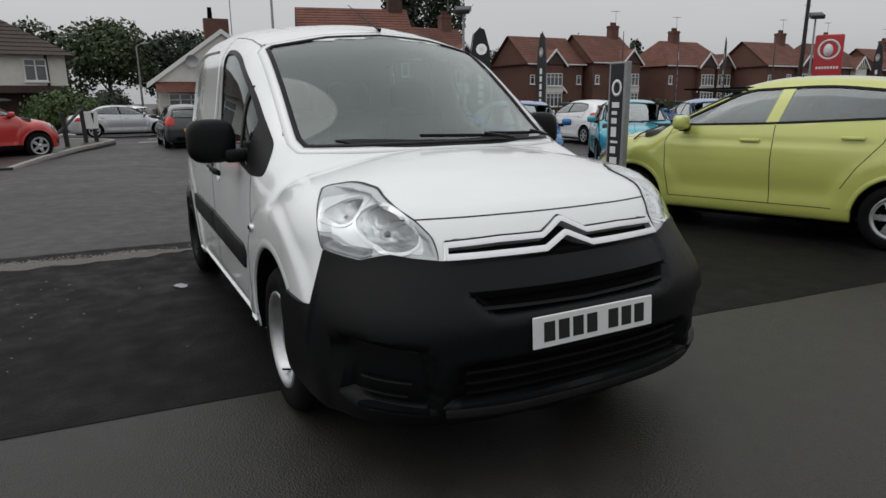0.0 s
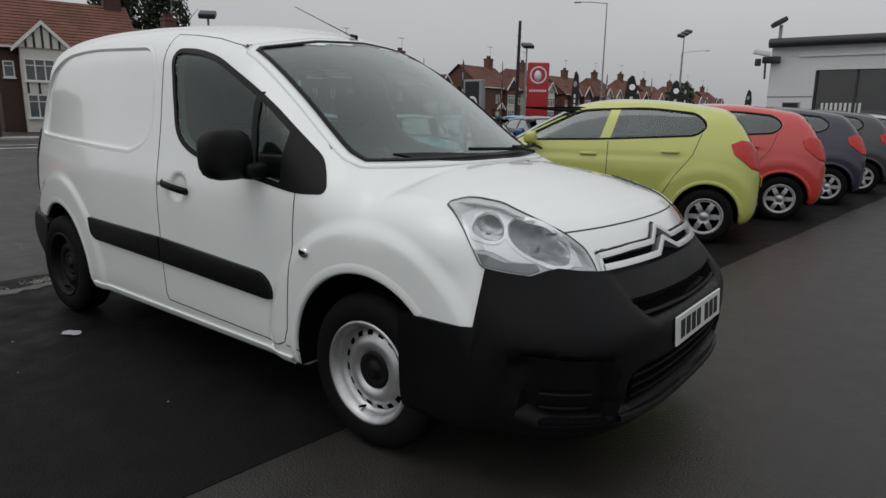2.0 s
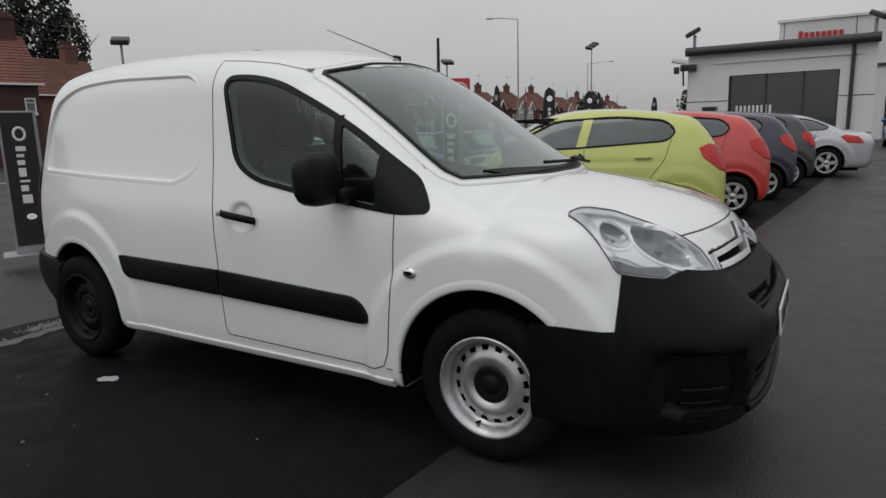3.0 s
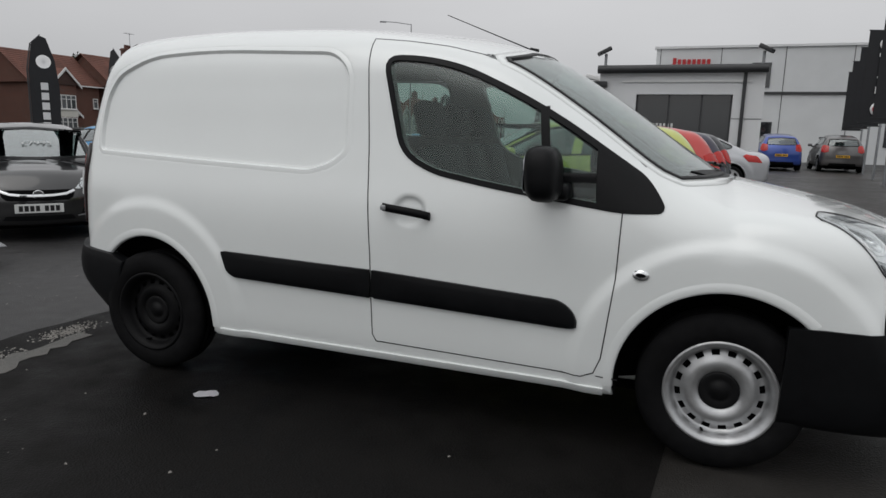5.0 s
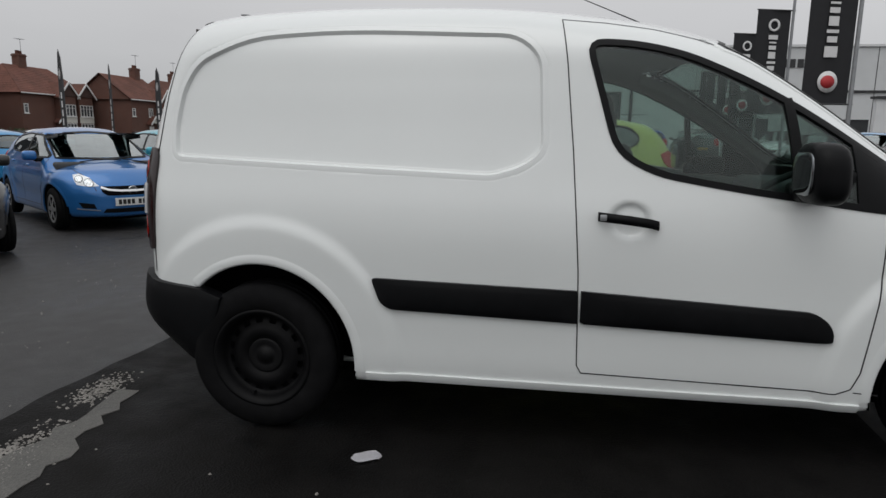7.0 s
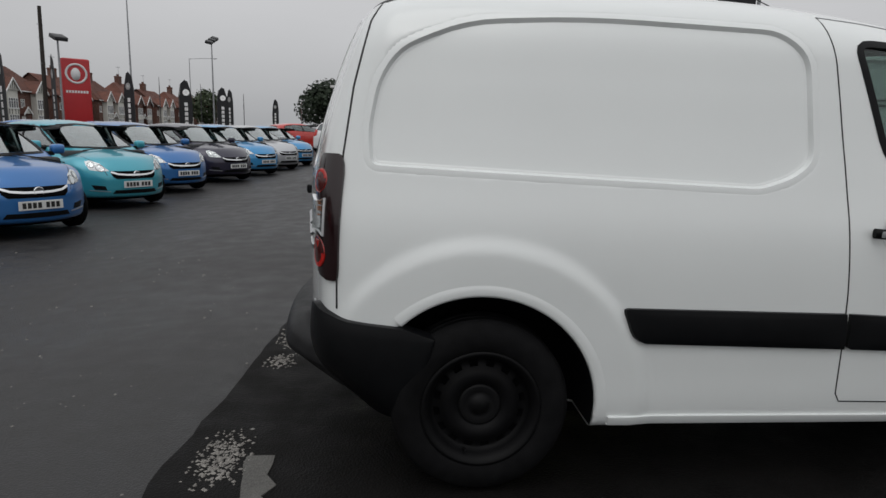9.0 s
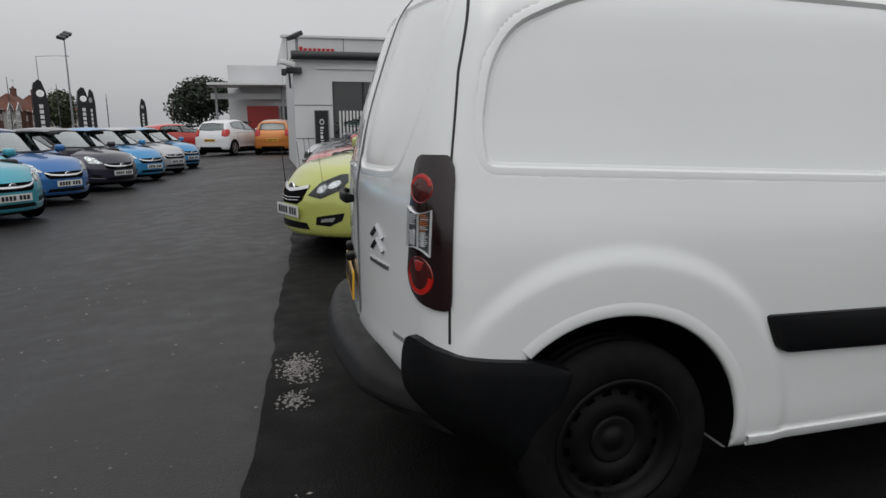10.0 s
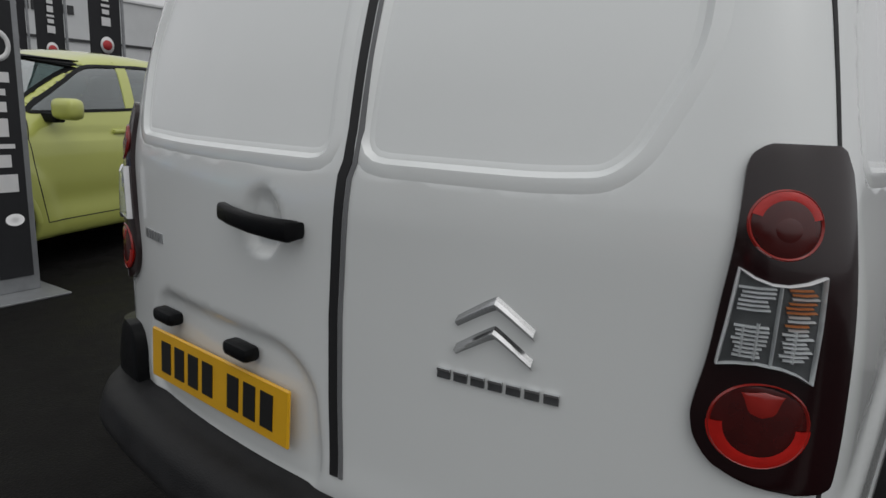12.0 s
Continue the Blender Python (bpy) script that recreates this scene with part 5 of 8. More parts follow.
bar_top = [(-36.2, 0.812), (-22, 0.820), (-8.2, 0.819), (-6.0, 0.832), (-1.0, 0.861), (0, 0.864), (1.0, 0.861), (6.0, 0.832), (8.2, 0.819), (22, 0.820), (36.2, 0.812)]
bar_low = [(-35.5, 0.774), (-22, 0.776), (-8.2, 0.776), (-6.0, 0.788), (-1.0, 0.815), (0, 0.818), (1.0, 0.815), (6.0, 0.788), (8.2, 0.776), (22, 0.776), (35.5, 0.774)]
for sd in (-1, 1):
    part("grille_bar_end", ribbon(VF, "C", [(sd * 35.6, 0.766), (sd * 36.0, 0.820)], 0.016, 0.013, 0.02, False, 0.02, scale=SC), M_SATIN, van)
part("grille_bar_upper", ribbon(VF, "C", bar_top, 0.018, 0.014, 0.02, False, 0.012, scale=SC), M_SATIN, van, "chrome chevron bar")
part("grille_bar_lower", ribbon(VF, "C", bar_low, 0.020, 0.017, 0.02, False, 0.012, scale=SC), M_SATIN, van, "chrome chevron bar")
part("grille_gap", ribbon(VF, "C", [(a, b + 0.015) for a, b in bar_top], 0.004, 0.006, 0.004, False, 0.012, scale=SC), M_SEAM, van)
part("upper_intake", skin(BF, "C", [(-30, 0.664), (0, 0.660), (30, 0.664), (26, 0.606), (0, 0.596), (-26, 0.606)], 0.016, 0.004, 0, 60, 10), M_DARK, bumper, "upper air intake, its shade painted near-black")
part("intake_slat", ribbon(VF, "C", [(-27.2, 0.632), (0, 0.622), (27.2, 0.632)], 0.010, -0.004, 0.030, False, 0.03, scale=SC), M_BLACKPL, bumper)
part("lower_intake", skin(BF, "C", [(-31, 0.318), (0, 0.308), (31, 0.318), (29, 0.446), (0, 0.442), (-29, 0.446)], 0.016, 0.004, 0, 60, 10), M_DARK, bumper, "lower air intake, its shade painted near-black")
for zz in (0.338, 0.376, 0.414):
    part("intake_slat", ribbon(VF, "C", [(-30.5, zz + 0.008), (0, zz), (30.5, zz + 0.008)], 0.012, -0.012, 0.030, False, 0.03, scale=SC), M_BLACKPL, bumper)
part("bumper_lip", ribbon(VF, "C", [(-35, 0.290), (-20, 0.278), (0, 0.274), (20, 0.278), (35, 0.290)], 0.026, 0.022, 0.01, False, 0.03, scale=SC), M_SCUFFED, bumper, "worn lip along the bumper's lower edge")


def cup(y, z, x, ca, cz, ra, rz, sk, depth):
    """A paraboloid hollow in the lamp, by degrees round the nose and height."""
    ang = np.degrees(np.arctan2(np.abs(y), x - 0.1)) - ca
    q = (ang / ra) ** 2 + ((z - cz - sk * ang) / rz) ** 2
    return depth * np.sqrt(np.maximum(0, 1 - q))


MAIN_CUP, SIDE_CUP = (51.2, 0.864, 8.6, 0.060, 0.0046), (64.1, 0.910, 4.2, 0.040, 0.0030)
HOLLOW = shell({**{k: v for k, v in VAN.items() if k not in ("dents", "reardents")}, "nosedents": [(HL_ARC, 0.022, 0.020, -0.010)]})


def lamp_field(x, y, z):
    return HOLLOW(x, y, z) + cup(y, z, x, *MAIN_CUP, 0.045) + cup(y, z, x, *SIDE_CUP, 0.034)


for mir in (-1, 1):
    for zz, a0, a1 in ((0.345, 42, 52), (0.395, 41, 52), (0.300, 38, 52)):
        part("fog_slat", ribbon(VF, "C", [(mir * a0, zz - 0.004), (mir * a1, zz + 0.010)], 0.014, -0.020 if zz > 0.32 else 0.012, 0.024, False, 0.03, scale=SC), M_BLACKPL, bumper)
    HL = rounded([(mir * a, b) for a, b in HL_HALF], 2.0, 4)
    lamp = part("headlight", skin(lamp_field, "C", HL, 0.002, 0.006, 0, 90, 44), M_LAMPBAND, van, "large swept-back clear headlight")
    tray = [(mir * a, b) for a, b in [(41.0, 0.786), (47, 0.796), (52.5, 0.803), (58.5, 0.812), (62.0, 0.838), (66.8, 0.856), (68.6, 0.905), (71.0, 0.952), (68.5, 0.966), (62, 0.956), (54.5, 0.930), (46.5, 0.884), (42.0, 0.835)]]
    part("reflector_tray", skin(lamp_field, "C", tray, 0.0045, 0.004, 0, 80, 40), M_LAMPWHITE, lamp, "silver lamp tray")
    part("lower_strip", skin(lamp_field, "C", [(mir * a, b) for a, b in [(52.0, 0.786), (54.3, 0.776), (60.5, 0.791), (64.2, 0.803), (65.6, 0.842), (60, 0.808), (52.5, 0.800)]], 0.006, 0.004, 0, 24, 8), M_SMOKE, lamp)

    def oval(ca, cz, ra, rz, sk, k=1.0, a0=0, a1=360):
        return [(mir * (ca + k * ra * math.cos(radians(a))), cz + k * rz * math.sin(radians(a)) + k * sk * ra * math.cos(radians(a))) for a in np.arange(a0, a1, 8)]

    for cup_, nm, lb in ((MAIN_CUP, "lamp_bowl", "deep bright reflector bowl"), (SIDE_CUP, "side_bowl", "bright small lamp bowl")):
        bowl = part(nm, skin(lamp_field, "C", oval(*cup_, 0.985), 0.006, 0.004, 1, 40, 34), M_BOWL, lamp, lb)
        part("bowl_edge", ribbon(HOLLOW, "C", oval(*cup_, 1.03), 0.010, 0.007, 0.004, True, 0.012, scale=SC), M_LAMPWHITE, lamp, "white rim of the bowl")
        ca, cz = cup_[0], cup_[1]
        p, n = lay(HOLLOW, "C", [mir * ca], [cz])
        bulb = egg(*(p[0] - n[0] * 0.030), 0.012, 0.012, 0.012, 2.0, rows=8, cols=12)
        part("bulb", bulb, M_SMOKE, bowl)
    for k in range(5):
        part("lens_rib", ribbon(VF, "C", [(mir * (66.3 + 0.5 * k), 0.858 + 0.005 * k), (mir * (69.0 + 0.5 * k), 0.916 + 0.004 * k), (mir * (71.2 + 0.45 * k), 0.948 + 0.003 * k)], 0.0022, -0.004, 0.004, False, 0.03, scale=SC), M_SMOKE, lamp)
    part("lens", skin(VF, "C", HL, 0.004, 0.002, 0, 30, 14, 0.005), M_LENS, lamp, "clear plastic lens")
    part("lens_rim", ribbon(VF, "C", HL, 0.0030, 0.0045, 0.004, True, 0.03, True, scale=SC), M_SEAM, lamp)
plate(van, Matrix.Translation((0.962, 0.012, 0.535)) @ pose(0, 0, 0, 0, -4, 0), 0.535, 0.111, M_PLATEW, "front_plate")

for poly in (DOOR_R, DOOR_L):
    part("pressed_panel_edge", pressed_edge(VF, "B", rounded(poly, 0.05), 0.009), M_WHITE, van, "pressed edge of the rear door panel")
# tail: (degrees round the tail, height)
DX = ("D", -2.75)
TAIL_POLY = [(58.9, 1.162), (52.8, 1.162), (51.6, 1.158), (50.7, 1.148), (50.3, 1.132), (50.1, 1.106), (49.8, 1.06), (49.35, 0.994), (48.95, 0.900), (48.5, 0.855), (48.3, 0.825), (48.7, 0.795), (50.0, 0.763), (52.4, 0.744), (55.7, 0.735), (58.0, 0.735), (59.0, 0.745), (59.0, 0.95)]
for _ in range(2):
    TAIL_POLY = [(q * a[0] + (1 - q) * b[0], q * a[1] + (1 - q) * b[1]) for a, b in zip(TAIL_POLY, TAIL_POLY[1:] + TAIL_POLY[:1]) for q in (0.8, 0.2)]
# the step bumper: one rounded section carried round the tail
BA = np.arange(-60, 82.1, 2.0)
bp_, bn_ = lay(VF, DX, BA, np.full(len(BA), 0.50))
bn_[:, 2] = 0
for _ in range(3):
    bn_[1:-1] = (bn_[:-2] + 2 * bn_[1:-1] + bn_[2:]) / 4
    bp_[1:-1] = (bp_[:-2] + 2 * bp_[1:-1] + bp_[2:]) / 4
bn_ /= np.linalg.norm(bn_, axis=1)[:, None]
STEP = rounded([(-0.06, 0.515), (0.060, 0.508), (0.094, 0.488), (0.112, 0.432), (0.108, 0.412), (0.075, 0.388), (0.03, 0.345), (-0.06, 0.335)], [0.0, 0.03, 0.025, 0.02, 0.006, 0.02, 0.03, 0.0], 5)
V, k = [], len(STEP)
for a, p, n in zip(BA, bp_, bn_):
    out = 1 - 0.94 * float(step(36, 58, -a) if a < 0 else step(48, 72, a))
    for o, z in STEP:
        q = p + n * ((o * out if o > 0 else o) - 0.06 * (1 - out))
        V.append((q[0], q[1], z - 0.055 * float(step(30, 56, -a)) * (z - 0.33) / 0.18))
part("rear_bumper", (V, [(i * k + j, i * k + j + 1, (i + 1) * k + j + 1, (i + 1) * k + j) for i in range(len(BA) - 1) for j in range(k - 1)]), M_SCUFFED, van, "black plastic rear bumper with a scuffed step")
for sd, side in ((-1, "R"), (1, "L")):
    part("bumper_corner", skin(VF, DX, [(sd * a, b) for a, b in [(47.6, 0.38), (55, 0.31), (64, 0.28), (72, 0.275), (77.5, 0.36), (80.5, 0.56), (74, 0.592), (66, 0.602), (60.0, 0.614), (56, 0.628), (52.4, 0.640), (50.2, 0.638), (48.7, 0.622), (47.7, 0.585), (47.3, 0.53)]], 0.026, 0.06, 0, 44, 16, 0.016), M_BLACKPL, van, "black bumper corner")
    tp = [(sd * a, b) for a, b in TAIL_POLY]
    lamp = part("tail_lamp", skin(VF, DX, tp, 0.010, 0.03, 1, 30, 14, 0.006), M_DARKRED, van, "tall smoked red rear lamp")
    for ca, cz, ra, rz, a0, a1 in ((52.75, 1.068, 2.45, 0.040, 12, 168), (52.6, 0.825, 3.2, 0.056, 180, 360)):
        def ring(q, b0=0, b1=360, ra=ra, rz=rz, ca=ca, cz=cz):
            return [(sd * (ca + q * ra * math.cos(math.radians(a))), cz + q * rz * math.sin(math.radians(a))) for a in np.arange(b0, b1 + 0.1, 7.5)]
        part("red_lens", skin(VF, DX, ring(1.0)[:-1], 0.0130, 0.004, 1, 26, 22, 0.006), M_DIMRED, lamp, "deep red round lens")
        part("bright_ring", ribbon(VF, DX, ring(0.79, a0, a1), 0.36 * rz, 0.0160, 0.003, False, 0.010, scale=(0.0145, 1)), M_REDLENS, lamp, "bright red ring")
        part("thin_ring", ribbon(VF, DX, ring(0.96)[:-1], 0.0035, 0.0150, 0.003, True, 0.010, scale=(0.0145, 1)), M_REDMID, lamp)
        if cz < 1:
            part("red_centre", skin(VF, DX, [(sd * a, b) for a, b in ((51.3, 0.866), (52.6, 0.870), (53.9, 0.866), (53.6, 0.842), (52.6, 0.832), (51.6, 0.842))], 0.0160, 0.003, 1, 12, 10, 0.004), M_REDMID, lamp)
        else:
            part("red_centre", skin(VF, DX, [(a, b - 0.004) for a, b in ring(0.46)[:-1]], 0.0160, 0.003, 1, 14, 12, 0.004), M_DIMRED, lamp)
    REV = [(50.1, 1.017), (51.0, 1.007), (52.0, 1.001), (53.0, 1.000), (54.2, 1.004), (55.3, 1.011), (55.3, 0.95), (55.2, 0.885), (54.2, 0.896), (53.2, 0.902), (51.8, 0.905), (50.6, 0.903), (49.5, 0.899), (49.8, 0.95)]
    REV = [(sd * a, b) for a, b in REV]
    part("reversing_lens", skin(VF, DX, REV, 0.0165, 0.004, 0, 16, 10), M_SMOKE, lamp, "faceted clear reversing lens")
    part("lens_edge", ribbon(VF, DX, REV, 0.0030, 0.0205, 0.004, True, 0.015, scale=(0.0145, 1)), M_LAMPWHITE, lamp)
    rnd = random.Random(5)
    for r_ in range(17):
        z_ = 0.913 + 0.0052 * r_
        for a0, a1 in ((50.15, 52.3), (52.95, 54.95)):
            if 8 <= r_ <= 10 and a0 < 51:
                continue
            q0, q1 = a0 + rnd.uniform(0, 0.3), a1 - rnd.uniform(0, 0.5)
            amber = a0 > 52 and r_ > 7 and rnd.random() < 0.7
            part("lens_rib", ribbon(VF, DX, [(sd * q0, z_), (sd * (q0 + q1) / 2, z_ - 0.0005), (sd * q1, z_)], 0.0031, 0.0195, 0.002, False, 0.02, scale=(0.0145, 1)), M_AMBER if amber else M_LAMPWHITE, lamp)
    for a_, z0_, z1_ in ((50.8, 0.912, 0.95), (51.6, 0.910, 0.955), (52.6, 0.906, 1.0), (53.8, 0.910, 0.95)):
        part("lens_rib", ribbon(VF, DX, [(sd * a_, z0_), (sd * a_, z1_)], 0.0028, 0.0200, 0.002, False, 0.01, scale=(0.0145, 1)), M_LAMPWHITE, lamp)
    part("lens_cover", skin(VF, DX, REV, 0.0245, 0.002, 0, 16, 10), M_LENS, lamp)
DSEAM = [(-0.075, 1.70), (-0.080, 1.34), (-0.088, 1.143), (-0.086, 1.095), (-0.078, 1.070), (-0.073, 0.975), (-0.068, 0.841), (-0.070, 0.70), (-0.076, 0.555)]
part("rear_door_seam", ribbon(VF, "B", DSEAM, 0.018, 0.002, 0.003, False, 0.03), M_SEAM, van, "wide black rubber gap between the rear doors")
# strip beside the door gap, its shade painted as grey
part("door_seam_shade_lip", ribbon(VF, "B", [(a - 0.016, b) for a, b in DSEAM], 0.008, 0.003, 0.003, False, 0.03), M_GREYSEAM, van)
part("roof_rear_seam", ribbon(VF, "B", [(-0.55, 1.685), (0, 1.715), (0.55, 1.685)], 0.012, 0.002, 0.003, False, 0.04), M_SEAM, van)
bm = bmesh.new()
rings = []
for hy, hz, ho, hh in ((0.198, 0.984, 0.012, 0.010), (0.190, 0.984, 0.024, 0.016), (0.15, 0.982, 0.034, 0.016), (0.09, 0.978, 0.038, 0.0165), (0.035, 0.976, 0.034, 0.018), (0.006, 0.975, 0.027, 0.019), (-0.002, 0.975, 0.012, 0.014)):
    p, n = lay(VF, "B", [hy], [hz])
    rings.append([bm.verts.new(p[0] + n[0] * (ho + 0.011 * math.copysign(abs(math.cos(a)) ** 0.6, math.cos(a))) + np.array((0, 0, hh * math.copysign(abs(math.sin(a)) ** 0.6, math.sin(a))))) for a in np.linspace(0, 2 * math.pi, 17)[:-1]])
for a_, b_ in zip(rings, rings[1:]):
    for k in range(16):
        bm.faces.new((a_[k], a_[(k + 1) % 16], b_[(k + 1) % 16], b_[k]))
bm.faces.new(rings[0])
bm.faces.new(rings[-1][::-1])
part("rear_door_handle", bm, M_BLACKPL, van, "black rear door handle")
p, n = lay(VF, "B", [0.258], [0.637])
plate(van, Matrix.Translation((p[0][0] - 0.008, 0.260, 0.628)) @ pose(0, 0, 0, 0, -2, 180 - 4), 0.475, 0.112, M_PLATEY, "rear_plate")
for yy, zz in ((0.165, 0.722), (0.455, 0.714)):
    p, n = lay(VF, "B", [yy], [zz])
    bm = bmesh.new()
    box(bm, -0.026, 0.01, -0.040, 0.040, -0.015, 0.015, 0.010, Matrix.Translation(p[0]) @ pose(0, 0, 0, 0, 0, -6), 2)
    part("plate_lamp", bm, M_BLACKPL, van, "black plate lamp housing")
# maker's chevrons and lettering as plain chrome shapes
for cz in (0.905, 0.862):
    V, F_ = [], []
    for a in np.linspace(-1, 1, 21):
        yy, zz = -0.357 + 0.058 * a, cz + 0.025 - 0.042 * abs(a) ** 1.15 + 0.004 * a * a
        wd = 0.020 - 0.003 * abs(a)
        p, n = lay(VF, "B", [yy] * 4, [zz, zz - 0.004, zz - 0.45 * wd, zz - wd])
        for q_, o_ in enumerate((0.0, 0.006, 0.011, 0.0)):
            V.append(tuple(p[q_] + n[q_] * o_))
    for i in range(20):
        F_ += [(4 * i + q_, 4 * i + q_ + 1, 4 * i + q_ + 5, 4 * i + q_ + 4) for q_ in range(3)]
    part("chevron_badge", (V, F_), M_BADGE, van, "chrome chevron", smooth=False)
for i in range(7):
    yy = -0.282 - 0.0272 * i
    part("letter_bar", skin(VF, "B", [(yy - 0.0105, 0.791), (yy + 0.0105, 0.791), (yy + 0.0105, 0.806), (yy - 0.0105, 0.806)], 0.004, 0.005, 1, 3, 3), M_SMOKE, van, smooth=False)
    part("letter_bar", skin(VF, "B", [(yy - 0.0105, 0.803), (yy + 0.0105, 0.803), (yy + 0.0105, 0.8065), (yy - 0.0105, 0.8065)], 0.006, 0.005, 1, 3, 3), M_CHROME, van, smooth=False)
for i in range(6):
    yy = 0.57 - 0.016 * i
    part("letter_bar", skin(VF, "B", [(yy - 0.005, 0.868), (yy + 0.005, 0.868), (yy + 0.005, 0.888), (yy - 0.005, 0.888)], 0.004, 0.005, 1, 3, 3), M_LAMPGREY, van, smooth=False)
part("side_mark", skin(VF, "B", [(-0.568, 0.588), (-0.487, 0.588), (-0.487, 0.602), (-0.568, 0.602)], 0.003, 0.004, 1, 3, 6), M_LAMPGREY, van, smooth=False)
# roof aerial
bm = bmesh.new()
tube(bm, [(-0.94, 0.03, 1.655), (-0.95, 0.03, 1.69), (-0.99, 0.03, 1.70)], 0.014, 8, 0.008)
aerial = part("roof_aerial", bm, M_BLACKPL, van, "black whip aerial")
bm = bmesh.new()
tube(bm, [(-0.97, 0.03, 1.69), (-1.45, 0.03, 1.885)], 0.0035, 6, 0.002)
part("whip", bm, M_BLACKPL, aerial)
# cab
bm = bmesh.new()
box(bm, -0.52, -0.17, -0.58, 0.58, 0.72, 1.03, 0.05, None, 3)
part("dashboard", bm, M_TRIM, van, "dark grey dashboard")
for y_ in (-0.40, -0.02, 0.40):
    seat(van, -0.95, y_, 0.66, 16, 0.46 if y_ < -0.1 else 0.38)
part("bulkhead", boxes((-1.55, -1.50, -0.72, 0.72, 0.4, 1.12), bevel=0.01), M_TRIM, van, "half-height bulkhead behind the seats")
ring = lathe([(0.19, 0.0), (0.185, 0.013), (0.168, 0.015), (0.162, 0.0), (0.168, -0.013), (0.185, -0.013)], 32, closed=True)
part("steering_wheel", ring, M_TRIM, van, at=pose(-0.56, -0.38, 1.04, 62, 0, 90))


# ---- cars ----
def repaint(root, old, new_paint):
    for o in root.children_recursive:
        for sl in o.material_slots:
            if sl.material == old:
                sl.link = "OBJECT"
                sl.material = new_paint


C_ = 1.01
KARL = hatch_spec((1.0, 1.0, C_), P_LIME, dark_lamp=True, pillar_mat=P_LIME, pillar_w=0.10, badge_z=0.645 * C_, bowls=((-7, -0.030, 5.0, 0.040), (4, 0.012, 6.0, 0.034)),
    headlight=rounded(X0([(28, 0.595), (42, 0.570), (60, 0.655), (71, 0.80), (60, 0.795), (40, 0.715)], C_), 0.01),
    nose_parts=[("grille", X0([(15, 0.505), (22, 0.545), (27, 0.665), (0, 0.655)], C_), M_DARK, 0.004), ("lower_intake", X0([(30, 0.275), (27, 0.335), (0, 0.345)], C_), M_BLACKPL, 0.004)],
    smiles=[(X0([(0, 0.628), (10, 0.640), (20, 0.655), (28, 0.672)], C_), 0.030), (X0([(0, 0.560), (20, 0.572)], C_), 0.008), (X0([(0, 0.535), (18, 0.545)], C_), 0.008)],
    nose_pairs=[("fog_lamp_recess", rounded(X0([(37, 0.325), (38, 0.40), (62, 0.445), (60, 0.375), (50, 0.315)], C_), 0.01), M_BLACKPL, 0.004), ("fog_lamp", X0([(42, 0.350), (43, 0.382), (55, 0.402), (53, 0.362)], C_), M_REFLECT, 0.010)])
karl = car(KARL, "hatchback", "lime green five-door hatchback parked in a bay", "hatchbacks in the near row", 0.028)
CORSA = hatch_spec((1.085, 1.09, 1.0), P_BLUE, r=0.305, rim=0.20, tyre=0.185, arch=0.36, badge_z=0.585, plate_z=0.425,
    headlight=rounded([(37, 0.650), (47, 0.640), (60, 0.665), (69, 0.80), (64, 0.815), (50, 0.765)], 0.01),
    nose_parts=[("grille", [(28, 0.515), (33, 0.56), (36, 0.645), (0, 0.640)], M_DARK, 0.004), ("lower_intake", [(34, 0.27), (30, 0.33), (0, 0.335)], M_BLACKPL, 0.004)],
    smiles=[([(0, 0.575), (14, 0.578), (26, 0.592), (35, 0.630)], 0.026)],
    nose_pairs=[("fog_lamp_recess", rounded([(40, 0.33), (42, 0.40), (58, 0.42), (54, 0.34)], 0.01), M_BLACKPL, 0.004), ("bumper_blade", [(36, 0.300), (60, 0.325), (60, 0.338), (36, 0.312)], M_LAMPGREY, 0.008)])
corsa = car(CORSA, "hatchback", "mid blue hatchback facing the lane", "hatchbacks in the far row", 0.03)


def put(src, old, paint_, x, y, turn, label, z=None):
    ob = copy_thing(src, pose(x, y, ground_z(x, y) if z is None else z, 0, 0, turn))
    ob["label"] = label
    if paint_ is not old:
        repaint(ob, old, paint_)
    return ob


karl.matrix_basis = pose(-2.81, 4.34, 0, 0, 0, 200)
for y, p_, lb in ((6.67, P_RED, "red five-door hatchback parked in a bay"), (8.92, P_PURPLE, "dark violet hatchback parked in a bay"), (11.2, P_CHAR, "charcoal hatchback parked in a bay")):
    put(karl, P_LIME, p_, -2.77 + 0.10 * (y - 4.42), y, 199, lb)
corsa.matrix_basis = pose(-7.95, 5.85, ground_z(-7.95, 5.85), 0, 0, -37)
for x, y, p_, lb in ((-8.26, 2.88, P_BLACK, "black hatchback with a price on its windscreen"), (-7.96, 9.0, P_TURQ, "turquoise hatchback facing the lane"), (-7.95, 11.8, P_BLUE, "mid blue hatchback facing the lane"),
                     (-7.56, 14.7, P_PURPLE, "dark violet hatchback facing the lane"), (-7.25, 17.2, P_SKY, "bright blue hatchback facing the lane"), (-6.98, 19.8, P_SILVER, "silver hatchback facing the lane"), (-6.76, 22.3, P_SKY, "bright blue hatchback facing the lane")):
    put(corsa, P_BLUE, p_, x, y, -37, lb)


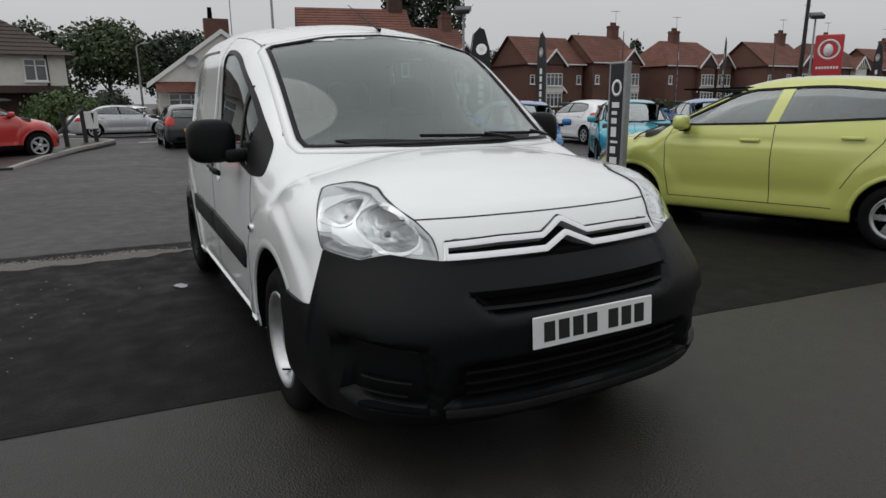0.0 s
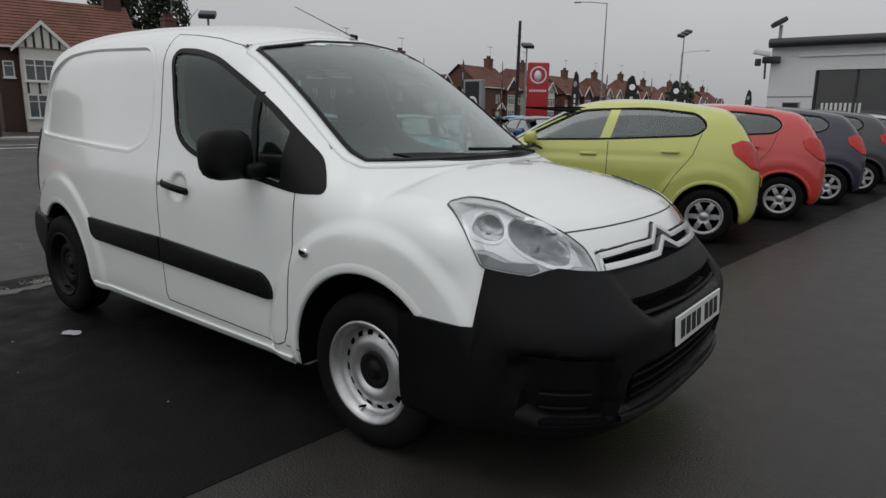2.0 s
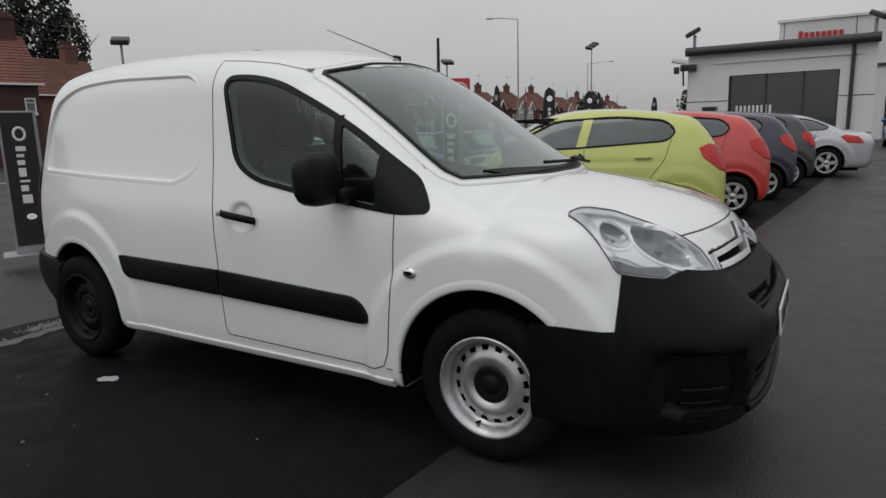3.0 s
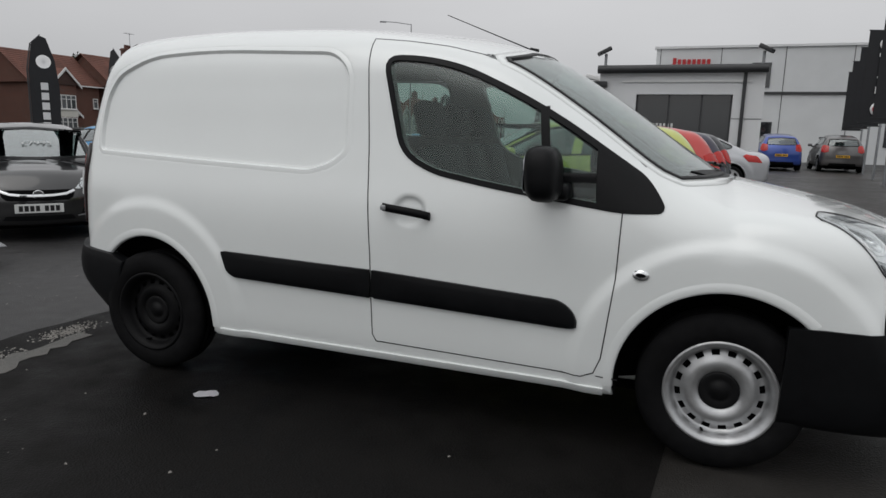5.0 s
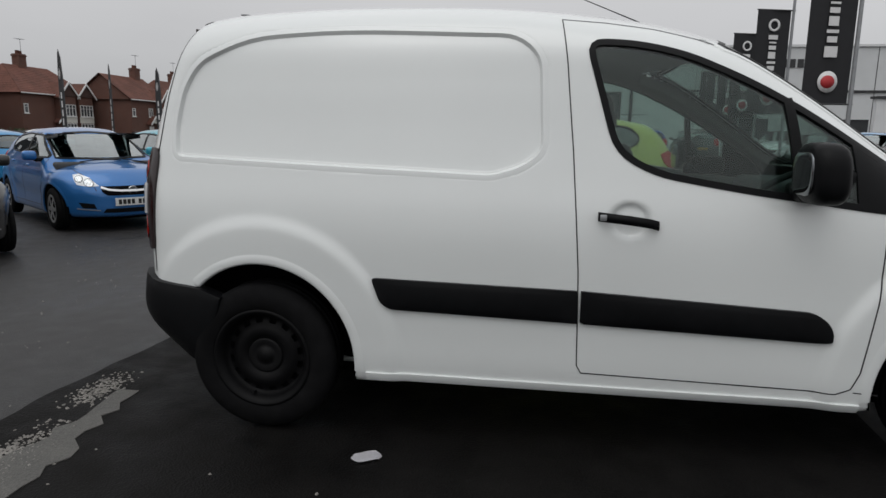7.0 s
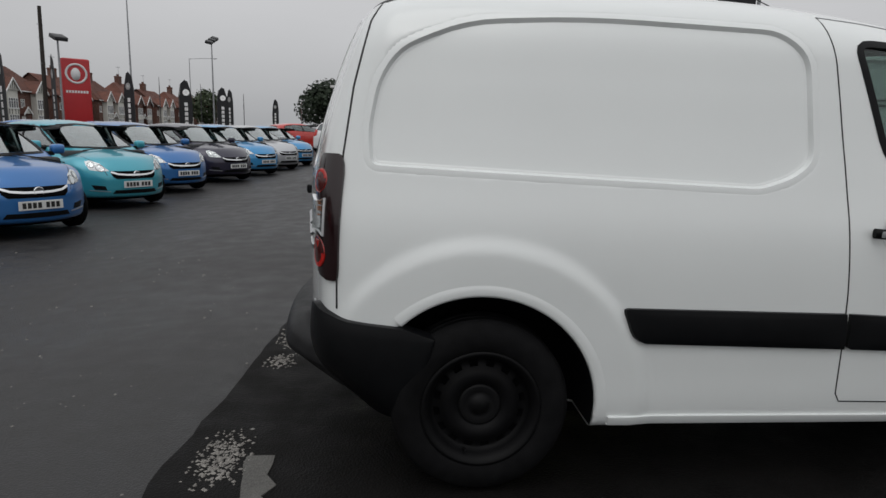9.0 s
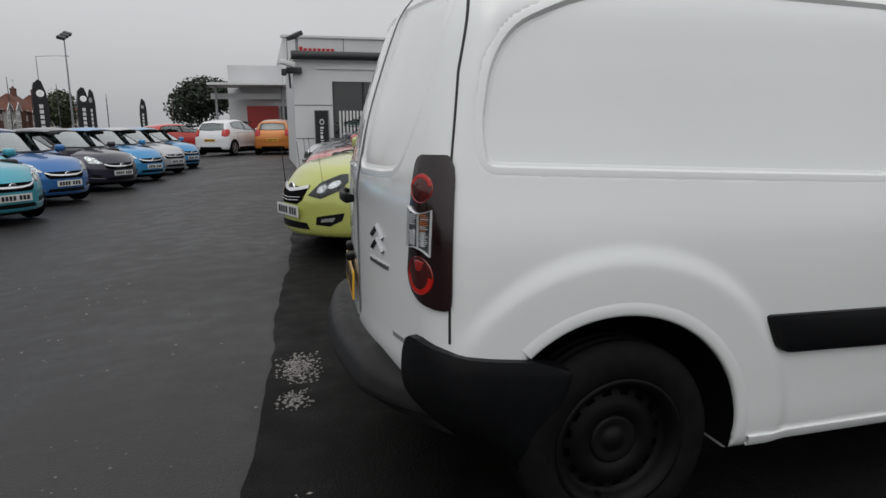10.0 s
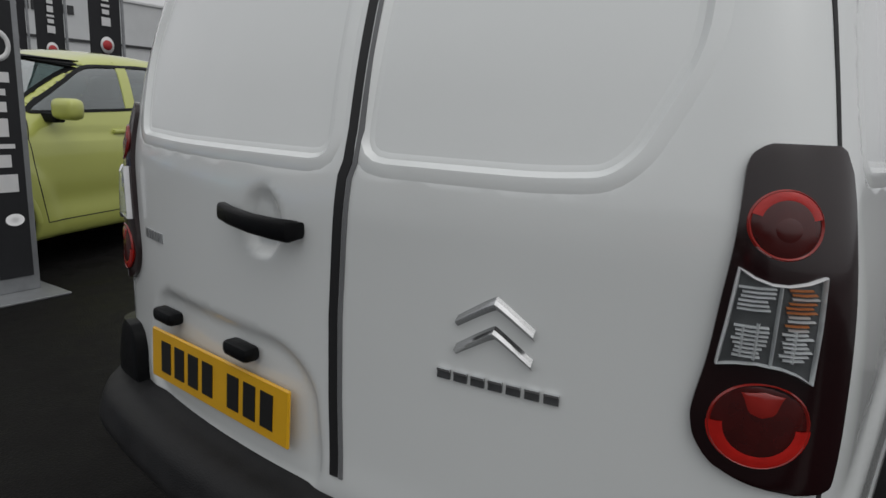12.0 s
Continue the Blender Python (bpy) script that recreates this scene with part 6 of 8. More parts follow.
# ---- more vehicles ----
MOKKA = hatch_spec((1.13, 1.11, 1.12), P_WHITE, r=0.345, rim=0.225, tyre=0.205, arch=0.40, zb=0.27, sill_black=True, wheel="five")
suv = car(MOKKA, "crossover_car", "white compact off-roader parked by the showroom", "", 0.035)
suv.matrix_basis = pose(-4.61, 31.75, 0, 0, 0, 64)
SALOON = hatch_spec((1.18, 1.15, 1.0), P_SILVER, r=0.33, rim=0.23, tyre=0.20, arch=0.385, wheel="five",
    H=line([(1.1, 0.52), (0.85, 0.70), (0.68, 0.80), (0.30, 0.89), (0.0, 0.94), (-0.25, 0.985), (-0.45, 1.07), (-0.85, 1.27), (-1.15, 1.39), (-1.45, 1.44), (-1.9, 1.455), (-2.4, 1.40), (-2.9, 1.20), (-3.2, 1.08), (-3.5, 1.04), (-3.8, 0.98)]),
    axles=((0.0, 0.014), (-2.737, 0.014)), ends=(-3.86, 0.93), tail=line([(0.1, -3.66), (0.3, -3.80), (0.6, -3.84), (0.95, -3.82), (1.1, -3.76), (1.6, -3.6)]),
    nose=line([(0.1, 0.80), (0.22, 0.88), (0.42, 0.92), (0.55, 0.915), (0.68, 0.86), (0.80, 0.74), (1.0, 0.5), (1.7, 0.5)]),
    side_glass=[rounded([(-0.50, 1.01), (-0.62, 1.07), (-1.20, 1.33), (-1.9, 1.365), (-2.45, 1.29), (-2.80, 1.12), (-2.70, 1.06), (-1.5, 1.03)], [0.03, 0.05, 0.12, 0.2, 0.15, 0.05, 0.06, 0.2])],
    pillars=[((-1.60, 1.03), (-1.70, 1.37))], seams=[[(-0.47, 1.0), (-0.42, 0.86), (-0.44, 0.60), (-0.48, 0.32)], [(-1.62, 1.02), (-1.62, 0.7), (-1.62, 0.32)], [(-2.55, 1.06), (-2.45, 0.85), (-2.25, 0.6)]],
    handles=[(-1.40, 0.86), (-2.35, 0.88)], mirror=(-0.62, 0.97), cabin=(-2.65, -0.05, 0.34), screen_x=-1.3, rear_x=-2.4, wiper_x=-0.2,
    rear_glass=[(0.0, 1.10), (0.58, 1.12), (0.48, 1.30), (0.0, 1.33)], taillight=[(48, 0.74), (52, 0.90), (66, 0.94), (72, 0.90), (64, 0.76)], rear_plate_z=0.70)
saloon = car(SALOON, "saloon_car", "silver saloon parked at the end of the near row", "", 0.035)
saloon.matrix_basis = pose(-1.86, 13.9, 0, 0, 0, 199)

tagged(put(suv, P_WHITE, P_ORANGE, -2.86, 32.2, 82, "orange compact off-roader parked by the showroom"), category="car")
put(suv, P_WHITE, P_DEEPBLUE, 3.95, 32.0, 92, "deep blue compact off-roader seen from behind")
put(suv, P_WHITE, P_GREY, 6.7, 32.7, 88, "grey brown off-roader seen from behind")
put(suv, P_WHITE, P_WHITE, 9.6, 28.6, -120, "white off-roader facing the forecourt")
put(corsa, P_BLUE, P_BLACK, 8.9, 22.9, -125, "black hatchback facing the forecourt")
put(corsa, P_BLUE, P_SKY, 9.1, 19.4, -120, "bright blue hatchback facing the forecourt")
put(corsa, P_BLUE, P_GREY, 8.9, 16.3, -120, "grey hatchback facing the forecourt")
put(corsa, P_BLUE, P_RED, -6.9, 34.2, 35, "red hatchback behind the far row")
put(corsa, P_BLUE, P_CHAR, -23.9, 1.43, 180, "dark grey hatchback waiting at the junction")
put(saloon, P_SILVER, P_SILVER, -31.7, 1.25, 90, "silver saloon on the main road")
put(suv, P_WHITE, P_RED, -18.4, -3.2, 118, "red off-roader parked behind the kerb")
put(suv, P_WHITE, P_CHAR, -15.0, -4.5, 100, "dark off-roader parked behind the kerb")
put(corsa, P_BLUE, P_SKY, -16.0, 10.2, 172, "bright blue hatchback in the back row")
put(corsa, P_BLUE, P_WHITE, -16.9, 14.2, 172, "white hatchback in the back row")
put(corsa, P_BLUE, P_BLUE, -16.0, 18.9, 172, "mid blue hatchback in the back row")
put(corsa, P_BLUE, P_SKY, -15.8, 23.3, 172, "bright blue hatchback in the back row")
put(saloon, P_SILVER, P_SILVER, -39.5, 0.6, 172, "silver car parked on a driveway")

# price painted on the black hatchback's windscreen
txt = bpy.data.curves.new("price", "FONT")
txt.body, txt.size, txt.extrude = "£7995", 0.15, 0.001
txt.materials.append(M_CHALK)
txt.align_x = "CENTER"
price = tagged(new("windscreen_price", txt), "white price figures painted on a windscreen", "price figures")
bk = pose(-8.26, 2.88, ground_z(-8.26, 2.88), 0, 0, -37)
pp, nn = lay(shell(CORSA), "F", [0.05], [1.19])
price.matrix_basis = bk @ Matrix.Translation(pp[0] + nn[0] * 0.011) @ Vector(nn[0]).to_track_quat("Z", "Y").to_matrix().to_4x4() @ Matrix.Translation((0, -0.05, 0))

# ---- buildings ----
M_BRICK = brick_mat("red_brick", (0.16, 0.060, 0.038), (0.11, 0.045, 0.032), (0.20, 0.18, 0.16), 4.6)
M_DKBRICK = brick_mat("dark_brick", (0.075, 0.032, 0.024), (0.055, 0.026, 0.02), (0.12, 0.11, 0.10), 4.6)
M_TILE = mat("clay_roof_tile", (0.125, 0.050, 0.035), 0.85, 0, 0.35, 5.0, 0.5, 14, lot=0.18)
M_RENDER = mat("cream_render", (0.62, 0.61, 0.56), 0.9, 0, 0.08, 3, 0.1, 60)
M_TIMBER = mat("black_timber", (0.02, 0.018, 0.017), 0.7, 0, 0.2, 10)
M_UPVC = mat("white_frame", (0.72, 0.72, 0.71), 0.45, 0, 0.05, 10)
M_PANE = mat("house_pane", (0.055, 0.062, 0.068), 0.06, 0, 0.4, 1.2, coat=1.0)
M_SLATE = mat("brown_roof", (0.045, 0.032, 0.026), 0.85, 0, 0.3, 5, 0.5, 14)
M_CLAD = mat("grey_cladding", (0.60, 0.615, 0.62), 0.55, 0.0, 0.06, 1.2, 0.03, 40)
M_CLADL = mat("light_grey_cladding", (0.68, 0.69, 0.695), 0.55, 0.0, 0.06, 1.2, 0.03, 40)
M_DARKGLASS = mat("dark_showroom_glass", (0.020, 0.022, 0.024), 0.05, 0, 0.3, 0.8, coat=1.0)
M_FASCIA = mat("dark_fascia", (0.03, 0.031, 0.033), 0.5, 0, 0.15, 6)
M_POLE = mat("galvanised_pole", (0.30, 0.31, 0.32), 0.5, 0.6, 0.15, 12)
M_WOODPOLE = mat("creosoted_pole", (0.030, 0.025, 0.021), 0.85, 0, 0.3, 14)
M_BANNER = mat("black_banner_cloth", (0.012, 0.0125, 0.015), 0.7, 0, 0.2, 8, 0.1, 40)
M_BWHITE = mat("banner_white", (0.72, 0.72, 0.72), 0.7, 0, 0.06, 10)
M_BRED = mat("banner_red", (0.45, 0.03, 0.035), 0.6, 0, 0.1, 10)
M_SIGNRED = mat("sign_red", (0.42, 0.016, 0.020), 0.35, 0, 0.06, 3)
M_LEAF = mat("leaves", (0.040, 0.062, 0.022), 0.7, 0, 0.5, 3.0, lot=0.25)
M_DARKLEAF = mat("dark_leaves", (0.018, 0.032, 0.014), 0.75, 0, 0.5, 3.0, lot=0.2)
M_HEDGE = mat("hedge_leaves", (0.050, 0.085, 0.020), 0.7, 0, 0.5, 4.0)
M_BARK = mat("bark", (0.055, 0.045, 0.038), 0.9, 0, 0.3, 8, 0.4, 30)
M_REDDOOR = mat("red_door_paint", (0.30, 0.02, 0.018), 0.45, 0, 0.1, 4)


def window(root, x, y, z, w, h, lights=3, top=True, depth=0.09, name="window"):
    """A casement window in a wall that faces +x; x: the wall's face."""
    bm = bmesh.new()
    t_ = 0.075
    box(bm, x - 0.02, x + depth, y - w / 2, y + w / 2, z, z + t_)
    box(bm, x - 0.02, x + depth, y - w / 2, y + w / 2, z + h - t_, z + h)
    for i in range(lights + 1):
        u = y - w / 2 + (w - t_) * i / lights
        box(bm, x - 0.02, x + depth * 0.9, u, u + t_, z + t_, z + h - t_)
    if top:
        box(bm, x - 0.02, x + depth * 0.9, y - w / 2, y + w / 2, z + h * 0.68, z + h * 0.68 + 0.05)
    fr = part(name, bm, M_UPVC, root, "white framed casement", smooth=False)
    part("pane", boxes((x - 0.01, x + 0.02, y - w / 2 + 0.03, y + w / 2 - 0.03, z + 0.03, z + h - 0.03)), M_PANE, fr, smooth=False)
    part("sill", boxes((x - 0.02, x + depth + 0.06, y - w / 2 - 0.06, y + w / 2 + 0.06, z - 0.08, z)), M_UPVC, fr, smooth=False)


def gable(root, x0, x1, y, w, z, rise, wallmat, over=0.25, roofmat=None):
    """A gabled front of width w between x0 and x1, its eaves at z: the triangle, its two slopes and bargeboards."""
    bm = bmesh.new()
    prism(bm, [(y - w / 2, z), (y + w / 2, z), (y, z + rise)], x0, x1 - 0.12, Matrix(((0, 0, 1, 0), (1, 0, 0, 0), (0, 1, 0, 0), (0, 0, 0, 1))))
    part("gable_wall", bm, wallmat, root, smooth=False)
    for sd in (-1, 1):
        k = rise / (w / 2)
        e_ = over
        bm = bmesh.new()
        prof = [(y, z + rise + 0.16), (y + sd * (w / 2 + e_), z - k * e_ + 0.16), (y + sd * (w / 2 + e_), z - k * e_), (y, z + rise)]
        prism(bm, prof, x0 - 1.2, x1 - 0.02, Matrix(((0, 0, 1, 0), (1, 0, 0, 0), (0, 1, 0, 0), (0, 0, 0, 1))))
        part("gable_roof", bm, roofmat or M_TILE, root, smooth=False)
        bm = bmesh.new()
        prof = [(y, z + rise + 0.20), (y + sd * (w / 2 + e_), z - k * e_ + 0.20), (y + sd * (w / 2 + e_), z - k * e_ - 0.06), (y, z + rise - 0.06)]
        prism(bm, prof, x1 - 0.02, x1 + 0.06, Matrix(((0, 0, 1, 0), (1, 0, 0, 0), (0, 1, 0, 0), (0, 0, 0, 1))))
        part("bargeboard", bm, M_UPVC, root, "white bargeboard", smooth=False)


def tile_rows(bm, a, b, c, d, rows):
    """Courses of tiles as shallow steps over the slope a (left eaves), b (right eaves), c (right ridge), d (left ridge)."""
    a, b, c, d = (Vector(v) for v in (a, b, c, d))
    n = (b - a).cross(d - a).normalized() * 0.035
    for i in range(rows):
        s0, s1 = i / rows, (i + 1) / rows
        p, q, r, s_ = a.lerp(d, s0), b.lerp(c, s0), b.lerp(c, s1), a.lerp(d, s1)
        v = [bm.verts.new(k) for k in (p + n, q + n, r, s_, p, q)]
        bm.faces.new(v[:4])
        bm.faces.new((v[4], v[5], v[1], v[0]))
    bmesh.ops.remove_doubles(bm, verts=bm.verts[:], dist=0.0005)


def house(x, y, turn, label, w=8.6, depth=7.5, eaves=4.9, ridge=7.9, style="gable", brick=None, bays=((-2.3, 1), (2.3, 1)), timber=False, chimneys=((0.0, 0.4),), z=None):
    brick = brick or M_BRICK
    root = thing("house", label, "house", "houses across the road", at=pose(x, y, ground_z(x, y) if z is None else z, 0, 0, turn))
    part("wall", boxes((-depth, 0, -w / 2, w / 2, 0, eaves)), brick, root, smooth=False)
    bm = bmesh.new()
    o, mx = 0.35, -depth / 2
    hip = 2.6 if style == "hip" else 0.0
    ez = eaves - 0.05
    A, B, C, D = (o, -w / 2 - o, ez), (o, w / 2 + o, ez), (-depth - o, w / 2 + o, ez), (-depth - o, -w / 2 - o, ez)
    R0, R1 = (mx, -w / 2 - o + hip, ridge), (mx, w / 2 + o - hip, ridge)
    tile_rows(bm, A, B, R1, R0, 16)
    tile_rows(bm, C, D, R0, R1, 16)
    if hip:
        tile_rows(bm, B, C, R1, R1, 16)
        tile_rows(bm, D, A, R0, R0, 16)
    vs = [bm.verts.new(v) for v in (A, B, C, D)]
    bm.faces.new(vs)
    part("roof", bm, M_TILE, root, "weathered clay tile roof", smooth=False)
    if not hip:
        for sd in (-1, 1):
            bm = bmesh.new()
            prism(bm, [(0, eaves), (-depth, eaves), (mx, ridge - 0.15)], sd * (w / 2 - 0.12), sd * w / 2, Matrix(((1, 0, 0, 0), (0, 0, 1, 0), (0, 1, 0, 0), (0, 0, 0, 1))))
            part("end_gable", bm, brick, root, smooth=False)
    part("gutter", boxes((0.30, 0.42, -w / 2 - 0.3, w / 2 + 0.3, eaves - 0.12, eaves)), M_UPVC, root, smooth=False)
    for by, _ in bays:
        bx = 0.75
        part("bay", boxes((0, bx, by - 1.25, by + 1.25, 0, eaves - 0.1)), M_RENDER if timber else brick, root, smooth=False)
        part("bay_band", boxes((bx, bx + 0.03, by - 1.26, by + 1.26, 2.35, 3.05)), M_RENDER, root, "cream panel between the bay windows", smooth=False)
        window(root, bx, by, 0.85, 2.2, 1.45, 4, True, name="bay_window")
        window(root, bx, by, 3.10, 2.2, 1.35, 4, True, name="bay_window")
        gable(root, -1.2, bx + 0.25, by, 2.9, eaves - 0.1, 1.45, M_RENDER if timber else M_DKBRICK)
        if timber:
            for k in (-0.9, -0.45, 0.0, 0.45, 0.9):
                part("timber", boxes((bx + 0.12, bx + 0.17, by + k - 0.06, by + k + 0.06, eaves - 0.1, eaves + 1.3 - abs(k) * 1.0)), M_TIMBER, root, smooth=False)
            for k in (-1.0, -0.4, 0.4, 1.0):
                part("timber", boxes((bx + 0.02, bx + 0.06, by + k - 0.06, by + k + 0.06, 2.35, 3.05)), M_TIMBER, root, smooth=False)
    window(root, 0, 0.0, 3.3, 0.9, 1.1, 2, True)
    part("door", boxes((-0.05, 0.05, -0.48, 0.48, 0.05, 2.1), bevel=0.01), M_UPVC, root, smooth=False)
    gable(root, -0.2, 0.7, 0.0, 1.7, 2.5, 0.75, M_RENDER)
    for sd in (-1, 1):
        window(root, 0, sd * (w / 2 - 0.55), 3.3, 0.6, 1.0, 1, True)
    for cy, ox in chimneys:
        ch = part("chimney", boxes((mx - 0.45, mx + 0.45, cy - 0.55, cy + 0.55, ridge - 0.9, ridge + 1.25)), brick, root, smooth=False)
        part("corbel", boxes((mx - 0.52, mx + 0.52, cy - 0.62, cy + 0.62, ridge + 1.0, ridge + 1.14)), brick, ch, smooth=False)
        for k in (-0.32, 0.0, 0.32):
            part("chimney_pot", (lambda g_: ([(v[0] + mx, v[2] + cy + k, v[1] + ridge + 1.25) for v in g_[0]], g_[1]))(lathe([(0.13, 0), (0.11, 0.35), (0.13, 0.38), (0.09, 0.38), (0.08, 0.1)], 12)), M_TILE, ch)
        ay = cy + 0.4
        bm = bmesh.new()
        tube(bm, [(mx, ay, ridge + 1.2), (mx, ay, ridge + 3.0)], 0.025, 6)
        mast = part("tv_aerial", bm, M_POLE, root, "thin roof aerial")
        part("boom", tube(bmesh.new(), [(mx - 0.1, ay - 0.7, ridge + 2.9), (mx + 0.1, ay + 0.6, ridge + 2.95)], 0.018, 5), M_POLE, mast)
        for k in range(6):
            yy = ay - 0.6 + 0.2 * k
            part("rod", tube(bmesh.new(), [(mx - 0.3, yy, ridge + 2.92), (mx + 0.3, yy, ridge + 2.92)], 0.012, 4), M_POLE, mast)
    return root


house(-44.0, 16.4, -14, "half-timbered brick house with a cream gable", w=8, timber=True, eaves=5.2, ridge=8.6, brick=M_DKBRICK, bays=((-1.6, 1),), chimneys=((3.4, 0),))
house(-53.8, 28.3, 0, "red brick house with a clay tile roof", w=7.4, ridge=8.7, eaves=5.4, bays=((2.4, 1),), chimneys=((2.6, 0),))
house(-57.4, 45.0, 0, "red brick house with a white gabled bay", w=7.6, eaves=5.5, ridge=8.7, bays=((-0.8, 1),), chimneys=())
house(-56.2, 52.8, 0, "tall red brick house with a cream bay gable", w=6.8, eaves=5.7, ridge=9.0, bays=((1.7, 1),), chimneys=((2.6, 0),))
house(-55.6, 66.0, 0, "pair of red brick houses under a hipped tile roof", w=11.2, eaves=5.5, ridge=8.7, style="hip", bays=((0.6, 1), (3.6, 1)), chimneys=((-0.9, 0),))
house(-50.6, 76.2, 0, "brick house with its gable to the road", w=8.4, eaves=5.4, ridge=8.5, bays=((2.6, 1),), brick=M_BRICK, chimneys=((2.9, 0),))
house(-52.6, 90.5, 0, "half-timbered pair of brick houses under a hipped roof", w=11.6, eaves=5.5, ridge=8.9, style="hip", timber=True, bays=((-3.6, 1), (3.4, 1)), chimneys=((1.4, 0),))
for i in range(7):
    house(-52 + 0.4 * i, 104.0 + 12.5 * i, 0, "half-timbered brick house along the road" if i % 2 else "red brick house along the road", w=10.0, eaves=5.3, ridge=8.5 + 0.3 * (i % 3), style="hip" if i % 3 else "gable", timber=i % 2 == 1, chimneys=((1.5 - i % 4, 0),))

# cream bungalow with its gable to the road
bung = thing("bungalow", "cream gabled bungalow with red tile skirt and brick walls", "house", at=pose(-37.5, 5.5, -0.3, 0, 0, -4))
part("wall", boxes((-11, 0, -3.6, 3.6, 0, 2.5)), M_RENDER, bung, smooth=False)
part("brick_base", boxes((0, 0.06, -3.6, 3.6, 0, 0.9)), M_BRICK, bung, smooth=False)
gable(bung, -0.2, 0.35, 0, 7.6, 2.75, 2.75, M_RENDER, 0.35, M_SLATE)
bm = bmesh.new()
tile_rows(bm, (0.95, -3.7, 2.2), (0.95, 3.7, 2.2), (0.1, 3.7, 2.85), (0.1, -3.7, 2.85), 6)
part("tile_skirt", bm, M_TILE, bung, "red tile skirt over the front windows", smooth=False)
for sd in (-1, 1):
    bm = bmesh.new()
    tile_rows(bm, *(((-11, -4.2, 2.5), (0.2, -4.2, 2.5), (0.2, 0, 5.65), (-11, 0, 5.65)) if sd < 0 else ((0.2, 4.2, 2.5), (-11, 4.2, 2.5), (-11, 0, 5.65), (0.2, 0, 5.65))), 14)
    part("roof_slope", bm, M_SLATE, bung, smooth=False)
window(bung, 0.24, 0.2, 3.35, 1.9, 1.05, 3, False)
window(bung, 0.0, -1.9, 0.95, 2.4, 1.2, 4)
window(bung, 0.0, 2.0, 0.95, 2.0, 1.2, 3)
part("door", boxes((-0.03, 0.07, -0.3, 0.6, 0, 2.1)), M_UPVC, bung, smooth=False)
ch = part("chimney", boxes((-2.6, -1.8, -0.7, 0.7, 5.0, 6.5)), M_BRICK, bung, smooth=False)
part("chimney_pot", (lambda g_: ([(v[0] - 2.2, v[2] - 0.3, v[1] + 6.5) for v in g_[0]], g_[1]))(lathe([(0.15, 0), (0.12, 0.6), (0.14, 0.65), (0.1, 0.65)], 12)), M_DARK, ch)
bm = bmesh.new()
tube(bm, [(-2.2, 0.9, 5.6), (-2.2, 0.9, 8.2)], 0.03, 6)
tube(bm, [(-2.2, 0.2, 8.15), (-2.2, 1.7, 8.2)], 0.02, 5)
part("tv_aerial", bm, M_POLE, bung)
part("satellite_dish", (lambda g_: ([(0.55 + v[1], v[0] - 1.7, v[2] + 3.9) for v in g_[0]], g_[1]))(lathe([(0.34, 0.0), (0.22, -0.07), (0.001, -0.10)], 20)), M_POLE, bung)

# bus shelter before it
shelter = thing("bus_shelter", "dark framed bus shelter on the far pavement", "bus shelter", at=pose(-35.0, 6.5, -0.28))
for yy in (-2.6, -0.9, 0.9, 2.6):
    bm = bmesh.new()
    tube(bm, [(0, yy, 0), (0, yy, 2.3)], 0.05, 8)
    part("post", bm, M_TIMBER, shelter)
part("roof", boxes((-1.2, 0.15, -2.8, 2.8, 2.3, 2.42), bevel=0.02), M_TIMBER, shelter, smooth=False)
part("rail", boxes((-0.03, 0.03, -2.6, 2.6, 0.75, 0.83)), M_TIMBER, shelter, smooth=False)
part("poster_case", boxes((-0.08, 0.05, -2.5, -1.1, 0.5, 2.1), bevel=0.02), M_UPVC, shelter, smooth=False)

# house at the corner, dark with a white upper storey
corner = thing("corner_house", "dark brick corner house with a white upper storey", "house", at=pose(-44.5, -2.65, -0.32, 0, 0, 6))
part("lower_wall", boxes((-9, 0, -14, 0, 0, 2.75)), M_DKBRICK, corner, smooth=False)
part("upper_wall", boxes((-9, 0.02, -14, 0.02, 2.75, 4.6)), M_RENDER, corner, smooth=False)
bm = bmesh.new()
tile_rows(bm, (0.6, -14.6, 4.5), (0.6, 0.6, 4.5), (-4.5, -4.2, 7.6), (-4.5, -10, 7.6), 12)
tile_rows(bm, (0.6, 0.6, 4.5), (-9.6, 0.6, 4.5), (-4.5, -4.2, 7.6), (-4.5, -4.2, 7.6), 12)
part("roof", bm, M_SLATE, corner, "dark brown hipped roof", smooth=False)
window(corner, 0.02, -1.6, 3.0, 1.2, 1.3, 2)
window(corner, 0.02, -5.0, 3.0, 1.6, 1.3, 2)
for yy in (-1.0, -4.0, -7.0):
    part("timber", boxes((0.02, 0.06, yy - 0.08, yy + 0.08, 2.75, 4.6)), M_TIMBER, corner, smooth=False)
part("lean_to_roof", boxes((0.0, 1.6, -14, -0.2, 2.3, 2.55)), M_SLATE, corner, smooth=False)

# showroom
low = thing("showroom_annexe", "low grey clad showroom annexe with a dark fascia", "building", at=pose(-0.55, -0.5, 0))
part("wall_left", boxes((-2.2, -1.05, 18.5, 18.8, 0, 3.35)), M_CLADL, low, smooth=False)
part("wall_right", boxes((1.72, 2.55, 18.5, 18.8, 0, 3.35)), M_CLADL, low, smooth=False)
part("wall_above", boxes((-1.05, 1.72, 18.5, 18.8, 2.62, 3.35)), M_CLADL, low, smooth=False)
part("wall_below", boxes((-1.05, 1.72, 18.5, 18.8, 0, 0.25)), M_CLADL, low, smooth=False)
part("side_wall", boxes((-2.2, -1.9, 18.8, 25.0, 0, 3.35)), M_CLAD, low, smooth=False)
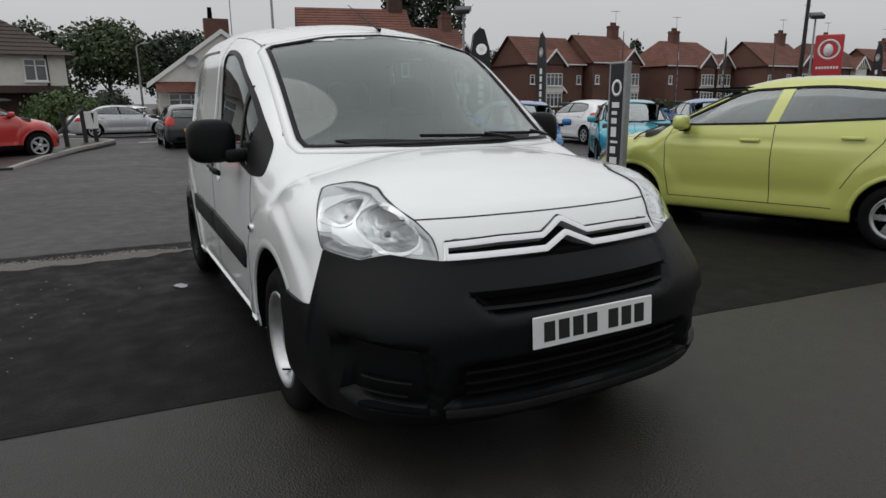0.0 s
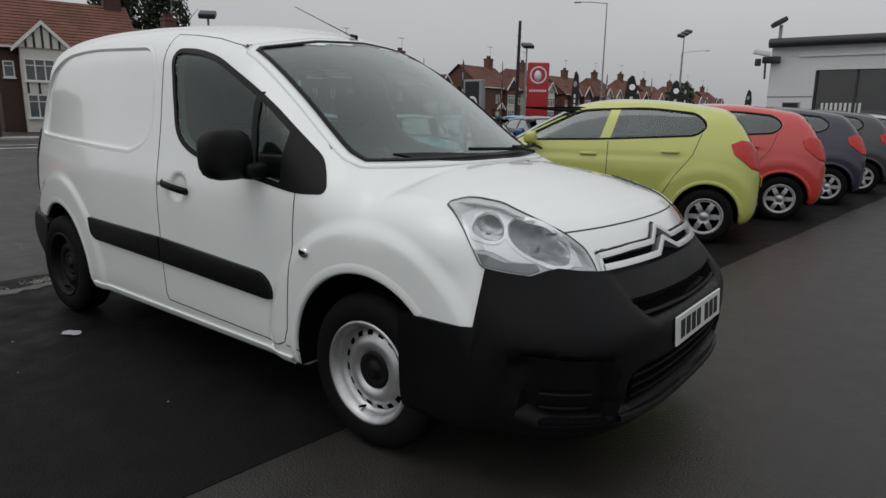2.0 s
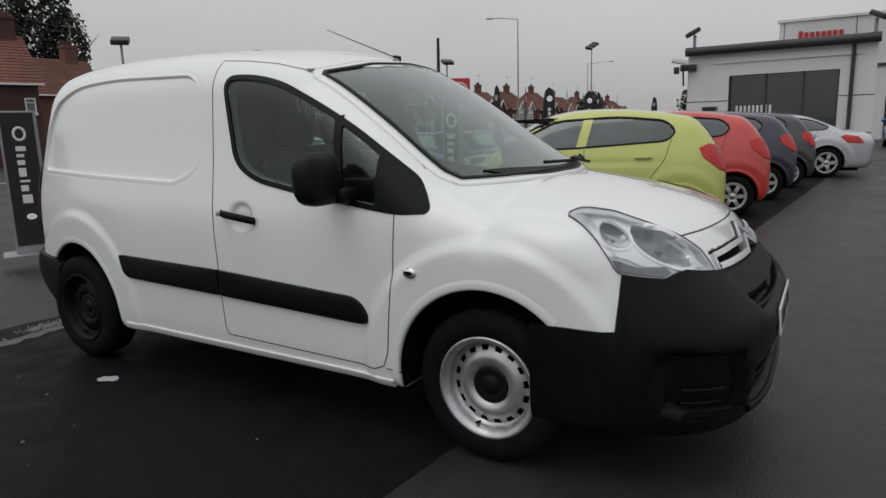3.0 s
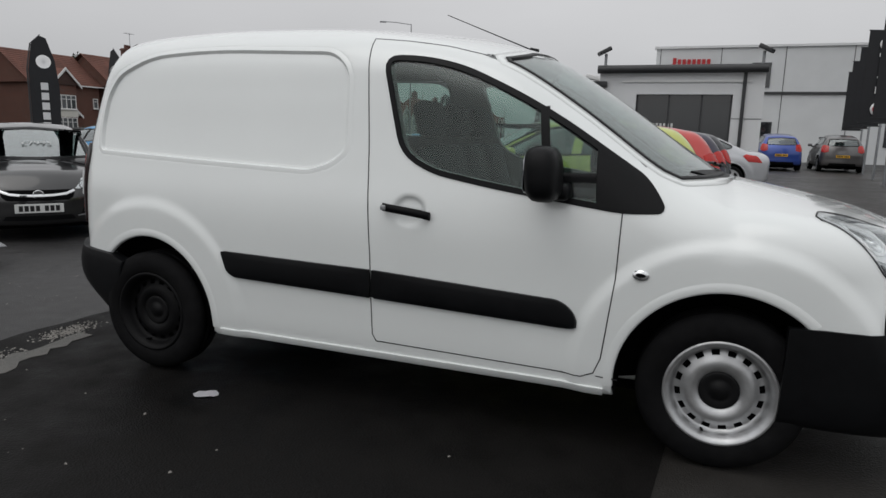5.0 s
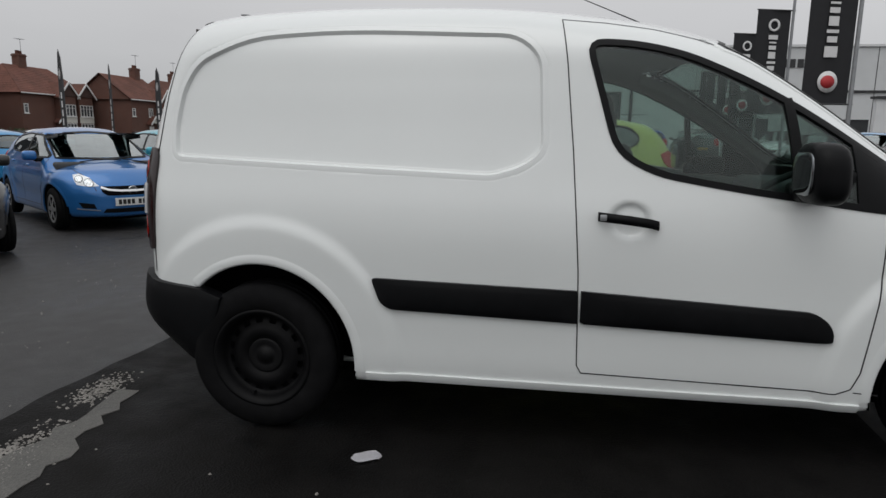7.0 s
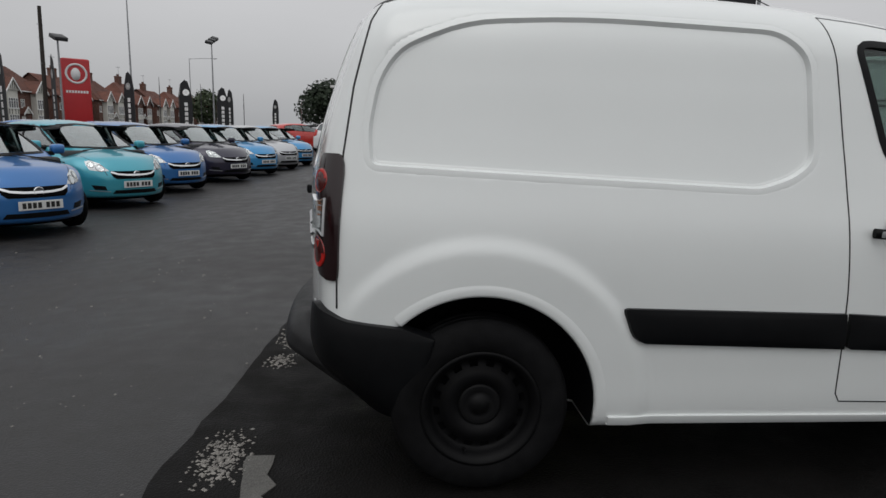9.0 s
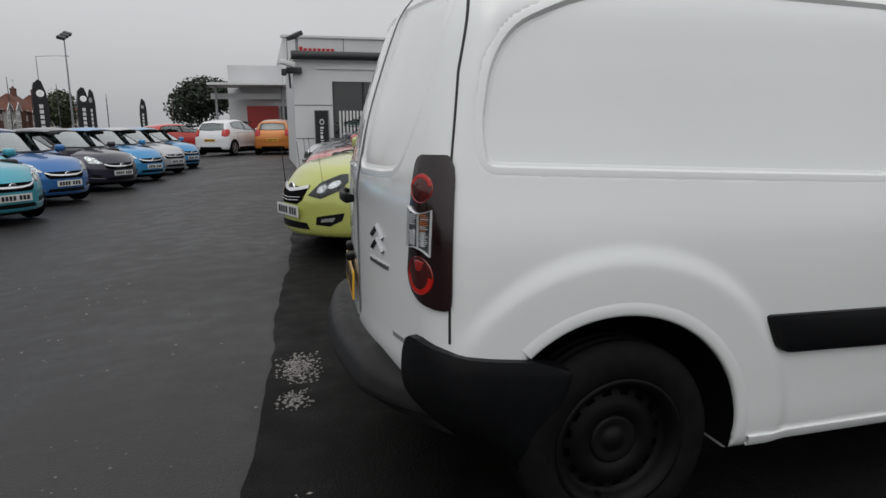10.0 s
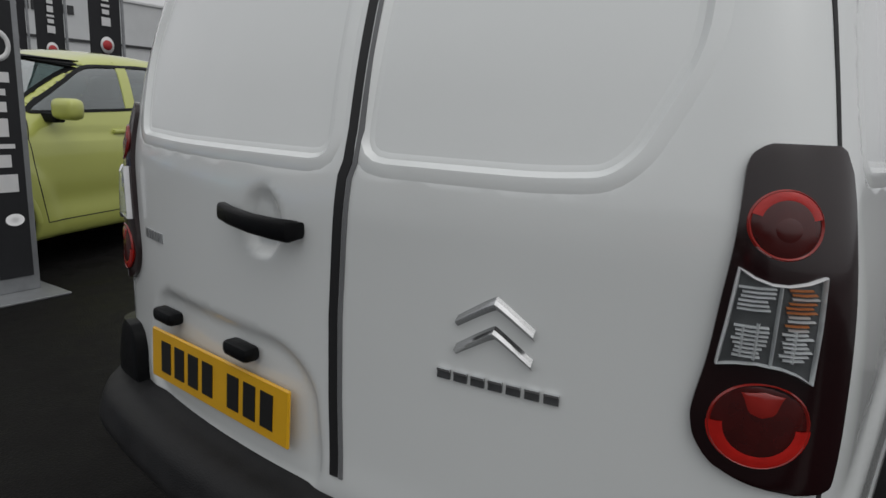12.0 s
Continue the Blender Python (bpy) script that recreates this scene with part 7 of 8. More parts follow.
part("side_wall", boxes((2.25, 2.55, 18.8, 25.0, 0, 3.35)), M_CLAD, low, smooth=False)
part("roof", boxes((-2.2, 2.55, 18.5, 25.0, 3.35, 3.42)), M_FASCIA, low, smooth=False)
wn_ = part("showroom_window", boxes((-1.05, 1.72, 18.68, 18.72, 0.25, 2.62)), M_DARKGLASS, low, "wide dark window with white blinds", smooth=False)
for i in range(9):
    part("blind_slat", boxes((-0.85 + 0.11 * i, -0.79 + 0.11 * i, 18.655, 18.675, 0.5, 1.75)), M_UPVC, wn_, smooth=False)
for xx in (-1.05, -0.1, 0.85, 1.68):
    part("mullion", boxes((xx, xx + 0.05, 18.60, 18.68, 0.25, 2.62)), M_FASCIA, wn_, smooth=False)
part("back_wall", boxes((-1.9, 2.25, 24.8, 25.0, 0, 3.35)), M_CLAD, low, smooth=False)
bm = bmesh.new()
tube(bm, [(-2.25, 18.32, 3.36), (2.58, 18.32, 3.36)], 0.13, 10)
part("roller_housing", bm, M_FASCIA, low, "dark rounded fascia along the roof edge")
part("conduit", boxes((-1.5, 2.2, 18.45, 18.5, 2.98, 3.03)), M_UPVC, low, smooth=False)
bm = bmesh.new()
tube(bm, [(2.0, 18.42, 3.25), (2.0, 18.42, 0.0)], 0.05, 8)
part("downpipe", bm, M_FASCIA, low)
for zz in (0.9, 1.9):
    part("panel_joint", boxes((-2.2, -1.06, 18.492, 18.5, zz, zz + 0.02)), M_FASCIA, low, smooth=False)
    part("panel_joint", boxes((1.73, 2.55, 18.492, 18.5, zz, zz + 0.02)), M_FASCIA, low, smooth=False)


def floodlight(x, y, z, turn):
    fl = thing("floodlight", "black square floodlight on a short bracket", "floodlight", "floodlights", at=pose(x, y, z, 0, 0, turn))
    bm = bmesh.new()
    tube(bm, [(0, 0, -0.42), (0, 0, 0.02)], 0.045, 8)
    part("bracket", bm, M_POLE, fl)
    bm = bmesh.new()
    box(bm, -0.16, 0.22, -0.22, 0.22, 0.0, 0.13, 0.03, pose(0, 0, 0.05, 0, 28, 0))
    part("housing", bm, M_FASCIA, fl)
    part("front_glass", boxes((0.221, 0.228, -0.18, 0.18, 0.02, 0.11), m=pose(0, 0, 0.05, 0, 28, 0)), M_PANE, fl, smooth=False)
    return fl


floodlight(-2.6, 18.05, 3.84, 200)
floodlight(1.9, 18.05, 3.84, -20)
cctv = thing("security_camera", "white security camera on a wall bracket", "security camera", at=pose(-2.75, 17.95, 2.95))
bm = bmesh.new()
box(bm, -0.52, -0.08, -0.32, -0.16, 0.02, 0.16, 0.02, pose(0, 0, 0, 0, 12, 20))
part("camera_housing", bm, M_UPVC, cctv)
part("bracket", boxes((-0.2, 0.25, -0.12, 0.05, -0.12, 0.06), bevel=0.02), M_FASCIA, cctv)
part("lens_unit", boxes((-0.35, -0.2, -0.3, -0.16, -0.2, 0.0), bevel=0.03), M_FASCIA, cctv)
bm = bmesh.new()
tube(bm, [(-0.12, -0.05, -0.1), (-0.10, -0.05, -0.55)], 0.03, 6)
part("cable", bm, M_FASCIA, cctv)

main = thing("showroom_building", "large grey clad showroom with a dark roof line", "building", at=Matrix.Translation((-0.37, 0.82, 0)) @ Matrix.Diagonal((1.27, 1.27, 1.21, 1)))
part("wall", boxes((-1.4, 34, 34, 34.4, 0, 6.0)), M_CLAD, main, smooth=False)
part("side_wall", boxes((-1.4, -1.0, 34.4, 60, 0, 6.0)), M_CLAD, main, smooth=False)
part("parapet", boxes((-1.5, 34, 33.9, 34.5, 6.0, 6.12)), M_CLADL, main, smooth=False)
part("ledge", boxes((2.6, 34, 33.9, 34.0, 3.55, 3.68)), M_FASCIA, main, smooth=False)
for i in range(12):
    part("panel_joint", boxes((-1.2 + 3 * i, -1.17 + 3 * i, 33.985, 34.0, 0, 6.0)), M_FASCIA, main, smooth=False)
for xx, z0_, z1_, w_ in ((3.2, 0, 2.1, 1.3), (3.3, 3.9, 5.2, 0.9), (9.5, 0.9, 2.1, 2.2), (14.5, 0.9, 2.1, 2.2), (19.5, 0.9, 2.3, 3.0)):
    part("window", boxes((xx, xx + w_, 33.95, 34.0, z0_, z1_)), M_DARKGLASS, main, smooth=False)
for i in range(8):
    part("fascia_letter_bar", boxes((-0.55 + 0.24 * i, -0.38 + 0.24 * i, 33.93, 34.0, 5.15, 5.42 if i else 5.5)), M_SIGNRED, main, "red bars in place of the letters", smooth=False)
for i in range(8):
    part("fascia_letter_bar", boxes((11.2 + 0.42 * i, 11.5 + 0.42 * i, 33.93, 34.0, 4.9, 5.35)), M_FASCIA, main, smooth=False)
part("round_emblem", (lambda g_: ([(v[0] + 10.4, 33.95 + v[1], v[2] + 5.1) for v in g_[0]], g_[1]))(lathe([(0.40, 0.04), (0.40, 0.0), (0.32, -0.02), (0.001, -0.02)], 28)), M_SIGNRED, main)
wing = thing("entrance_wing", "pale grey curved entrance wing with a glazed canopy", "building", at=Matrix.Translation((0.28, 2.2, 0)) @ Matrix.Diagonal((1.2, 1.2, 1.2, 1)))
k = 14
pts = [(-5.2 + 3.8 * i / k, 36.5 - 1.9 * math.sin(math.pi * 0.5 * i / k)) for i in range(k + 1)]
bm = bmesh.new()
prism(bm, pts + [(-1.4, 40), (-5.2, 40)], 0, 3.4)
part("curved_wall", bm, M_CLADL, wing, smooth=False)
part("upper_block", boxes((-5.2, -1.4, 37.5, 44, 3.4, 4.7)), M_CLAD, wing, smooth=False)
bm = bmesh.new()
prism(bm, [(-6.1, 33.2), (-1.4, 32.6), (-1.4, 36), (-6.1, 36)], 3.30, 3.42)
part("canopy", bm, M_UPVC, wing, "thin white canopy", smooth=False)
part("fascia_board", boxes((-6.0, -1.4, 34.2, 34.35, 2.6, 2.9)), M_CLAD, wing, smooth=False)
for xx in (-5.7, -2.2):
    bm = bmesh.new()
    tube(bm, [(xx, 33.8, 0), (xx, 33.8, 3.3)], 0.07, 8)
    part("canopy_post", bm, M_POLE, wing)
part("red_door", boxes((-4.15, -2.45, 34.52, 34.62, 0, 2.25)), M_REDDOOR, wing, smooth=False)
part("window", boxes((-2.3, -1.5, 34.5, 34.58, 0.3, 2.25)), M_DARKGLASS, wing, smooth=False)

# yard wall and sheds beyond the right-hand cars
yard = thing("yard_wall", "long pale grey yard wall behind the parked cars", "wall")
part("panel", boxes((12.5, 40, 26.0, 26.25, 0, 2.9)), M_CLADL, yard, smooth=False)
part("coping", boxes((12.4, 40, 25.9, 26.35, 2.9, 3.0)), M_FASCIA, yard, smooth=False)


# ---- signs, flags, lamps ----
def disc(x, y, z, r, nx):
    g_ = lathe([(r, 0.012), (r, 0.0), (0.001, 0.0)], 28)
    return [(x + v[0] * (1 - abs(nx)) + nx * (-v[1]), y + v[0] * abs(nx) + (1 - abs(nx)) * v[1], z + v[2]) for v in g_[0]], g_[1]


def totem(x, y, turn, h, w, label):
    tt = thing("sign_totem", label, "sign", "sign totems", at=pose(x, y, 0, 0, 0, turn))
    part("base_plate", boxes((-0.24, 0.24, -w * 0.9, w * 0.9, 0, 0.012), bevel=0.003), M_POLE, tt, smooth=False)
    part("post_frame", boxes((-0.035, 0.035, -w / 2 - 0.012, w / 2 + 0.012, 0.012, h), bevel=0.006), M_POLE, tt, "aluminium frame", smooth=False)
    for sd in (1, -1):
        part("face_panel", boxes((sd * 0.036 - 0.002, sd * 0.036 + 0.002, -w / 2 + 0.012, w / 2 - 0.022, 0.10, h - 0.02)), M_BANNER, tt, "black sign face", smooth=False)
        q = 0.0395 * sd
        # brand wording as plain bars reading upwards, with its round mark
        for i, (z0_, z1_) in enumerate(((0.60, 0.72), (0.74, 0.83), (0.845, 0.89), (0.91, 1.03), (1.045, 1.12), (1.135, 1.19), (1.205, 1.28))):
            part("letter_bar", boxes((q - 0.001, q + 0.001, -0.055, 0.045 if i in (0, 2, 6) else 0.02, z0_, z1_ - 0.02)), M_BWHITE, tt, smooth=False)
        ringm = lathe([(0.085, 0.002), (0.085, -0.002), (0.055, -0.002), (0.055, 0.002)], 24)
        part("round_letter", ([(q - v[1], v[0] * 0.8, 1.40 + v[2]) for v in ringm[0]], ringm[1]), M_BWHITE, tt)
        d_ = disc(0, 0, 0, 0.085, 1)
        part("emblem", ([(q - sd * 0.002, v[1], v[2] + 0.44) for v in d_[0]], d_[1]), M_BRED, tt, "round red and white emblem")
        d2 = disc(0, 0, 0, 0.05, 1)
        part("emblem_mark", ([(q + sd * 0.001, v[1] + 0.01, v[2] * 0.7 + 0.44) for v in d2[0]], d2[1]), M_BWHITE, tt)
    return tt


totem(-2.52, 3.35, 272, 1.66, 0.215, "black and white totem sign on a steel base")
totem(-7.0, 1.05, -25, 1.66, 0.36, "black totem sign standing beside the cars")
totem(-2.0, 17.4, 260, 1.75, 0.42, "black totem sign before the annexe")


def banner_flag(x, y, turn, h=4.55):
    fl = thing("banner_flag", "tall black banner flag on a steel pole", "flag", "banner flags on poles", at=pose(x, y, 0, 0, 0, turn))
    bm = bmesh.new()
    tube(bm, [(0, 0, 0), (0, 0, h + 0.6)], 0.045, 10, 0.035)
    part("pole", bm, M_POLE, fl)
    k, V = 10, []
    for i in range(k + 1):
        u = -0.06 - 0.95 * i / k
        for j in range(2):
            V.append((u, 0.03 * math.sin(5 * i / k + 0.5), h - 2.65 + 2.65 * j))
    F1 = [(2 * i, 2 * i + 1, 2 * i + 3, 2 * i + 2) for i in range(k)]
    V2 = V + [(a, b + 0.006, c) for a, b, c in V]
    n_ = len(V)
    part("cloth", (V2, F1 + [tuple(n_ + q for q in f[::-1]) for f in F1]), M_BANNER, fl, "black cloth")
    for z_ in (h + 0.01, h - 2.66):
        bm = bmesh.new()
        tube(bm, [(0.05, 0, z_), (-1.02, 0, z_)], 0.018, 6)
        part("arm", bm, M_FASCIA, fl)
    for sd in (-0.035, 0.045):
        for i, (z0_, z1_, w_) in enumerate(((0.85, 1.08, 0.26), (1.12, 1.26, 0.20), (1.29, 1.38, 0.24), (1.42, 1.62, 0.2), (1.65, 1.78, 0.2), (1.81, 1.88, 0.2), (1.91, 2.05, 0.26))):
            part("letter_bar", boxes((-0.53 - w_ / 2, -0.53 + w_ / 2, sd - 0.002, sd + 0.002, h - 2.65 + z0_, h - 2.65 + z1_ - 0.03)), M_BWHITE, fl, smooth=False)
        rg = lathe([(0.19, 0.004), (0.19, -0.004), (0.12, -0.004), (0.12, 0.004)], 24)
        part("round_letter", ([(-0.53 + v[0] * 0.85, sd + v[1], h - 0.38 + v[2] * 0.85) for v in rg[0]], rg[1]), M_BWHITE, fl)
        d_ = lathe([(0.20, 0.002), (0.20, -0.002), (0.001, -0.002)], 24)
        part("emblem", ([(-0.53 + v[0], sd + v[1], h - 2.25 + v[2]) for v in d_[0]], d_[1]), M_BWHITE, fl, "round emblem")
        part("emblem_mark", ([(-0.53 + v[0] * 0.7, sd * 1.1 + v[1], h - 2.25 + v[2] * 0.6) for v in d_[0]], d_[1]), M_BRED, fl)
    return fl


for i, (x, y) in enumerate(((4.42, 10.3), (5.15, 15.6), (5.75, 19.7), (6.4, 23.6), (7.1, 28.0), (7.9, 32.6))):
    banner_flag(x, y, 12 + 2 * i)


def feather(x, y, turn, red=False):
    fl = thing("feather_flag", "red feather flag" + " by the roadside" if red else "black feather flag by the roadside", "flag", "feather flags along the road", at=pose(x, y, ground_z(x, y), 0, 0, turn))
    h = 4.15
    bm = bmesh.new()
    tube(bm, [(0, 0, 0), (0, 0, h * 0.75), (0, 0.12, h * 0.93), (0, 0.4, h)], 0.03, 6, 0.012)
    part("pole", bm, M_FASCIA, fl)
    outline = [(0.03, 0.9), (0.62, 0.95), (0.80, 1.6), (0.82, 2.6), (0.74, 3.4), (0.55, h - 0.1), (0.36, h - 0.02), (0.14, h - 0.3), (0.03, h * 0.74)]
    bm = bmesh.new()
    prism(bm, outline, -0.008, 0.008, Matrix(((0, 0, 1, 0), (1, 0, 0, 0), (0, 1, 0, 0), (0, 0, 0, 1))))
    part("cloth", bm, M_SIGNRED if red else M_BANNER, fl, smooth=False)
    for sd in (-0.010, 0.010):
        d_ = disc(0, 0, 0, 0.20, 1)
        part("emblem", ([(sd, v[1] + 0.44, v[2] + 3.35) for v in d_[0]], d_[1]), M_BWHITE, fl)
        for i in range(5):
            part("letter_bar", boxes((sd - 0.002, sd + 0.002, 0.32, 0.52, 1.3 + 0.3 * i, 1.52 + 0.3 * i)), M_BWHITE, fl, smooth=False)


for i, (x, y) in enumerate(((-19.1, 11.3), (-18.9, 14.7), (-17.6, 17.5), (-18.9, 22.0), (-17.8, 23.8), (-17.0, 26.0), (-17.2, 35.0), (-17.0, 38.5), (-16.5, 40.5), (-16.2, 44.4), (-16.0, 47.8), (-15.4, 50.3), (-16.0, 57.0), (-14.6, 66.8))):
    feather(x, y, (-37, 80, 47, 40, 46, 36, 60, 19, -72, 17, -75, 50, 15, 60)[i])
feather(-12.2, 66.6, 10, True)

sign = thing("dealer_sign", "tall red dealer sign with a round white emblem", "sign", at=pose(-20.5, 35.6, ground_z(-20.5, 35.6), 0, 0, -55) @ Matrix.Scale(0.68, 4))
bm = bmesh.new()
box(bm, -0.22, 0.22, -1.05, 1.05, 0.0, 7.1, 0.15, None, 3)
part("panel", bm, M_SIGNRED, sign)
rg = lathe([(0.82, 0.02), (0.82, -0.02), (0.66, -0.02), (0.66, 0.02)], 32)
part("emblem_ring", ([(0.235 - v[1], v[0], v[2] + 5.9) for v in rg[0]], rg[1]), M_BWHITE, sign)
d_ = lathe([(0.5, 0.01), (0.5, -0.01), (0.001, -0.01)], 24)
part("emblem_mark", ([(0.235 - v[1], v[0] * 0.7 - 0.05, v[2] * 1.0 + 5.85) for v in d_[0]], d_[1]), M_BWHITE, sign)
for i in range(8):
    part("letter_bar", boxes((0.222, 0.235, -0.82 + 0.21 * i, -0.67 + 0.21 * i, 4.35, 4.55)), M_BWHITE, sign, smooth=False)
for x, y, z in ((-20.9, 34.7, 5.75), (-24.8, 14.3, 5.5)):
    fl = thing("lamp_post", "slim floodlight post by the road", "lamp post", "floodlight posts", at=pose(x, y, ground_z(x, y)))
    bm = bmesh.new()
    tube(bm, [(0, 0, 0), (0, 0, z)], 0.07, 8, 0.05)
    part("post", bm, M_POLE, fl)
    bm = bmesh.new()
    box(bm, -0.25, 0.45, -0.35, 0.35, 0.0, 0.22, 0.04, pose(0, 0, z, 0, 20, -40))
    part("lamp_head", bm, M_FASCIA, fl)
tel = thing("telegraph_pole", "dark wooden telegraph pole", "telegraph pole", at=pose(-22.7, 36.5, ground_z(-22.7, 36.5)))
bm = bmesh.new()
tube(bm, [(0, 0, 0), (0.1, 0, 7.7)], 0.14, 10, 0.10)
part("pole", bm, M_WOODPOLE, tel)
for zz in (4.6, 5.3, 6.0, 6.7):
    bm = bmesh.new()
    tube(bm, [(0.07, -0.3, zz), (0.07, 0.3, zz)], 0.02, 5)
    part("step_iron", bm, M_POLE, tel)


def lamp_post(x, y, h, arm, label, twin=False):
    lp = thing("street_lamp", label, "street lamp", at=pose(x, y, ground_z(x, y)))
    bm = bmesh.new()
    tube(bm, [(0, 0, 0), (0, 0, h * 0.6), (0, 0, h)], 0.09, 10, 0.045)
    part("post", bm, M_POLE, lp)
    if twin:
        for q in (-0.7, 0.1, 0.8):
            bm = bmesh.new()
            box(bm, -0.3, 0.3, q - 0.25, q + 0.25, 0, 0.25, 0.03, pose(0, 0, h, 20, 15, 0))
            part("lamp_head", bm, M_FASCIA, lp)
    else:
        bm = bmesh.new()
        tube(bm, [(0, 0, h - 0.05), (arm[0] * 0.6, arm[1] * 0.6, h + 0.12), (arm[0], arm[1], h + 0.15)], 0.035, 8)
        part("arm", bm, M_POLE, lp)
        bm = bmesh.new()
        box(bm, -0.1, 0.5, -0.1, 0.1, -0.06, 0.06, 0.03, pose(arm[0], arm[1], h + 0.13, 0, 0, math.degrees(math.atan2(arm[1], arm[0]))))
        part("lamp_head", bm, M_POLE, lp)


lamp_post(-24.3, 53.6, 11.3, (-2.2, -0.9), "tall street lamp with a long arm")
lamp_post(-19.4, 60.0, 8.9, (0, 0), "tall post with three floodlights", True)
lamp_post(-34.1, 103.2, 11.6, (3.6, 0.4), "street lamp beyond the flags")
lamp_post(-33.3, 7.5, 9.7, (-1.5, 0.5), "slim street lamp near the bungalow")
lamp_post(-48.5, 1.7, 5.4, (0.6, 0.4), "short grey street lamp on the side road")

# ---- kerb, fence, road ----
kp = [(-13.0, -3.2), (-16.0, -2.75), (-19.0, -2.1), (-21.6, -1.35), (-23.2, -0.95), (-24.2, -1.3), (-25.0, -2.4), (-25.4, -5.0)]
kp = [(1.05 * x - 0.1, y + 0.12) for x, y in kp]
bm = bmesh.new()
prism(bm, kp + [(-26.8, -30), (-13.75, -30)], -0.20, 0.0)
tagged(part("pavement", bm, M_OLDTAR, smooth=False), "raised tarmac pavement at the corner", "pavement", kind="structure")
for (xa, ya), (xb, yb) in zip(kp, kp[1:]):
    ln = math.hypot(xb - xa, yb - ya)
    n_ = max(1, round(ln / 0.92))
    for i in range(n_):
        m = pose(xa + (xb - xa) * i / n_, ya + (yb - ya) * i / n_, -0.09, 0, 0, math.degrees(math.atan2(yb - ya, xb - xa)))
        bm = bmesh.new()
        box(bm, 0.005, ln / n_ - 0.005, -0.005, 0.12, -0.01, 0.105, 0.015, m)
        tagged(part("kerb_stone", bm, M_KERB), "pale concrete kerb stone", "kerb", "kerb stones", "structure")
fence = thing("rail_fence", "black posts with a fallen rail at the corner", "fence", at=pose(-1.2, 0.17, 0.0))
for (x, y, h) in ((-19.9, -2.45, 1.05), (-22.2, -1.95, 1.25), (-22.6, -1.62, 1.0)):
    bm = bmesh.new()
    tube(bm, [(x, y, 0), (x + 0.05, y - 0.04, h)], 0.07, 8)
    part("post", bm, M_TIMBER, fence)
bm = bmesh.new()
tube(bm, [(-18.9, -3.0, 0.12), (-19.9, -2.45, 0.62), (-22.2, -1.95, 1.15)], 0.05, 6)
part("rail", bm, M_TIMBER, fence)
part("notice_board", boxes((-22.56, -22.50, -2.05, -1.5, 0.45, 1.05)), M_UPVC, fence, smooth=False)
for i, (x0_, x1_, y0_, y1_) in enumerate(((-25.6, -25.4, 0.0, 30.0), (-28.1, -27.98, -8, -4), (-28.1, -27.98, 0.5, 3.5), (-28.1, -27.98, 6, 9))):
    gz = ground_z(x0_, 0)
    bm = boxes((x0_, x1_, y0_, y1_, gz - 0.010, gz + 0.004))
    tagged(part("road_marking", bm, M_WHITELINE, smooth=False), "worn white road line", "road marking", kind="structure")
far = boxes((-35.6, -33.4, -40, 12, -0.4, -0.14))
tagged(part("far_pavement", far, M_KERB, smooth=False), "pale pavement across the road", "pavement", kind="structure")
gwall = thing("garden_wall", "low pale garden wall beside a driveway", "wall")
bm = bmesh.new()
prism(bm, [(-35.5, 1.05), (-46, 2.2), (-46, 2.45), (-35.5, 1.3)], -0.4, 1.0)
part("panel", bm, M_KERB, gwall, smooth=False)


# ---- trees and hedges ----
def leaf_mesh(name, lobes, count, size, material, seed):
    """A crown: small leaf clumps scattered in and on several uneven lobes (x, y, z, rx, ry, rz)."""
    rnd = np.random.RandomState(seed)
    V, Fc = [], []
    vol = np.array([a * b * c for *_, a, b, c in lobes])
    for cx_, cy_, cz_, rx, ry, rz in lobes:
        n_ = int(count * rx * ry * rz / vol.sum())
        d_ = rnd.normal(size=(n_, 3))
        d_ /= np.linalg.norm(d_, axis=1)[:, None]
        r = rnd.uniform(0.45, 1.0, (n_, 1)) ** 0.6 * rnd.uniform(0.85, 1.12, (n_, 1))
        P = np.array((cx_, cy_, cz_)) + d_ * r * np.array((rx, ry, rz))
        for p_, dd in zip(P, d_):
            u = np.cross(dd + rnd.normal(scale=0.7, size=3), rnd.normal(size=3))
            u /= np.linalg.norm(u) + 1e-6
            w_ = np.cross(u, dd + rnd.normal(scale=0.5, size=3))
            w_ /= np.linalg.norm(w_) + 1e-6
            s_ = size * rnd.uniform(0.5, 1.3)
            b = len(V)
            V += [p_ - u * s_, p_ - w_ * s_ * 0.6, p_ + u * s_, p_ + w_ * s_ * 0.6]
            Fc.append((b, b + 1, b + 2, b + 3))
    return mesh_of(name, V, Fc, material, False)


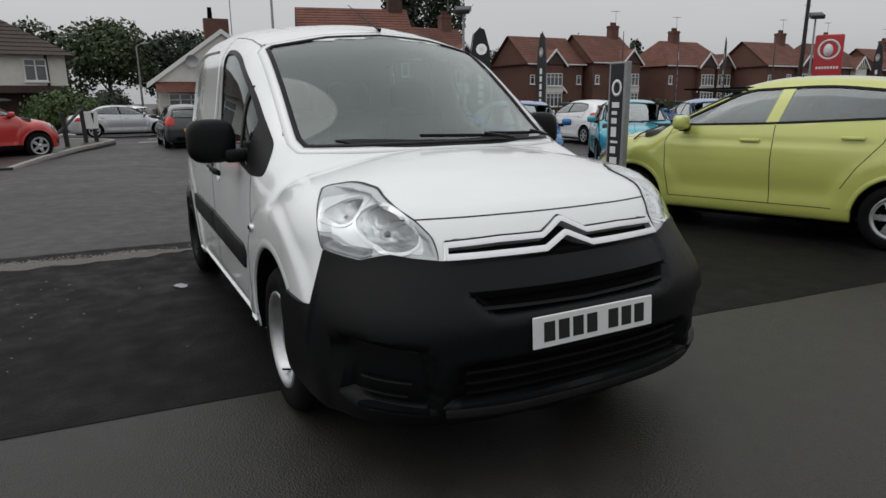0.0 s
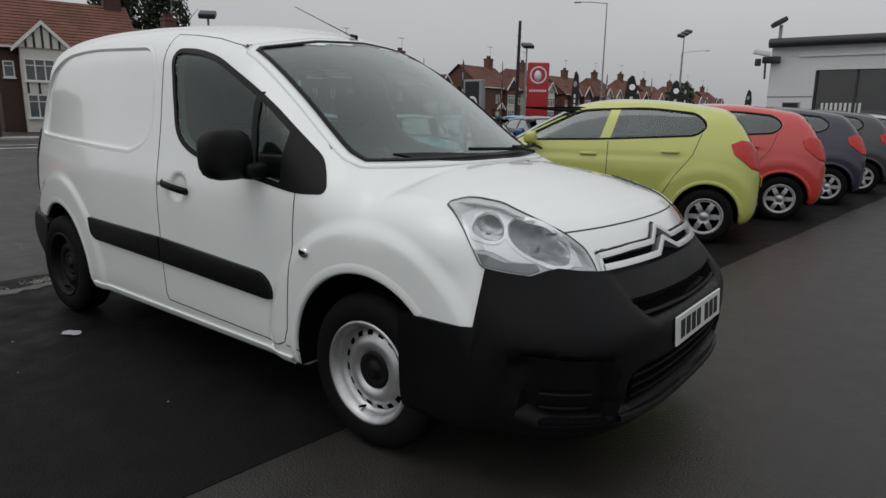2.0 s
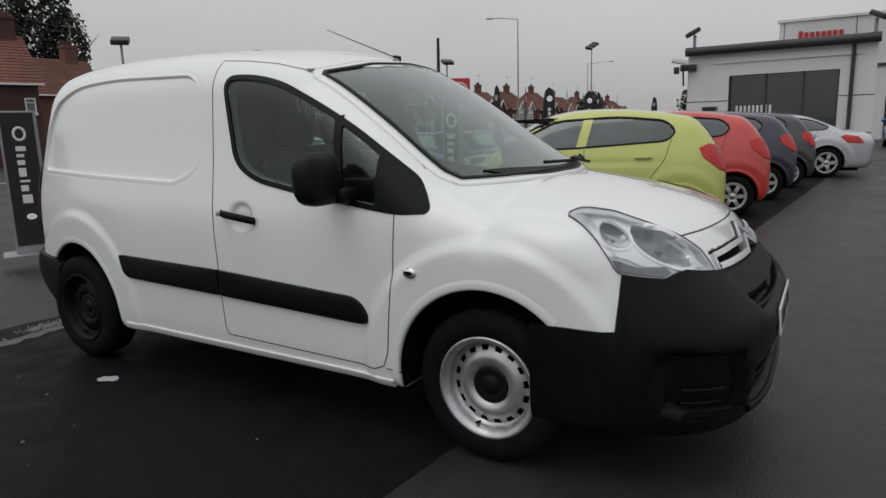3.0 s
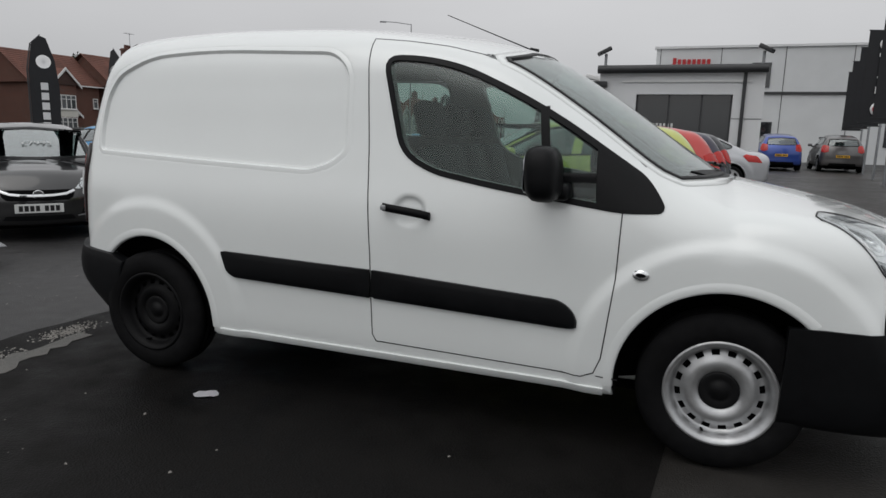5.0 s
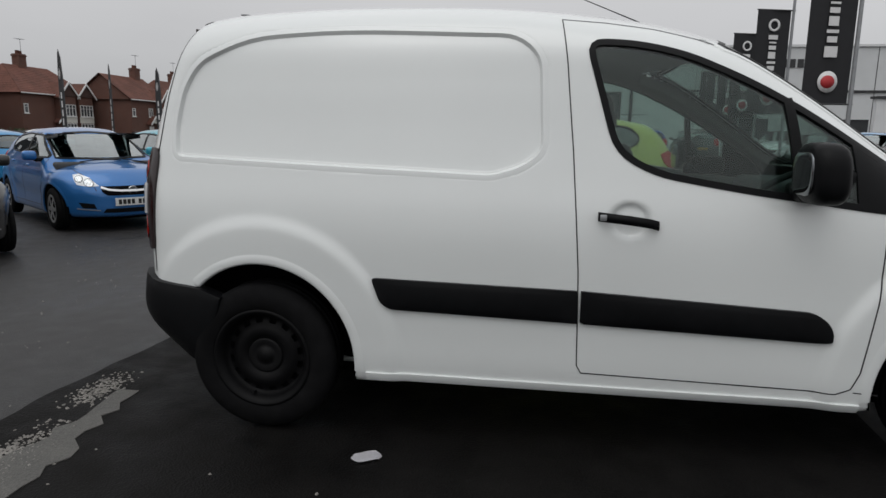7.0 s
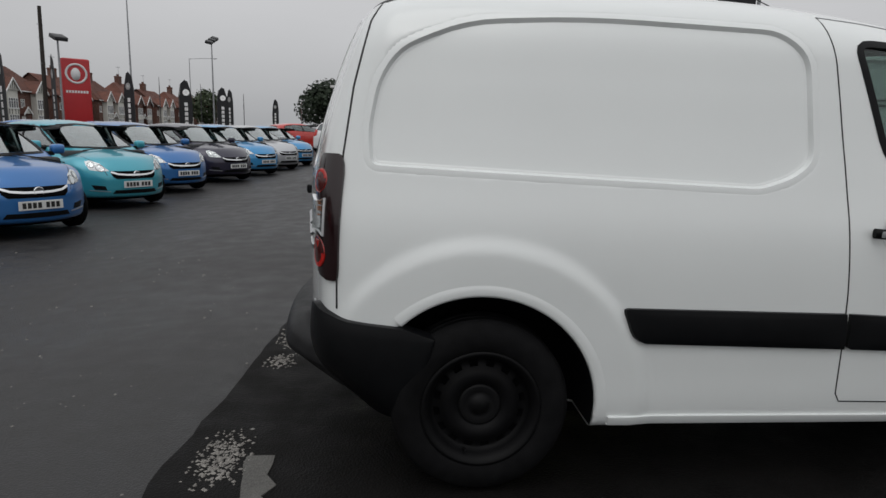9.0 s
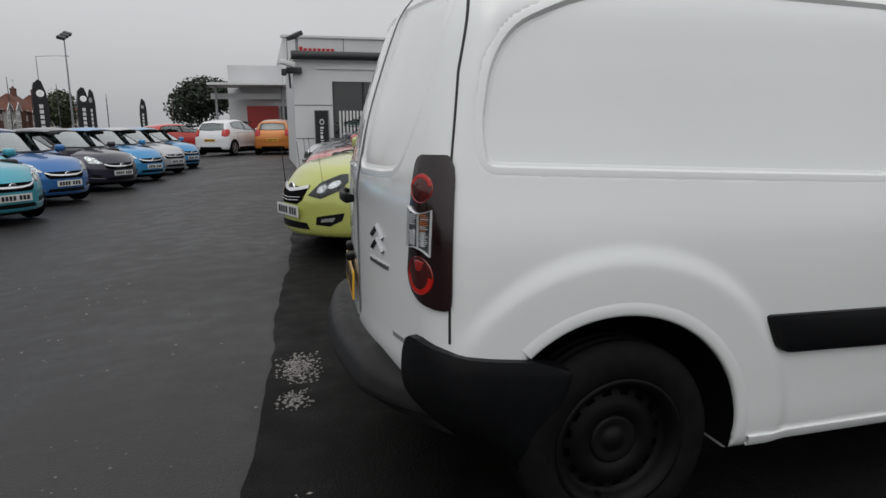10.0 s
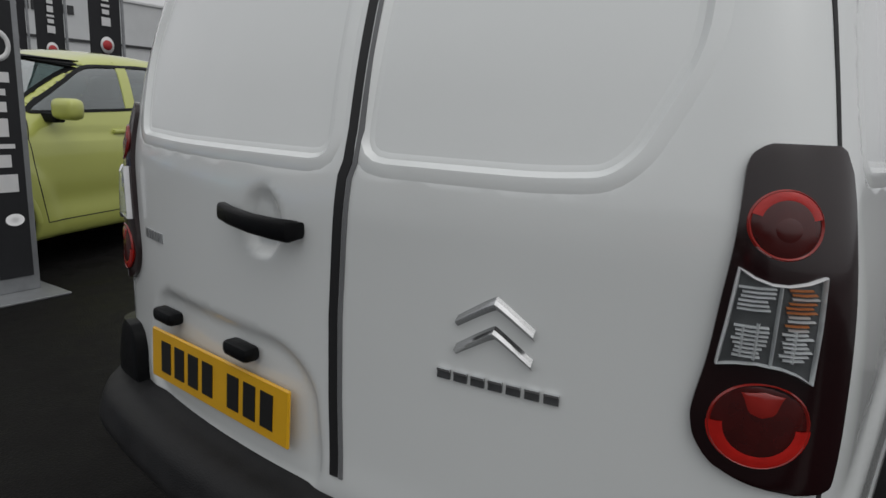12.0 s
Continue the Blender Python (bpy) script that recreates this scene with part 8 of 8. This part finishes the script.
def tree(x, y, h, lobes, count, size, material, label, seed, trunk=0.25):
    tr = thing("tree", label, "tree", "trees behind the road", at=pose(x, y, ground_z(x, y)))
    bm = bmesh.new()
    tube(bm, [(0, 0, 0), (0.1, 0.05, h * 0.25), (0.05, -0.1, h * 0.5), (0, 0, h * 0.85)], trunk, 8, 0.04)
    part("trunk", bm, M_BARK, tr)
    rnd = random.Random(seed)
    for i in range(9):
        a, z0_ = rnd.uniform(0, 6.28), h * rnd.uniform(0.25, 0.6)
        r = h * rnd.uniform(0.12, 0.24)
        bm = bmesh.new()
        tube(bm, [(0, 0, z0_), (r * 0.5 * math.cos(a), r * 0.5 * math.sin(a), z0_ + h * 0.10), (r * math.cos(a), r * math.sin(a), z0_ + h * 0.22)], trunk * 0.4, 6, 0.02)
        part("limb", bm, M_BARK, tr)
    ob = new("crown", leaf_mesh("crown", lobes, count, size, material, seed))
    ob.parent = tr
    return tr


tree(-62.5, 0.1, 9.0, [(0, 0, 5.6, 3.4, 3.2, 2.4), (1, 1.5, 6.8, 2.0, 2.0, 1.8), (-0.5, -1.8, 6.4, 2.2, 2.2, 1.9), (0, 0.3, 7.6, 1.5, 1.6, 1.2), (0, 2.2, 4.6, 1.8, 2.2, 1.8), (0, -2.6, 3.8, 1.6, 2.0, 2.0), (0, -0.6, 8.1, 0.9, 1.2, 0.8)], 6500, 0.22, M_LEAF, "broad green tree behind the junction", 11)
tree(-70.0, 7.1, 9.4, [(0, 0, 6.0, 4.0, 4.3, 2.7), (0, -2.2, 5.2, 3.0, 2.8, 2.4), (0, 2.2, 6.6, 2.6, 2.6, 1.9), (0, 0.5, 3.4, 3.2, 4.4, 2.0)], 7500, 0.24, M_DARKLEAF, "dense dark rounded tree behind the bungalow", 12, 0.35)
tree(-58.0, -5.0, 8.6, [(0, 0, 7.0, 1.2, 1.5, 1.1), (0, 1.2, 6.0, 1.0, 1.2, 1.4), (0, -1.3, 6.2, 1.1, 1.1, 1.3), (0, 0.3, 5.0, 1.1, 1.5, 1.2), (0, 1.9, 4.9, 0.7, 0.8, 1.2)], 1500, 0.20, M_LEAF, "thin airy birch behind the corner house", 13, 0.14)
for k, (x, y, h, s_) in enumerate(((-70, 33.6, 18.5, 1.1), (-69, 37.0, 18.0, 1.0), (-69, 31.0, 15.0, 0.9))):
    tree(x, y, h, [(0, 0, h * 0.35, 2.3 * s_, 2.3 * s_, h * 0.25), (0.2, 0.5, h * 0.62, 2.2 * s_, 2.1 * s_, h * 0.25), (0, -0.5, h * 0.84, 1.7 * s_, 1.7 * s_, h * 0.2), (0, -1.4, h * 0.5, 1.3, 1.3, h * 0.22)], 5200, 0.26, M_DARKLEAF, "tall dark poplar behind the houses", 20 + k, 0.3)
tree(-86, 71.5, 14.5, [(0, 0, 10, 1.3, 1.6, 2.2), (0, 0.5, 7, 2.0, 2.4, 2.6), (0, -1, 8.6, 1.2, 1.4, 1.4)], 1800, 0.3, M_DARKLEAF, "dark conifer behind the roofs", 31)
tree(-80, 78.6, 12.0, [(0, 0, 9.4, 1.1, 1.4, 1.8), (0, 0, 6.5, 1.8, 2.0, 2.4)], 1400, 0.3, M_DARKLEAF, "dark conifer behind the roofs", 32)
tree(-91, 59, 12.0, [(0, 0, 7.4, 3, 5.5, 2.4), (0, 4, 7.0, 3, 3.5, 2.2), (0, -4, 6.4, 3, 3, 2)], 2600, 0.34, M_LEAF, "green tree tops behind the roofs", 33)
tree(-9.8, 73.5, 7.2, [(0, 0, 4.4, 3.2, 3.2, 2.2), (-1.6, 0, 3.4, 2.4, 2.4, 2.2), (1.8, 0, 4.8, 2.2, 2.4, 1.7), (-0.4, 0, 5.6, 1.8, 2.0, 1.2)], 4200, 0.24, M_DARKLEAF, "dark rounded tree beyond the showroom", 34)
tree(-24, 74, 6.0, [(0, 0, 3.4, 1.6, 2.2, 2.0), (0, 1, 4.4, 1.0, 1.2, 1.0)], 1500, 0.22, M_LEAF, "roadside tree among the flags", 35)
tree(27, 56, 8.0, [(0, 0, 5.2, 5, 3.2, 2.2), (5, 0, 5.8, 3, 3, 1.9), (-5, 0, 4.8, 4, 3, 2.2), (10, 0, 5.6, 4, 3, 2.0)], 4200, 0.3, M_LEAF, "green trees beyond the yard wall", 36)
tree(40, 48, 7.5, [(0, 0, 5.0, 5, 3.2, 2.2), (5, 0, 5.4, 3, 3, 1.9), (-5, 0, 4.8, 4, 3, 2.2)], 2600, 0.3, M_LEAF, "green trees beyond the yard wall", 37)
hedge = tagged(new("hedge", leaf_mesh("hedge", [(0, 0, 1.25, 1.5, 1.6, 1.15), (0.2, 0.9, 1.1, 1.2, 1.0, 1.0), (0, -0.9, 1.2, 1.2, 1.1, 1.0)], 5200, 0.10, M_HEDGE, 41)), "rounded clipped green hedge at the corner", "hedge")
hedge.matrix_basis = pose(-36.6, -2.75, -0.28)
hedge2 = tagged(new("hedge", leaf_mesh("hedge", [(0, 0, 1.2, 2.5, 1.2, 1.3), (-3, 0.3, 1.3, 2.5, 1.2, 1.4)], 3600, 0.12, M_DARKLEAF, 42)), "dark hedge along the side road", "hedge")
hedge2.matrix_basis = pose(-44, -0.5, -0.32)
# low planting in front of the far houses
for i in range(7):
    hb = tagged(new("shrub", leaf_mesh("shrub", [(0, 0, 0.8, 1.0, 2.6, 0.9), (0, 2.5, 0.7, 0.9, 1.8, 0.8)], 900, 0.14, M_LEAF, 50 + i)), "garden shrubs before the houses", "shrub", "garden shrubs")
    hb.matrix_basis = pose(-50.0, 20 + 11 * i, -0.33)

# ---- small things on the tarmac ----
bm = bmesh.new()
rnd = random.Random(5)
outline = [(0.062 * (0.8 + 0.3 * rnd.random()) * math.cos(a), 0.045 * (0.75 + 0.4 * rnd.random()) * math.sin(a)) for a in np.linspace(0, 2 * math.pi, 15)[:-1]]
cv = bm.verts.new((0, 0, 0.012))
ring_ = [bm.verts.new((x, y, 0.004 + 0.010 * rnd.random())) for x, y in outline]
for i in range(14):
    bm.faces.new((cv, ring_[i], ring_[(i + 1) % 14]))
bmesh.ops.solidify(bm, geom=bm.faces[:], thickness=0.0015)
tagged(part("paper_scrap", bm, M_PAPER, at=pose(-2.24, -1.02, 0, 0, 0, 20)), "torn white scrap of paper on the tarmac", "paper scrap")
leafb = bmesh.new()
box(leafb, -0.06, 0.05, -0.03, 0.03, 0, 0.008, 0.003)
tagged(part("litter", leafb, M_KERB, at=pose(-1.78, -2.25, 0, 0, 0, 35)), "grey trodden scrap of litter", "litter")
rnd = np.random.RandomState(9)


def grit(name, spots, count, label):
    V, Fc = [], []
    for cx_, cy_, rx, ry in spots:
        n_ = int(count * rx * ry / sum(a * b for *_, a, b in spots))
        q = rnd.normal(scale=0.5, size=(n_, 2)).clip(-1.15, 1.15)
        for (u, v), s_ in zip(q, rnd.uniform(0.0035, 0.011, n_)):
            x, y = cx_ + u * rx, cy_ + v * ry
            b = len(V)
            j = rnd.uniform(0.6, 1.3, 5)
            V += [(x - s_ * j[0], y, 0.0), (x, y - s_ * j[1], 0.0), (x + s_ * j[2], y, 0.0), (x, y + s_ * j[3], 0.0), (x + s_ * 0.2, y, s_ * 0.7 * j[4])]
            Fc += [(b, b + 1, b + 4), (b + 1, b + 2, b + 4), (b + 2, b + 3, b + 4), (b + 3, b, b + 4)]
    tagged(new(name, mesh_of(name, V, Fc, M_GRIT, False)), label, "grit", kind="stuff")


# worn pale band along the joint
band = ragged(lambda y: -3.60 + 0.05 * (y + 1.5), -9.0, -0.55, 120, 0.030, 11)
band2 = ragged(lambda y: -3.38 + 0.05 * (y + 1.5) - 0.16 * float(step(-1.4, -0.5, y)), -9.0, -0.55, 120, 0.040, 12)
bm = bmesh.new()
prism(bm, band2 + band[::-1], -0.004, 0.004)
tagged(part("worn_band", bm, M_WORN, smooth=False), "pale worn concrete band along the tarmac joint", "worn band", kind="structure")
grit("loose_grit", [(-3.58, 0.90, 0.10, 0.19), (-3.62, 0.49, 0.07, 0.10), (-3.67, -0.55, 0.09, 0.20), (-3.60, -1.3, 0.12, 0.35), (-3.60, -2.2, 0.15, 0.45)], 3000, "pale loose grit along the tarmac joint")
grit("scattered_chips", [(-4.6, 0.5, 1.0, 2.6), (-2.4, -1.9, 1.6, 0.9), (-5.2, 3.5, 1.2, 3.0)], 260, "scattered stone chips on the tarmac")
